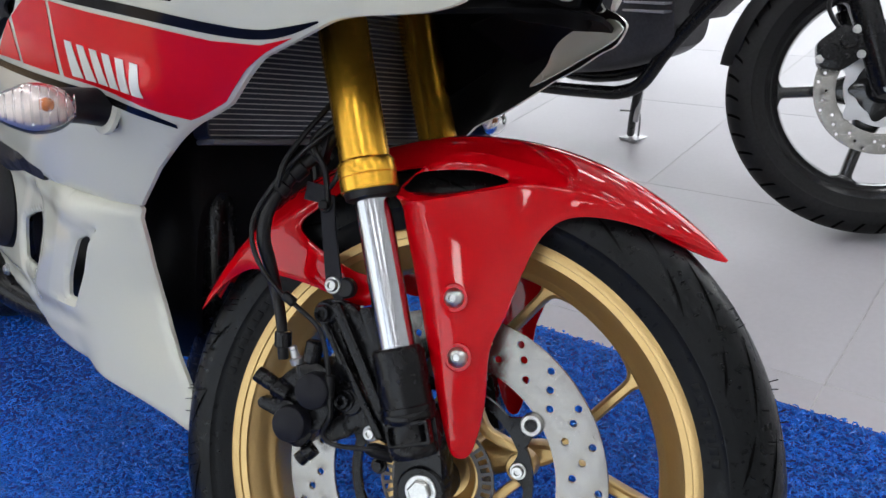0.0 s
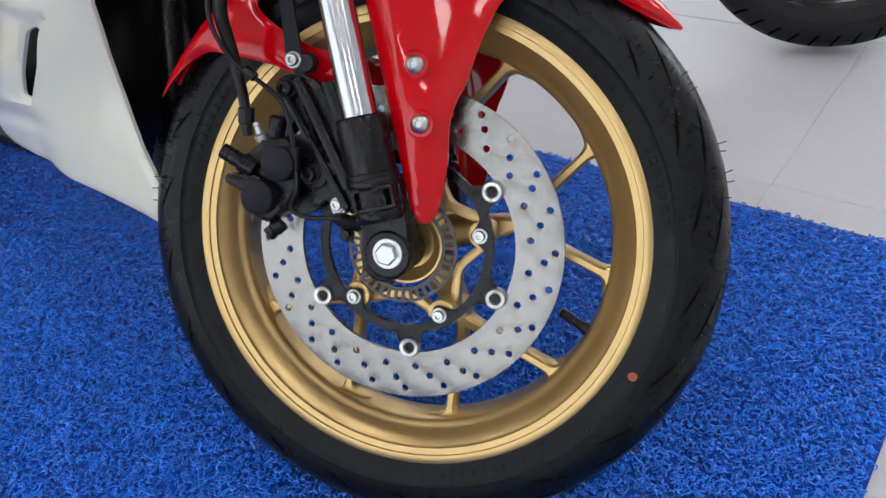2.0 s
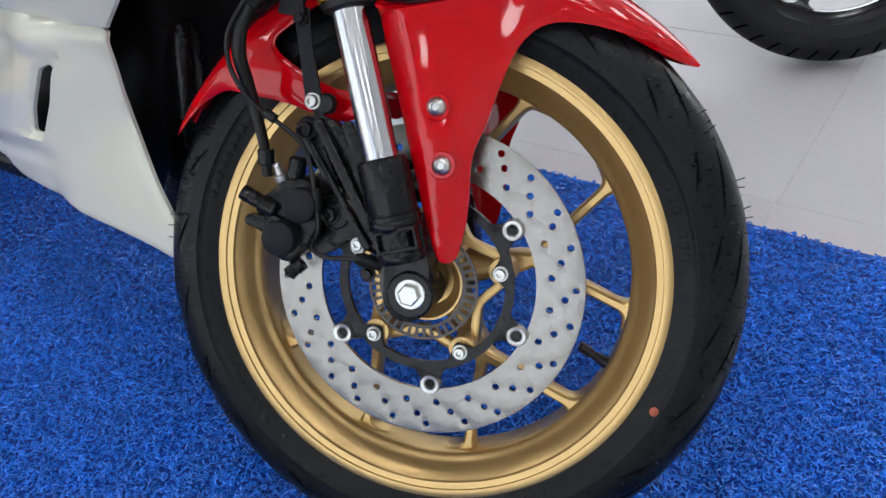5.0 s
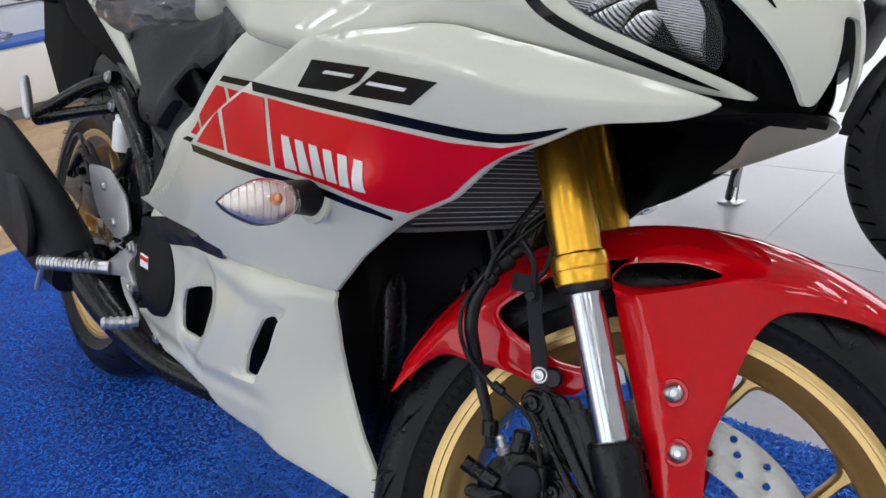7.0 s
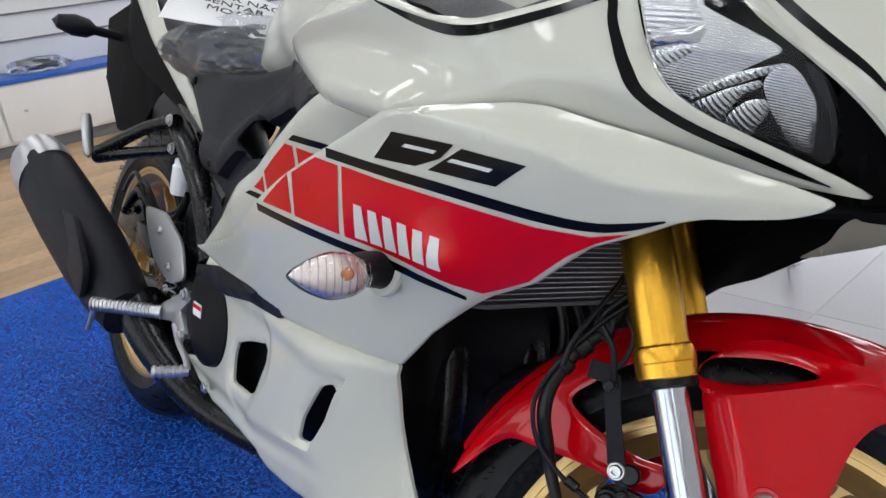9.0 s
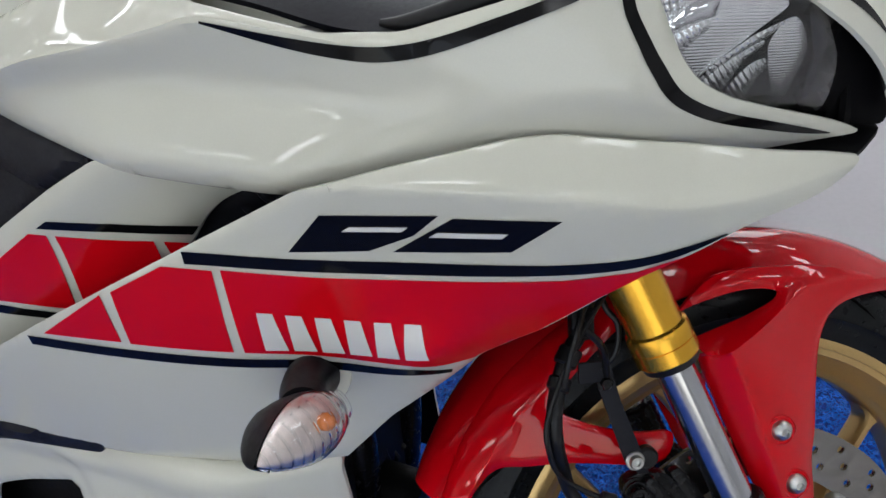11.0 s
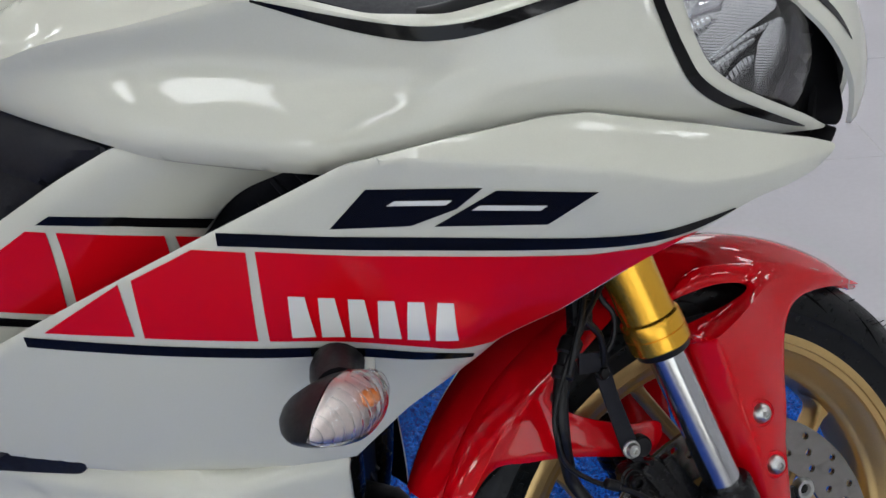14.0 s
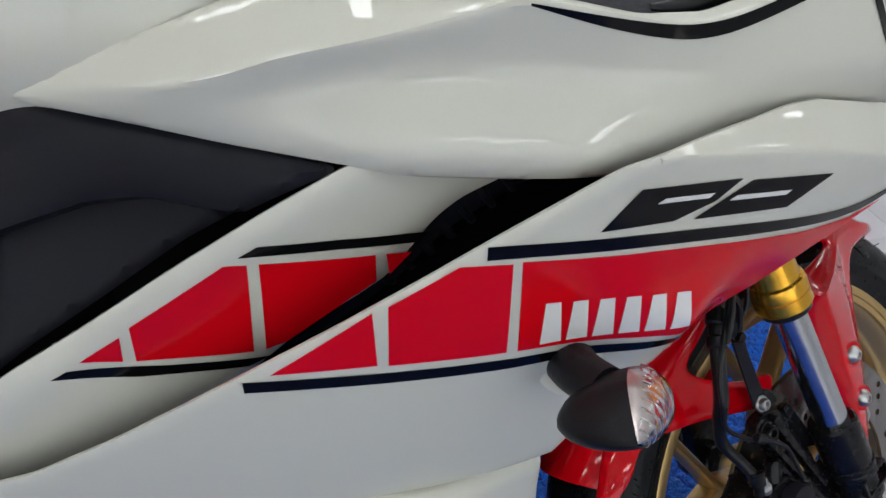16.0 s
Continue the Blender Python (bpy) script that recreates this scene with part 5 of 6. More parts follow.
    return YD(x, z) + 0.017 * (1 - soft(z - crease, -0.006, 0.0)) - 0.006 * np.sin(np.pi * band) ** 0.8


DO = rounded([(-0.642, 0.7775), (-0.568, 0.764), (-0.498, 0.748), (-0.428, 0.733), (-0.475, 0.714), (-0.536, 0.684), (-0.603, 0.643), (-0.66, 0.611), (-0.745, 0.555), (-0.853, 0.482), (-0.885, 0.513), (-0.880, 0.56), (-0.918, 0.645), (-1.06, 0.71), (-1.06, 0.742), (-0.78, 0.748), (-0.672, 0.771)], 0.010, 3)
DH = rounded([(-0.751, 0.658), (-0.723, 0.686), (-0.690, 0.692), (-0.672, 0.683), (-0.683, 0.640), (-0.724, 0.633)], 0.006, 3)
side_cover = part("side_cover", shell(DO, YD2, [DH], 0.005, 0.007, 0.005, 0.008, creases=creased(D_CREASE, -0.006, 0.0, 0.004)), [SATIN, PLASTIC], bike, "dark grey textured side cover")
part("side_cover", shell(DO, YD2, [DH], 0.005, 0.025, 0.005, 0.010, side=1), [SATIN, PLASTIC], bike, "dark grey textured side cover")
for x, z in ((-1.04, 0.728), (-0.80, 0.545), (-0.84, 0.612)):
    y = float(YD(x, z)[0])
    part("cover_bolt", hexbolt((x, y - 0.001, z), (0, -1, 0), 0.006, 0.005, True, True), DARKMETAL, side_cover)


def body_loft(sections, n=32, m=None):
    """Loft closed rounded sections: rows (x, half width, z low, z high, squareness)."""
    bm = bmesh.new()
    rings = []
    for x, w, z0, z1, e in curve(sections, 5):
        ring = []
        for k in range(n):
            a = 2 * math.pi * k / n
            c, s = math.cos(a), math.sin(a)
            ring.append(bm.verts.new((x, w * math.copysign(abs(c) ** e, c), (z0 + z1) / 2 + (z1 - z0) / 2 * math.copysign(abs(s) ** e, s))))
        rings.append(ring)
    for a, b in zip(rings[:-1], rings[1:]):
        for k in range(n):
            bm.faces.new((a[k], a[(k + 1) % n], b[(k + 1) % n], b[k]))
    bm.faces.new(rings[0][::-1]), bm.faces.new(rings[-1])
    bmesh.ops.recalc_face_normals(bm, faces=bm.faces)
    if m:
        bm.transform(m)
    return bm


part("fuel_tank", body_loft([(-0.40, 0.10, 0.76, 0.86, 0.7), (-0.45, 0.165, 0.74, 0.93, 0.75), (-0.53, 0.182, 0.73, 0.965, 0.8), (-0.62, 0.175, 0.73, 0.95, 0.8), (-0.70, 0.150, 0.74, 0.905, 0.8), (-0.76, 0.135, 0.74, 0.86, 0.8), (-0.82, 0.11, 0.745, 0.80, 0.8)]), WHITE, bike, "pearl white fuel tank")
part("front_seat", body_loft([(-0.74, 0.08, 0.70, 0.775, 0.7), (-0.80, 0.10, 0.70, 0.770, 0.7), (-0.95, 0.105, 0.70, 0.765, 0.7), (-1.08, 0.10, 0.71, 0.775, 0.7), (-1.14, 0.10, 0.74, 0.82, 0.7), (-1.30, 0.09, 0.79, 0.85, 0.7), (-1.42, 0.08, 0.82, 0.89, 0.7)]), SATIN, bike, "black seat")


def strip(a, b, mid=None, thick=0.004, n=8):
    """A sheet between two lines of points."""
    bm = bmesh.new()
    la, lb = curve(a, n), curve(b, n)
    rows = []
    for p, q in zip(la, lb):
        p, q = Vector(p), Vector(q)
        rows.append([bm.verts.new(p.lerp(q, t) + (Vector(mid) * 4 * t * (1 - t) if mid else Vector())) for t in (0, 0.25, 0.5, 0.75, 1)])
    for r, s in zip(rows[:-1], rows[1:]):
        for k in range(4):
            bm.faces.new((r[k], r[k + 1], s[k + 1], s[k]))
    bmesh.ops.recalc_face_normals(bm, faces=bm.faces)
    bmesh.ops.solidify(bm, geom=list(bm.faces), thickness=thick)
    return bm


dash_edge = [(-0.41, -0.150, 0.846), (-0.38, -0.163, 0.838), (-0.315, -0.185, 0.826), (-0.25, -0.198, 0.810), (-0.205, -0.197, 0.808), (-0.15, -0.192, 0.821), (-0.087, -0.178, 0.839), (-0.072, -0.172, 0.838)]
for s in (-1, 1):
    flip = Matrix.Diagonal((1, -s, 1, 1))
    d = part("dash_cover", moved(strip(dash_edge, [(-0.43, -0.06, 0.865), (-0.37, -0.08, 0.86), (-0.30, -0.10, 0.845), (-0.24, -0.12, 0.828), (-0.20, -0.125, 0.825), (-0.15, -0.12, 0.838), (-0.09, -0.12, 0.86), (-0.06, -0.11, 0.87)], (0, 0, 0.006)), flip), SATIN, bike, "dark grey dash cover")
    part("rubber_edge", moved(tube([(-0.228, -0.190, 0.811), (-0.205, -0.192, 0.811), (-0.15, -0.186, 0.826), (-0.10, -0.176, 0.842), (-0.07, -0.165, 0.846)], [0.003, 0.007, 0.008, 0.008, 0.006], 12), flip), HOSE, d, "black rubber edge")
    part("dash_bolt", moved(lathe([(0.0, 0.003), (0.004, 0.003), (0.006, 0.005), (0.0075, 0.002), (0.0105, 0.0015), (0.0105, 0.0)], 20, "Z", None, along((-0.345, -0.142, 0.8455), (-0.34, -0.16, 0.88))), flip), DARKMETAL, d)
part("dash_floor", box((-0.42, -0.12, 0.78), (-0.08, 0.12, 0.79), 0.004), PLASTIC, bike)
part("top_clamp", slab(rounded([(-0.30, -0.14), (-0.22, -0.14), (-0.20, 0), (-0.22, 0.14), (-0.30, 0.14), (-0.33, 0)], 0.03), 0.02, Matrix.Translation((-0.0, 0, 0.80)) @ pose(0, 0, 0, 90, 0, 0), 0.003), DARKMETAL, bike)

# ---- headlamp and nose ----
YH = tps([(-0.070, -0.192, 0.83), (-0.058, -0.185, 0.775), (-0.02, -0.140, 0.743), (0.015, -0.092, 0.735), (0.02, -0.112, 0.80), (-0.03, -0.16, 0.86), (0.036, -0.09, 0.77)])
HO = rounded([(-0.074, 0.838), (-0.066, 0.811), (-0.057, 0.788), (-0.047, 0.772), (-0.029, 0.759), (0.001, 0.745), (0.026, 0.733), (0.032, 0.745), (0.034, 0.77), (0.022, 0.803), (-0.004, 0.832), (-0.045, 0.872), (-0.075, 0.875)], 0.008, 3)
HB = rounded([(-0.09, 0.83), (-0.075, 0.772), (-0.04, 0.738), (0.03, 0.7235), (0.078, 0.712), (0.080, 0.725), (0.055, 0.775), (0.02, 0.82), (-0.03, 0.875), (-0.09, 0.875)], 0.008, 3)


def deep(x, z):
    """How far the reflectors stand behind the lens: deeper towards its foot."""
    return YH(x, z) + 0.012 + 0.55 * np.clip(0.803 - z, 0, 0.1)


# reflector pieces: name, material, set back, swell, outline, label
REFLECTORS = (
    ("reflector_back", FLUTE_FINE, 0.003, 0.0, [(-0.083, 0.880), (-0.040, 0.880), (-0.0431, 0.8307), (-0.0005, 0.8097), (-0.0001, 0.8057), (-0.0161, 0.7944), (-0.0507, 0.7683), (-0.075, 0.7773), (-0.090, 0.81)], "finely fluted reflector shell"),
    ("reflector_panel", FLUTE_FINE, 0.0, 0.002, [(0.0041, 0.8004), (0.0100, 0.7939), (0.0150, 0.7795), (0.0145, 0.7716), (0.0066, 0.742), (-0.003, 0.7457), (-0.0048, 0.7551), (-0.0084, 0.7688), (-0.0100, 0.7842), (-0.0056, 0.7927)], "finely fluted reflector panel"),
    # a near-black sheet stands for the shade in the gap
    ("lamp_gap", INNER, 0.005, 0.0, [(-0.0102, 0.769), (-0.0064, 0.7553), (-0.0049, 0.744), (-0.0129, 0.7439), (-0.0218, 0.7495), (-0.0162, 0.7598)], "black sheet for the shade in the gap between the reflectors"),
    ("reflector", FLUTE_LEAF, -0.001, 0.004, [(-0.0493, 0.7664), (-0.0432, 0.7748), (-0.0197, 0.7908), (0.0044, 0.8004), (-0.0078, 0.7907), (-0.0293, 0.7789)], "long leaf-shaped reflector"),
    ("reflector", FLUTE_LEAF, 0.003, 0.004, [(-0.05, 0.7643), (-0.0311, 0.7775), (-0.012, 0.7873), (-0.0112, 0.7836), (-0.0228, 0.7759), (-0.0318, 0.7621), (-0.0352, 0.7557)], "rippled leaf-shaped reflector"),
    ("reflector", FLUTE_LEAF, 0.001, 0.004, [(-0.0332, 0.7559), (-0.0284, 0.7634), (-0.0201, 0.7722), (-0.0102, 0.7757), (-0.0088, 0.7689), (-0.0148, 0.7596), (-0.0224, 0.7479)], "rippled leaf-shaped reflector"),
    ("reflector", FLUTE_LEAF, 0.001, 0.004, [(-0.0737, 0.7856), (-0.0649, 0.7961), (-0.0491, 0.8028), (-0.0378, 0.8044), (-0.0471, 0.7958), (-0.0678, 0.7796)], "rippled leaf-shaped reflector"),
    ("reflector", FLUTE_MESH, 0.002, 0.005, [(-0.0804, 0.8256), (-0.0651, 0.834), (-0.0459, 0.8351), (-0.0381, 0.818), (-0.0552, 0.8135), (-0.0691, 0.7979), (-0.0762, 0.8083)], "faceted upper reflector"),
    ("reflector", REFLECTOR, 0.001, 0.005, [(-0.0696, 0.798), (-0.0557, 0.8136), (-0.0373, 0.8183), (-0.0401, 0.8043), (-0.0499, 0.803), (-0.0658, 0.7962)], "smooth chromed scoop"),
    ("reflector", REFLECTOR, 0.002, 0.001, [(-0.0036, 0.7457), (-0.0067, 0.7475), (-0.0208, 0.7489), (-0.0073, 0.7379), (0.0059, 0.7415)], "smooth chromed shelf"))
for s in (-1, 1):
    lampu = part("headlamp", shell(HO, YH, [], 0.003, 0.012, 0.004, 0.01, side=s), [GLASS, GLASS], bike, "clear headlamp with fluted reflectors")
    lampu.visible_shadow = False
    part("bezel", shell(HB, lambda x, z: YH(x, z) + 0.012 + 0.052 * np.clip((0.030 - x) / 0.012, 0, 1), [], 0.003, 0.008, 0, side=s), [INNER, INNER], lampu, "black headlamp bezel")
    part("lamp_pillar", shell(rounded([(0.012, 0.803), (0.022, 0.795), (0.030, 0.770), (0.026, 0.738), (0.018, 0.738), (0.021, 0.770)], 0.004), lambda x, z: deep(x, z) - 0.004, [], 0.003, 0.006, 0.003, 0.006, side=s), [SATIN, SATIN], lampu, "dark grey pillar beside the reflector")
    for name, mat, back, swell, o, label in REFLECTORS:
        part(name, shell(rounded(o, 0.003, 2), lambda x, z: deep(x, z) + back - swell * 0.5, [], 0.0015, 0.003, swell, 0.007, side=s), [mat, mat], lampu, label)
MX = Matrix(((0, -1, 0, 0), (1, 0, 0, 0), (0, 0, 1, 0), (0, 0, 0, 1)))
XN = tps([(0, -0.098, 0.73), (0, -0.090, 0.79), (0, -0.050, 0.87), (0.098, -0.040, 0.792), (-0.098, -0.040, 0.793), (0.032, -0.084, 0.7185), (-0.032, -0.084, 0.7175), (0.13, 0.008, 0.829), (-0.13, 0.008, 0.828), (0.16, 0.05, 0.878), (-0.16, 0.05, 0.879)])


def XN2(y, z):
    # stations are given as (y, -x, z)
    return XN(y, z)


NO = rounded([(-0.034, 0.716), (-0.026, 0.718), (-0.020, 0.742), (-0.014, 0.785), (0.014, 0.785), (0.020, 0.742), (0.026, 0.718), (0.034, 0.716), (0.060, 0.748), (0.098, 0.790), (0.130, 0.827), (0.165, 0.882), (0.165, 0.91), (-0.165, 0.91), (-0.165, 0.882), (-0.130, 0.827), (-0.098, 0.790), (-0.060, 0.748)], 0.006, 3)
nose = part("nose_cowl", shell(NO, XN2, [], 0.004, 0.010, 0.003, 0.008, place=MX), [WHITE, PLASTIC], bike, "white nose cowl between the headlamps")
for s in (-1, 1):
    o = stripe([(s * 0.150, 0.89), (s * 0.130, 0.855), (s * 0.105, 0.822), (s * 0.085, 0.80), (s * 0.072, 0.782)], [0.007, 0.008, 0.008, 0.006, 0.001])
    part("pinstripe", shell(o, XN2, [], 0.0004, 0.01, 0, offset=0.0009, place=MX), [BLACK_FILM, BLACK_FILM], nose)
part("air_intake", shell(rounded([(-0.05, 0.70), (0.05, 0.70), (0.06, 0.75), (0.03, 0.80), (-0.03, 0.80), (-0.06, 0.75)], 0.01), lambda y, z: XN2(y, z) + 0.03, [], 0.004, 0.02, 0, place=MX), [INNER, INNER], nose, "black air intake")
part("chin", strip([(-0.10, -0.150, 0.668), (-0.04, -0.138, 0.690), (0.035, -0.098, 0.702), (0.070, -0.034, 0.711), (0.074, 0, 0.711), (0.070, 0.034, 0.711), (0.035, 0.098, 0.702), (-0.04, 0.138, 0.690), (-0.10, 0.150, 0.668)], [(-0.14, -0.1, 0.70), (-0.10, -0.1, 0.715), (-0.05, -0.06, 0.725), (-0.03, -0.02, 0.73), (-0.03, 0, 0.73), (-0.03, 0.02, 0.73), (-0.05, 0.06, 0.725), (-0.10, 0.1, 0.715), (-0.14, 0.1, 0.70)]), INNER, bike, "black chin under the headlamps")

# ---- indicator ----
def pod(front, back, cut):
    """A pointed pod about its long axis y; keeps x from back to front of the cut."""
    bm = bmesh.new()
    rings = []
    for i in range(25):
        u = -1 + i / 12
        f_ = max(1 - abs(u) ** (2.6 if u > 0 else 1.35), 0.0004) ** (0.62 if u > 0 else 0.8)
        ring = []
        for k in range(13):
            a = math.pi * k / 12
            sx = front if cut > 0 else -back
            ring.append(bm.verts.new((sx * math.sin(a) * f_ ** (1.0 if cut > 0 else 0.8), u * (0.035 if u > 0 else 0.038), 0.0205 * math.cos(a) * f_)))
        rings.append(ring)
    for a, b in zip(rings[:-1], rings[1:]):
        for k in range(12):
            bm.faces.new((a[k], a[k + 1], b[k + 1], b[k]))
    bmesh.ops.recalc_face_normals(bm, faces=bm.faces)
    return bm


for s in (-1, 1):
    flip = Matrix.Diagonal((1, -s, 1, 1))
    place = Matrix.Translation((-0.264, -0.286, 0.585)) @ pose(0, 0, 0, 4, -20, -20)
    ind = part("indicator", moved(pod(0.022, 0.052, -1), flip @ place), PLASTIC, bike, "black indicator with a clear lens")
    lens = moved(pod(0.022, 0.052, 1), flip @ place)
    bmesh.ops.solidify(lens, geom=list(lens.faces), thickness=0.0015)
    part("lens", lens, GLASS, ind, "clear ribbed lens").visible_shadow = False
    part("reflector", moved(pod(0.009, 0.02, 1), flip @ place @ Matrix.Diagonal((1, 0.93, 0.93, 1))), SOFT_REFLECTOR, ind)
    part("bulb", moved(rod((0.004, 0.012, 0), (0.017, 0.012, 0), [(0.004, 0), (0.0055, 0.3), (0.0055, 0.7), (0.003, 0.95), (0.0, 1)], 16), flip @ place), AMBER, ind, "amber bulb")
    bm = bmesh.new()
    for k in range(11):
        y = -0.032 + 0.0065 * k
        h = 0.92 * max(1 - abs(y / 0.0405) ** (2.6 if y > 0 else 1.35), 0.03) ** (0.62 if y > 0 else 0.8)
        tube([(0.019 * h * math.sin(a), y, 0.0205 * h * math.cos(a)) for a in np.linspace(0.5, 2.6, 6)], 0.0009, 5, bm, 3)
    part("lens_ribs", moved(bm, flip @ place), GLASS, ind)
    part("stalk", moved(tube([(-0.288, -0.205, 0.583), (-0.286, -0.235, 0.585), (-0.275, -0.262, 0.586)], [0.019, 0.0165, 0.015], 18), flip), PLASTIC, ind)
    part("gasket", moved(lathe([(0.0175, 0), (0.0245, 0), (0.0245, 0.004), (0.0215, 0.006), (0.0175, 0.006)], 28, "Z", None, along((-0.288, -0.211, 0.583), (-0.287, -0.24, 0.588)), True), flip), WHITE, ind)

# ---- radiator, engine and exhaust behind the fairing ----
RAD = Matrix.Translation((-0.262, 0, 0.648)) @ pose(0, 0, 0, 0, -12, 0)
radiator = part("radiator", slab(rounded([(-0.140, -0.088), (0.140, -0.088), (0.140, 0.10), (-0.140, 0.10)], 0.006), 0.03, RAD @ pose(0, 0, 0, 0, 0, 90) @ Matrix.Translation((0, 0.004, 0)), 0.002), RADIATOR, bike, "black radiator with pale fins")
for k in range(36):
    z = -0.085 + k * 0.0051
    part("fin", box((0.0125, -0.139, z), (0.0160, 0.139, z + 0.0008), 0, RAD), CAST, radiator)
part("tank_edge", box((-0.018, -0.138, -0.093), (0.018, 0.138, -0.088), 0.002, RAD), PLINTH, radiator)
part("engine", body_loft([(-0.34, 0.09, 0.30, 0.50, 0.5), (-0.40, 0.115, 0.26, 0.62, 0.5), (-0.55, 0.12, 0.22, 0.66, 0.5), (-0.72, 0.12, 0.20, 0.62, 0.5), (-0.82, 0.11, 0.24, 0.52, 0.5)]), SOOT, bike, "black twin-cylinder engine")
part("frame_spar", tube([(-0.25, -0.06, 0.80), (-0.42, -0.15, 0.70), (-0.65, -0.15, 0.58), (-0.85, -0.135, 0.46), (-0.9, -0.13, 0.32)], 0.022, 14), DARKMETAL, bike)
part("frame_spar", tube([(-0.25, 0.06, 0.80), (-0.42, 0.15, 0.70), (-0.65, 0.15, 0.58), (-0.85, 0.135, 0.46), (-0.9, 0.13, 0.32)], 0.022, 14), DARKMETAL, bike)
for y in (-0.055, 0.055):
    part("header_pipe", tube([(-0.40, y, 0.52), (-0.355, y * 1.1, 0.47), (-0.345, y * 1.1, 0.38), (-0.36, y * 1.1, 0.27), (-0.38, y, 0.21), (-0.55, y * 0.6, 0.18)], 0.021, 18), DARKMETAL, bike, "black exhaust header pipe")
part("oil_filter", lathe([(0.030, 0), (0.034, 0.006), (0.034, 0.05), (0.028, 0.062), (0.0, 0.064)], 32, "Z", None, along((-0.36, -0.02, 0.33), (-0.26, -0.02, 0.31))), SOOT, bike)
part("horn", lathe([(0.026, 0), (0.03, 0.006), (0.03, 0.02), (0.012, 0.03), (0.0, 0.032)], 28, "Z", None, along((-0.22, 0.02, 0.53), (-0.17, 0.01, 0.52))), SOOT, bike)
for k in range(2, 5):
    part("fuel_line", tube([(-0.24 - 0.01 * k, -0.07 + 0.03 * k, 0.57), (-0.25, -0.06 + 0.03 * k, 0.50), (-0.30 - 0.02 * k, -0.05 + 0.02 * k, 0.42), (-0.34, -0.04 + 0.02 * k, 0.34)], 0.005, 8), HOSE, bike)
part("clutch_cover", lathe([(0.075, 0), (0.072, 0.012), (0.055, 0.02), (0.03, 0.022), (0.0, 0.022)], 40, "Z", None, along((-0.80, -0.15, 0.385), (-0.80, -0.2, 0.385))), SOOT, bike, "black engine side cover")
part("warning_label", box((-0.825, -0.1735, 0.385), (-0.795, -0.1725, 0.405), 0.0003), PAPER, bike)
part("label_band", box((-0.825, -0.1743, 0.396), (-0.795, -0.1737, 0.402), 0), RED_FILM, bike)

# ---- foot controls, swingarm and exhaust ----
peg = part("footpeg_hanger", slab(rounded([(-0.86, 0.412), (-0.842, 0.40), (-0.88, 0.372), (-0.845, 0.345), (-0.862, 0.330), (-0.905, 0.348), (-0.965, 0.335), (-0.975, 0.355), (-0.94, 0.372), (-0.90, 0.392)], 0.009), 0.016, Matrix.Translation((0, -0.165, 0)), 0.003), CAST, bike, "silver cast footpeg hanger")
part("heel_guard", slab(rounded([(-1.075, 0.506), (-0.982, 0.512), (-0.894, 0.480), (-0.868, 0.426), (-0.927, 0.403), (-1.009, 0.425), (-1.049, 0.465)], 0.018), 0.006, Matrix.Translation((0, -0.172, 0)), 0.002), CAST, bike, "silver heel guard plate")
for x, z in ((-0.985, 0.480), (-0.935, 0.430)):
    part("guard_bolt", hexbolt((x, -0.176, z), (0, -1, 0), 0.006, 0.005, True, True), ZINC, bike)
for x, z in ((-0.858, 0.405), (-0.858, 0.339)):
    part("hanger_bolt", hexbolt((x, -0.173, z), (0, -1, 0), 0.008, 0.008, True, True), CAST, peg)
bm = rod((-0.955, -0.172, 0.349), (-1.03, -0.262, 0.346), [(0.012, 0), (0.0105, 0.15), (0.0105, 0.95), (0.008, 1)], 14)
part("footpeg", bm, CAST, peg, "ridged silver footpeg")
for k in range(16):
    p = Vector((-0.967, -0.186, 0.349)).lerp(Vector((-1.028, -0.259, 0.346)), k / 15)
    q = Vector((-0.967, -0.186, 0.349)).lerp(Vector((-1.028, -0.259, 0.346)), (k + 0.5) / 15)
    part("peg_ridge", cyl(p, q, 0.0122, 14, None, 0.0006), CAST, peg)
part("feeler", tube([(-1.028, -0.258, 0.341), (-1.04, -0.257, 0.320), (-1.062, -0.256, 0.292)], [0.005, 0.0048, 0.0042], 10), CAST, peg)
part("brake_pedal", tube([(-0.90, -0.170, 0.345), (-0.845, -0.182, 0.333), (-0.800, -0.187, 0.322), (-0.786, -0.189, 0.311)], 0.0050, 10), CAST, bike, "silver rear brake pedal")
pad = part("pedal_pad", tube([(-0.784, -0.188, 0.309), (-0.790, -0.21, 0.308), (-0.798, -0.238, 0.307)], [0.0075, 0.0085, 0.0075], 10), CAST, bike, "ridged silver pedal pad")
for k in range(5):
    p = Vector((-0.787, -0.198, 0.3085)).lerp(Vector((-0.797, -0.234, 0.307)), k / 4)
    part("pad_rib", cyl(p - Vector((0.001, 0.0022, 0)), p + Vector((0.001, 0.0022, 0)), 0.0098, 14, None, 0.0006), CAST, pad)
part("swingarm", tube([(-0.86, -0.10, 0.36), (-1.0, -0.105, 0.35), (-1.2, -0.105, 0.325), (-1.40, -0.10, 0.312)], [0.03, 0.028, 0.024, 0.02], 14), DARKMETAL, bike)
part("swingarm", tube([(-0.86, 0.10, 0.36), (-1.0, 0.105, 0.35), (-1.2, 0.105, 0.325), (-1.40, 0.10, 0.312)], [0.03, 0.028, 0.024, 0.02], 14), DARKMETAL, bike)
part("rear_brake_disc", slab(ring2d(0.11, 64), 0.004, Matrix.Translation((-1.38, -0.075, 0.312)), 0, [ring2d(0.075, 48)]), STEEL, bike)
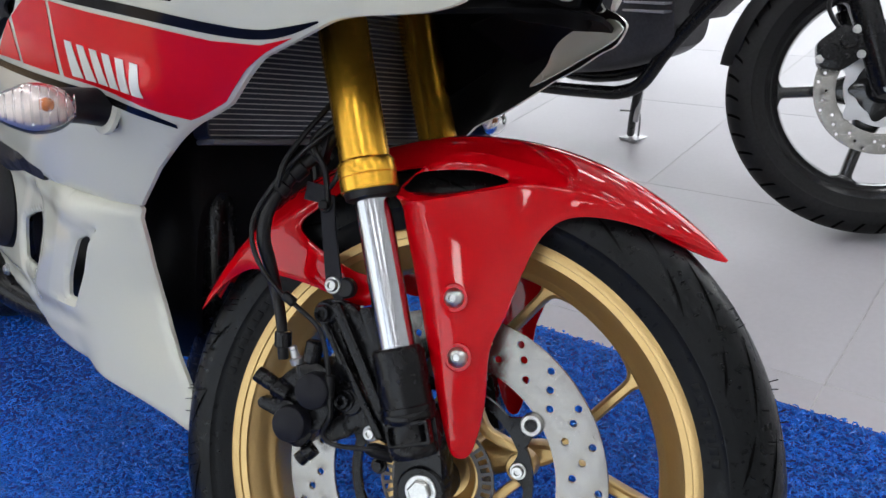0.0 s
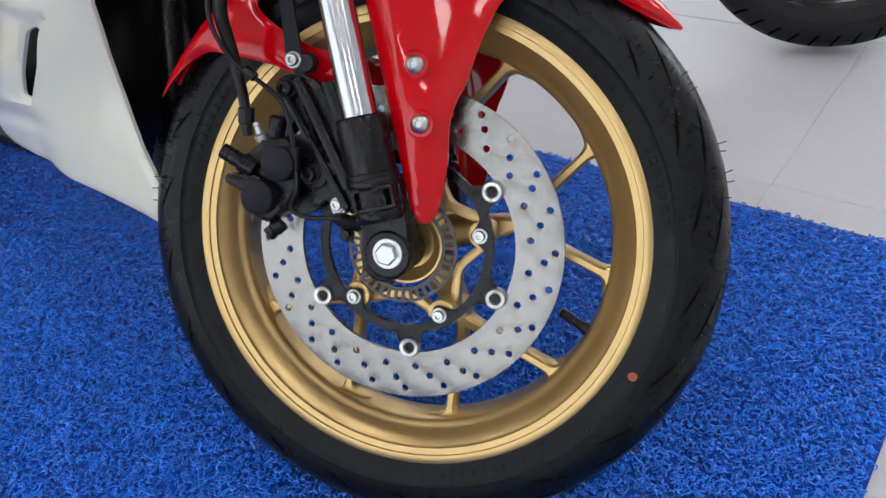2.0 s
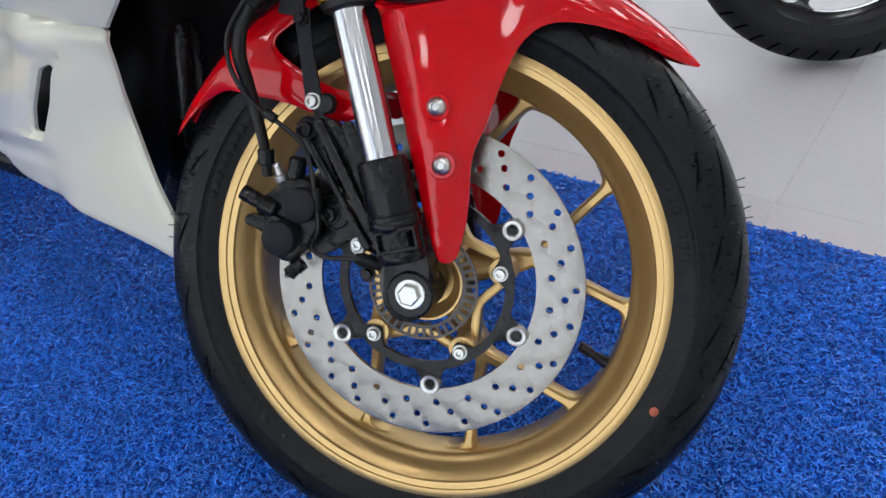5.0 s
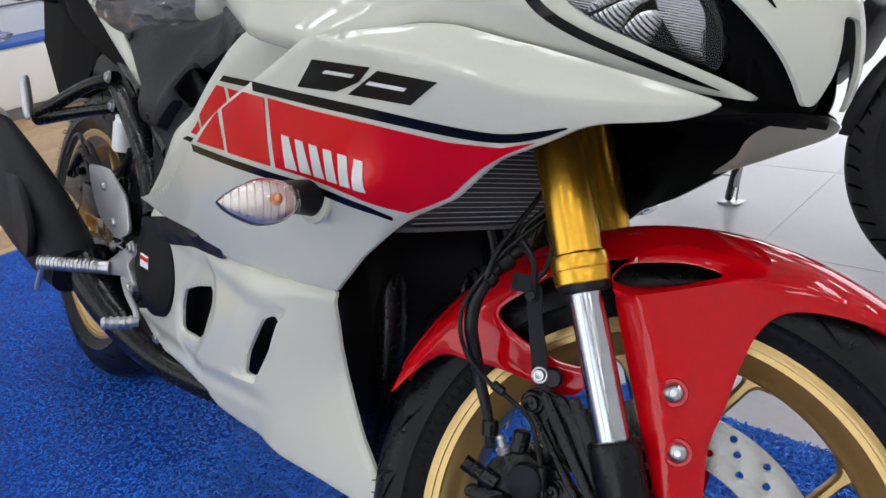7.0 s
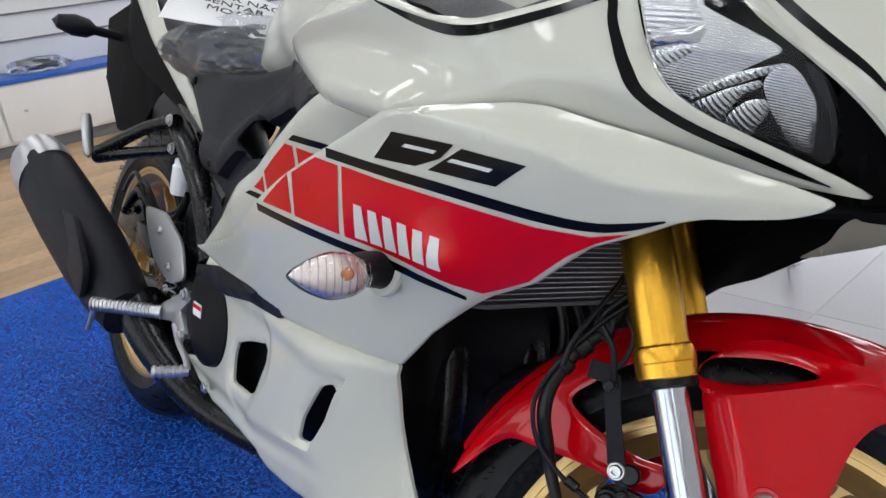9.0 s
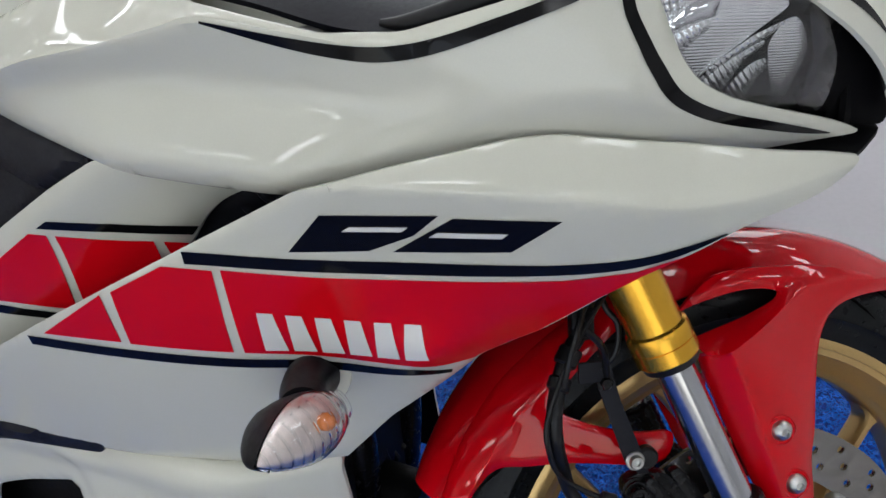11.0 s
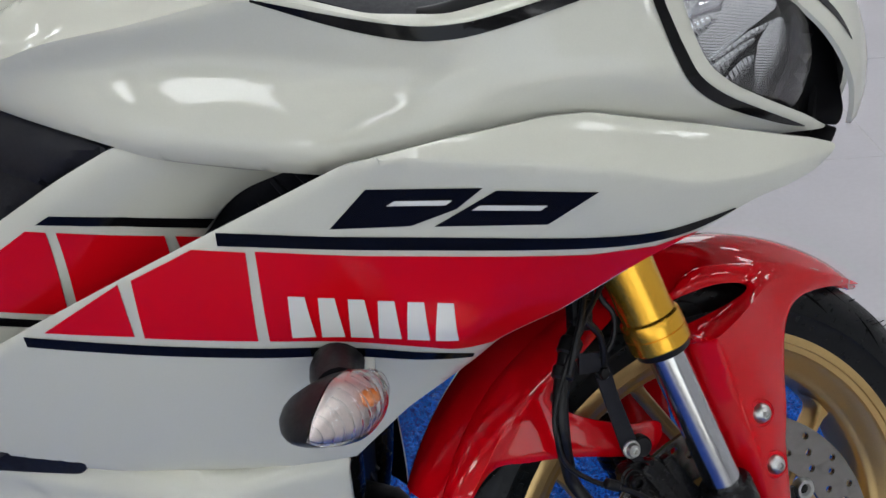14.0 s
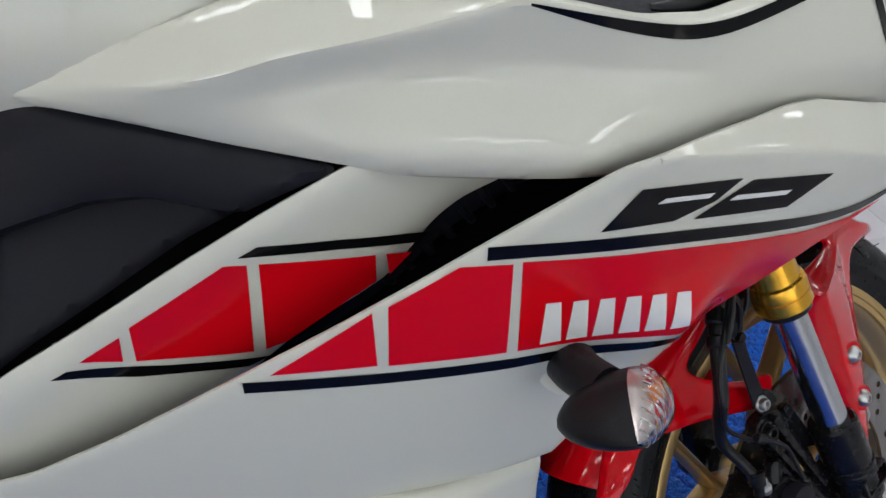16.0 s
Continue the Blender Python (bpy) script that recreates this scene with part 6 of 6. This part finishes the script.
part("rear_caliper", box((-1.30, -0.115, 0.38), (-1.20, -0.07, 0.44), 0.01), DARKMETAL, bike)
part("brake_reservoir", rod((-1.025, -0.135, 0.535), (-1.02, -0.135, 0.595), [(0.015, 0), (0.017, 0.1), (0.017, 0.8), (0.014, 0.85), (0.014, 1)], 20), PAPER, bike, "pale brake fluid reservoir")
MU0, MU1 = Vector((-1.02, -0.205, 0.330)), Vector((-1.475, -0.268, 0.527))


def muffler():
    bm = bmesh.new()
    rings = []
    m = along(MU0, MU1)
    L = (MU1 - MU0).length
    for h, a, b in ((0.0, 0.040, 0.044), (0.06, 0.047, 0.058), (0.16, 0.052, 0.067), (0.30, 0.053, 0.069), (L - 0.055, 0.050, 0.066)):
        ring = []
        for k in range(32):
            t = 2 * math.pi * k / 32
            c, s = math.cos(t), math.sin(t)
            ring.append(bm.verts.new(m @ Vector((a * math.copysign(abs(c) ** 0.8, c), b * math.copysign(abs(s) ** 0.8, s), h))))
        rings.append(ring)
    for a, b in zip(rings[:-1], rings[1:]):
        for k in range(32):
            bm.faces.new((a[k], a[(k + 1) % 32], b[(k + 1) % 32], b[k]))
    bm.faces.new(rings[0][::-1]), bm.faces.new(rings[-1])
    bmesh.ops.recalc_face_normals(bm, faces=bm.faces)
    return bm


mf = part("muffler", muffler(), SATIN, bike, "satin black muffler with a silver end cap")
m = along(MU0, MU1)
L = (MU1 - MU0).length
bm = bmesh.new()
rings = []
for h, a, b in ((L - 0.085, 0.0535, 0.0705), (L - 0.045, 0.0545, 0.0705), (L - 0.012, 0.049, 0.064), (L, 0.034, 0.045), (L - 0.006, 0.026, 0.034), (L - 0.03, 0.024, 0.03)):
    rings.append([bm.verts.new(m @ Vector((a * math.cos(2 * math.pi * k / 32), b * math.sin(2 * math.pi * k / 32), h))) for k in range(32)])
for a, b in zip(rings[:-1], rings[1:]):
    for k in range(32):
        bm.faces.new((a[k], a[(k + 1) % 32], b[(k + 1) % 32], b[k]))
bmesh.ops.recalc_face_normals(bm, faces=bm.faces)
part("end_cap", bm, CAST, mf, "silver muffler end cap")
part("heat_shield", slab(rounded([(-1.06, 0.34), (-1.28, 0.425), (-1.24, 0.47), (-1.13, 0.47), (-1.05, 0.40)], 0.02), 0.012, Matrix.Translation((0, -0.268, 0)), 0.004), SATIN, mf)
part("shield_bolt", hexbolt((-1.094, -0.262, 0.352), (0, -1, 0), 0.008, 0.006, True, True), ZINC, mf)
part("mid_pipe", tube([(-0.70, -0.06, 0.20), (-0.85, -0.12, 0.22), (-0.96, -0.165, 0.28), (-1.04, -0.186, 0.345)], [0.026, 0.03, 0.036, 0.042], 18), DARKMETAL, mf)
part("guard_plate", slab(rounded([(-0.89, 0.30), (-0.88, 0.46), (-1.02, 0.47), (-1.06, 0.36), (-0.98, 0.28)], 0.03), 0.01, Matrix.Translation((0, -0.145, 0)), 0.003), DARKMETAL, bike)
part("guard_plate_bolt", hexbolt((-1.0, -0.152, 0.375), (0, -1, 0), 0.007, 0.006, True, True), ZINC, bike)
part("pillion_peg_arm", tube([(-1.08, -0.13, 0.655), (-1.18, -0.15, 0.63), (-1.33, -0.185, 0.565)], [0.012, 0.012, 0.014], 12), DARKMETAL, bike)
part("pillion_peg_arm", tube([(-1.10, -0.115, 0.605), (-1.2, -0.145, 0.585), (-1.34, -0.185, 0.555)], [0.011, 0.011, 0.014], 12), DARKMETAL, bike)
for p in ((-1.08, -0.142, 0.655), (-1.10, -0.127, 0.605), (-1.345, -0.2, 0.56)):
    part("arm_bolt", hexbolt(p, (0, -1, 0), 0.008, 0.007, True, True), ZINC, bike)
part("pillion_peg", rod((-1.345, -0.20, 0.555), (-1.350, -0.21, 0.635), [(0.009, 0), (0.0105, 0.1), (0.010, 0.9), (0.007, 1)], 14), CAST, bike, "folded silver pillion footpeg")
part("subframe_rail", tube([(-0.80, -0.14, 0.56), (-0.95, -0.11, 0.60), (-1.1, -0.075, 0.64), (-1.35, -0.05, 0.72)], 0.016, 12), DARKMETAL, bike)
part("subframe_rail", tube([(-0.84, -0.145, 0.46), (-0.90, -0.14, 0.54), (-1.0, -0.13, 0.60), (-1.1, -0.115, 0.64)], 0.02, 12), DARKMETAL, bike)

rear_cal = part("rear_caliper_bracket", slab(rounded([(-1.46, 0.40), (-1.36, 0.49), (-1.30, 0.47), (-1.27, 0.42), (-1.34, 0.38)], 0.015), 0.03, Matrix.Translation((0, -0.088, 0)), 0.004), DARKMETAL, bike, "black rear caliper bracket")
for x, z in ((-1.40, 0.44), (-1.33, 0.455), (-1.31, 0.42)):
    part("pin", hexbolt((x, -0.104, z), (0, -1, 0), 0.007, 0.009, True, True), DARKMETAL, rear_cal)
for k, (dx, dz, r) in enumerate(((0, 0, 0.006), (0.03, 0.02, 0.005), (-0.02, 0.03, 0.0045))):
    part("rear_brake_hose", tube([(-1.40 + dx, -0.105, 0.45 + dz), (-1.30 + dx, -0.115, 0.50 + dz), (-1.18 + dx, -0.12, 0.475), (-1.06, -0.125, 0.47 + dz), (-1.0, -0.13, 0.54)], r, 8), HOSE, bike)
part("master_cylinder", rod((-0.975, -0.155, 0.405), (-0.955, -0.155, 0.50), [(0.010, 0), (0.013, 0.1), (0.013, 0.55), (0.009, 0.6), (0.009, 0.9), (0.006, 1)], 16), DARKMETAL, bike, "black rear brake master cylinder")
part("linkage_spring", tube([(-0.945 + 0.008 * math.cos(1.3 * k), -0.165 + 0.008 * math.sin(1.3 * k), 0.38 + 0.003 * k) for k in range(28)], 0.0016, 6, None, 3), CAST, bike)

# ---- tail ----
TB = rounded([(-1.65, 0.945), (-1.507, 0.873), (-1.261, 0.748), (-1.109, 0.670), (-1.043, 0.640), (-1.058, 0.669), (-1.172, 0.742), (-1.276, 0.806), (-1.379, 0.871), (-1.48, 0.935), (-1.60, 0.975)], 0.010)
for s in (-1, 1):
    part("tail_cowl", shell(TB, lambda x, z: -0.102 + 0.14 * np.abs(z - 0.5 * (-x) - 0.125) - 0.10 * np.clip(-1.35 - x, 0, 1) * -1, [], 0.004, 0.012, 0.004, 0.010, side=s), [WHITE, PLASTIC], bike, "white tail cowl blade")
part("tail_underside", body_loft([(-1.12, 0.08, 0.62, 0.80, 0.6), (-1.35, 0.085, 0.68, 0.86, 0.6), (-1.58, 0.07, 0.74, 0.91, 0.6), (-1.70, 0.04, 0.82, 0.93, 0.6)]), INNER, bike, "black tail underside")
part("plate_bracket", slab(rounded([(-1.37, 0.71), (-1.42, 0.85), (-1.60, 0.89), (-1.82, 0.845), (-1.80, 0.70), (-1.68, 0.585), (-1.52, 0.59), (-1.45, 0.65)], 0.012), 0.11, None, 0.008), INNER, bike, "black plate bracket")
for s in (-1, 1):
    part("rear_indicator", rod((-1.70, s * 0.05, 0.80), (-1.73, s * 0.20, 0.815), [(0.010, 0), (0.011, 0.4), (0.022, 0.5), (0.025, 0.7), (0.016, 0.92), (0.0, 1)], 18), PLASTIC, bike, "black rear indicator")
part("inner_mudguard", tube([(-1.05, 0, 0.56), (-1.15, 0, 0.64), (-1.32, 0, 0.67), (-1.5, 0, 0.66)], [0.05, 0.06, 0.06, 0.05], 16), PLASTIC, bike)
part("shock_absorber", rod((-0.95, 0, 0.40), (-0.98, 0, 0.62), [(0.02, 0), (0.035, 0.1), (0.035, 0.9), (0.02, 1)], 18), DARKMETAL, bike)
part("side_stand", tube([(-0.62, 0.13, 0.25), (-0.66, 0.20, 0.16), (-0.70, 0.285, 0.105)], [0.014, 0.013, 0.012], 12), DARKMETAL, bike)

# wrapped seat with its notice
bm = bmesh.new()
bmesh.ops.create_icosphere(bm, subdivisions=5, radius=1)
for v in bm.verts:
    d = v.co.copy()
    k = 1 + 0.10 * noise.noise(d * 3.1) + 0.05 * noise.noise(d * 9) + 0.02 * noise.noise(d * 23)
    v.co = Vector((-1.06 + 0.27 * d.x * k, 0.150 * d.y * k, 0.782 + 0.072 * d.z * k))
wrap = tagged(part("plastic_wrap", moved(bm, BIKE), FILM), "crumpled clear plastic wrap over the seat", "plastic wrap")
SHEET = BIKE @ Matrix.Translation((-1.020, -0.075, 0.852)) @ pose(0, 0, 0, 27, 6, 64)
sheet = thing("paper_notice", SHEET, "white paper notice on the wrapped seat", "paper sign")
bm = bmesh.new()
bmesh.ops.create_grid(bm, x_segments=14, y_segments=10, size=1)
for v in bm.verts:
    v.co = Vector((v.co.x * 0.105, v.co.y * 0.075, 0.004 * math.sin(v.co.x * 3.0) - 0.012 * v.co.x ** 2))
bmesh.ops.solidify(bm, geom=list(bm.faces), thickness=0.0004)
part("sheet", bm, PAPER, sheet)
for k, words in enumerate(("FAVOR NÃO", "SENTAR", "MOTO")):
    cu = bpy.data.curves.new("words", "FONT")
    cu.body, cu.size, cu.align_x, cu.extrude = words, 0.028, "CENTER", 0.0003
    tmp = new("words", cu)
    me = bpy.data.meshes.new_from_object(tmp.evaluated_get(bpy.context.evaluated_depsgraph_get()))
    bpy.data.objects.remove(tmp)
    me.materials.clear()
    me.materials.append(INK)
    w = new("printed_words", me)
    w.parent = sheet
    w.matrix_local = Matrix.Translation((0.0, 0.030 - 0.030 * k, 0.0035))

# ---- the second motorcycle, black, parked alongside ----
BLACKRIM = material("gloss_black_rim", (0.012, 0.012, 0.013), 0.25, coat=0.5, grain=0.1)
RUBBER2 = material("tyre_rubber_dusty", (0.014, 0.014, 0.015), 0.55, spec=0.25, grain=0.25, grain_scale=200, stain=0.25, stain_scale=12, bump=0.2, bump_scale=600)
ENGINE_GREY = material("grey_engine_casting", (0.055, 0.055, 0.06), 0.45, metal=0.5, grain=0.2, grain_scale=150, stain=0.2, stain_scale=15, bump=0.3, bump_scale=400)
SIDE = Matrix.Translation((-0.128, 1.262, 0.0)) @ pose(0, 0, 0, -8, 0, 0) @ Matrix.Diagonal((0.962, 0.962, 0.962, 1))
bike2 = thing("motorcycle", SIDE, "black street motorcycle on its side stand", "motorcycle")
w2 = part("front_wheel", lathe([(0.0, -0.05), (0.022, -0.05), (0.03, -0.03), (0.026, 0), (0.03, 0.03), (0.022, 0.05), (0.0, 0.05)], 28), BLACKRIM, bike2, "black five-spoke front wheel")
w2.matrix_local = Matrix.Translation((0, 0, 0.291))
prof = tyre_profile(0.291, 0.105, 0.2205)
part("tyre", lathe(prof + [(r - 0.006, y * 0.9) for r, y in prof[1:-1]][::-1], 120, closed=True), RUBBER2, w2, "black road tyre")
part("rim", lathe([(0.226, -0.042), (0.226, -0.038), (0.205, -0.02), (0.2, 0), (0.205, 0.02), (0.226, 0.038), (0.226, 0.042), (0.221, 0.043), (0.2185, 0.040), (0.206, 0.033), (0.192, 0.018), (0.188, 0.0), (0.192, -0.018), (0.206, -0.033), (0.2185, -0.040), (0.221, -0.043)], 120, closed=True), BLACKRIM, w2, "gloss black rim", angle=28)
for k in range(5):
    a = radians(188 + 72 * k)
    c = Vector((math.cos(a), 0, math.sin(a)))
    part("spoke", spoke(c * 0.025, c * 0.10, c * 0.19, 2.2), BLACKRIM, w2)
hs = [ring2d(0.088, 64)]
for k in range(40):
    a = 2 * math.pi * k / 40
    hs.append(circle2d((0.112 + 0.008 * (k % 3 - 1)) * math.cos(a), (0.112 + 0.008 * (k % 3 - 1)) * math.sin(a), 0.0032, 8))
part("brake_disc", slab(ring2d(0.128, 90), 0.004, Matrix.Translation((0, -0.06, 0)), 0.0004, hs), STEEL, w2, "drilled steel brake disc")
part("disc_carrier", slab(lobed(0.075, 0.016, 16, [10, 82, 154, 226, 298]), 0.005, Matrix.Translation((0, -0.0655, 0)), 0.0006, [lobed(0.055, 0.012, 20, [46, 118, 190, 262, 334])]), CAST, w2, "silver disc carrier")
# Tread cuts as raised strips in the dark colour of their shade.
bm = bmesh.new()
for k in range(44):
    a0 = 2 * math.pi * k / 44
    r1 = 0.2545
    rows = []
    for i in range(6):
        b = (0.25 + 0.55 * i / 5) * math.pi / 2
        r = r1 + (0.291 - r1) * math.cos(b) + 0.0006
        y = -(math.sin(b) ** 0.85) * 0.0525 - 0.0004
        a = a0 + 0.05 * (i / 5) ** 2
        rows.append([bm.verts.new((r * math.cos(a + s), y, r * math.sin(a + s))) for s in (-0.011, 0.011)])
    for p, q in zip(rows[:-1], rows[1:]):
        bm.faces.new((p[0], p[1], q[1], q[0]))
part("tread", bm, GROOVE, w2)["kind"] = "stuff"
for s in (-1, 1):
    f2 = part("fork_leg", rod((0.0, s * 0.092, 0.28), (-0.15, s * 0.092, 0.62), [(0.02, 0), (0.026, 0.05), (0.026, 0.45), (0.024, 0.5), (0.0185, 0.51), (0.0185, 1)], 24), DARKMETAL, bike2, "black fork leg")
    part("axle_nut", hexbolt((0, s * 0.112, 0.291), (0, s, 0), 0.010, 0.008, True), ZINC, f2)
cal2 = part("brake_caliper", slab(rounded([(-0.14, 0.36), (-0.10, 0.40), (-0.05, 0.385), (-0.045, 0.35), (-0.09, 0.31), (-0.13, 0.315)], 0.012), 0.05, Matrix.Translation((0, -0.085, 0)), 0.005), DARKMETAL, bike2, "black brake caliper")
for x, z in ((-0.115, 0.345), (-0.085, 0.368)):
    part("piston_boss", cyl((x, -0.108, z), (x, -0.118, z), 0.016, 24, None, 0.002), DARKMETAL, cal2)
for x, z in ((-0.075, 0.39), (-0.06, 0.345), (-0.13, 0.33)):
    part("caliper_bolt", hexbolt((x, -0.108, z), (0, -1, 0), 0.006, 0.008, True), ZINC, cal2)
part("brake_line", tube([(-0.10, -0.10, 0.385), (-0.13, -0.10, 0.43), (-0.12, -0.10, 0.50), (-0.16, -0.09, 0.62)], 0.0045, 8), HOSE, cal2)
bm = bmesh.new()
rings = []
for i in range(33):
    a = radians(176 - 120 * i / 32)
    w = 0.058 if i > 5 else 0.03 + 0.0056 * i
    rings.append([bm.verts.new(((0.31 - 0.03 * abs(t) ** 2.2) * math.cos(a), t * w, 0.291 + (0.31 - 0.03 * abs(t) ** 2.2) * math.sin(a))) for t in np.linspace(-1, 1, 13)])
for a, b in zip(rings[:-1], rings[1:]):
    for k in range(12):
        bm.faces.new((a[k], a[k + 1], b[k + 1], b[k]))
bmesh.ops.recalc_face_normals(bm, faces=bm.faces)
bmesh.ops.solidify(bm, geom=list(bm.faces), thickness=0.002)
part("front_fender", bm, PLASTIC, bike2, "black plastic front fender")
part("engine", body_loft([(-0.42, 0.08, 0.34, 0.60, 0.5), (-0.47, 0.10, 0.31, 0.64, 0.45), (-0.60, 0.12, 0.27, 0.60, 0.45), (-0.80, 0.12, 0.25, 0.52, 0.45), (-0.88, 0.09, 0.28, 0.48, 0.45)]), ENGINE_GREY, bike2, "grey finned engine")
for k in range(9):
    part("fin", box((-0.56, -0.112, 0.42 + k * 0.018), (-0.425, 0.112, 0.425 + k * 0.018), 0.001), CAST, bike2)
part("engine_cover", lathe([(0.085, 0), (0.083, 0.012), (0.06, 0.03), (0.03, 0.034), (0.0, 0.034)], 36, "Z", None, along((-0.68, -0.115, 0.36), (-0.68, -0.16, 0.36))), SOOT, bike2)
part("exhaust_pipe", tube([(-0.33, -0.055, 0.46), (-0.44, -0.055, 0.34), (-0.50, -0.06, 0.255), (-0.56, -0.06, 0.225), (-0.62, -0.06, 0.218), (-0.78, -0.06, 0.21), (-1.0, -0.10, 0.22)], 0.0165, 18), DARKMETAL, bike2, "black exhaust pipe")
part("cowl", slab(rounded([(-0.37, 0.40), (-0.40, 0.42), (-0.34, 0.52), (-0.28, 0.60), (-0.25, 0.58), (-0.30, 0.47)], 0.012), 0.13, None, 0.01), PLASTIC, bike2, "black lower cowl")
part("side_stand", tube([(-0.60, 0.10, 0.27), (-0.66, 0.16, 0.14), (-0.715, 0.232, 0.045)], [0.012, 0.0115, 0.011], 12), DARKMETAL, bike2, "black side stand")
part("stand_foot", box((-0.735, 0.205, 0.031), (-0.675, 0.285, 0.037), 0.002), CAST, bike2)
part("stand_hook", tube([(-0.70, 0.25, 0.036), (-0.70, 0.25, 0.10), (-0.73, 0.25, 0.105), (-0.76, 0.24, 0.105)], 0.003, 8), CAST, bike2)
part("stand_spring", tube([(-0.62, 0.13, 0.24), (-0.66, 0.17, 0.10)], 0.008, 10), CAST, bike2)
part("footpeg", rod((-0.72, -0.11, 0.30), (-0.74, -0.22, 0.30), [(0.012, 0), (0.012, 1)], 12), HOSE, bike2)
part("tank", body_loft([(-0.22, 0.05, 0.80, 0.95, 0.7), (-0.32, 0.13, 0.74, 1.03, 0.7), (-0.5, 0.14, 0.72, 1.04, 0.7), (-0.72, 0.10, 0.72, 0.90, 0.7)]), BLACKRIM, bike2, "gloss black fuel tank")
part("seat", body_loft([(-0.70, 0.09, 0.74, 0.84, 0.6), (-0.95, 0.13, 0.74, 0.82, 0.6), (-1.35, 0.10, 0.80, 0.89, 0.6)]), SATIN, bike2, "black seat")
part("frame_tube", tube([(-0.2, 0, 0.82), (-0.42, 0, 0.62), (-0.5, 0, 0.3), (-0.85, 0, 0.27), (-0.92, 0, 0.6), (-0.6, 0, 0.74)], 0.018, 12), DARKMETAL, bike2)
r2 = part("rear_wheel", lathe([(0.0, -0.06), (0.03, -0.06), (0.03, 0.06), (0.0, 0.06)], 24), BLACKRIM, bike2)
r2.matrix_local = Matrix.Translation((-1.33, 0, 0.30))
prof = tyre_profile(0.30, 0.13, 0.2205)
part("tyre", lathe(prof + [(r - 0.006, y * 0.9) for r, y in prof[1:-1]][::-1], 80, closed=True), RUBBER2, r2)
part("rim", lathe([(0.226, -0.05), (0.2, -0.02), (0.2, 0.02), (0.226, 0.05), (0.218, 0.05), (0.19, 0.015), (0.19, -0.015), (0.218, -0.05)], 80, closed=True), BLACKRIM, r2)
for k in range(5):
    a = radians(20 + 72 * k)
    c = Vector((math.cos(a), 0, math.sin(a)))
    part("spoke", spoke(c * 0.025, c * 0.10, c * 0.19), BLACKRIM, r2)
part("swingarm", tube([(-0.9, -0.09, 0.34), (-1.33, -0.09, 0.30)], 0.02, 10), DARKMETAL, bike2)
part("fork_clamp", box((-0.19, -0.11, 0.70), (-0.13, 0.11, 0.74), 0.008), DARKMETAL, bike2)
part("headlamp", lathe([(0.0, -0.08), (0.06, -0.07), (0.085, 0), (0.085, 0.02), (0.0, 0.035)], 32, "X", None, Matrix.Translation((-0.08, 0, 0.80))), BLACKRIM, bike2)
# its steering rests turned to the stand side
MS2 = Matrix.Translation((0.09, 0, 0)) @ Matrix.Rotation(radians(30.0), 4, Vector((-math.sin(radians(26)), 0, math.cos(radians(26))))) @ Matrix.Translation((-0.09, 0, 0))
for ob in list(bike2.children):
    if ob.name.split(".")[0] in ("front_wheel", "fork_leg", "brake_caliper", "front_fender", "fork_clamp", "headlamp"):
        ob.matrix_basis = MS2 @ ob.matrix_basis

# ---- floor pieces: tiles and oak boards ----
TS = 0.577
tile_mesh = None
for i in range(-5, 9):
    for j in range(-10, 13):
        x0, y0 = 0.130 + i * TS, 0.735 + j * TS
        if x0 + TS > 4.49 or y0 + TS > 7.49 or y0 < -4.49 or x0 < -2.56:
            continue
        if tile_mesh is None:
            t_ = part("tile", box((0.0011, 0.0011, -0.011), (TS - 0.0011, TS - 0.0011, 0.0), 0.001, None, None, 1), TILE, sub)
            tile_mesh = t_.data
        else:
            t_ = new("tile", tile_mesh)
            t_.parent = sub
        t_.matrix_local = ROOM @ Matrix.Translation((x0, y0, 0))
plank = None
rng = random.Random(2)
for i in range(29):
    shift = rng.uniform(-1.2, 0)
    for j in range(7):
        x0, y0 = -5.15 + i * 0.108, -4.4 + shift + j * 1.3
        if x0 + 0.107 > -2.18:
            continue
        if plank is None:
            p_ = part("plank", box((0.0005, 0.0005, 0.0), (0.1075, 1.2995, 0.004), 0.0006, None, None, 1), WOOD, boards)
            plank = p_.data
        else:
            p_ = new("plank", plank)
            p_.parent = boards
        p_.matrix_local = ROOM @ Matrix.Translation((x0, y0, 0))
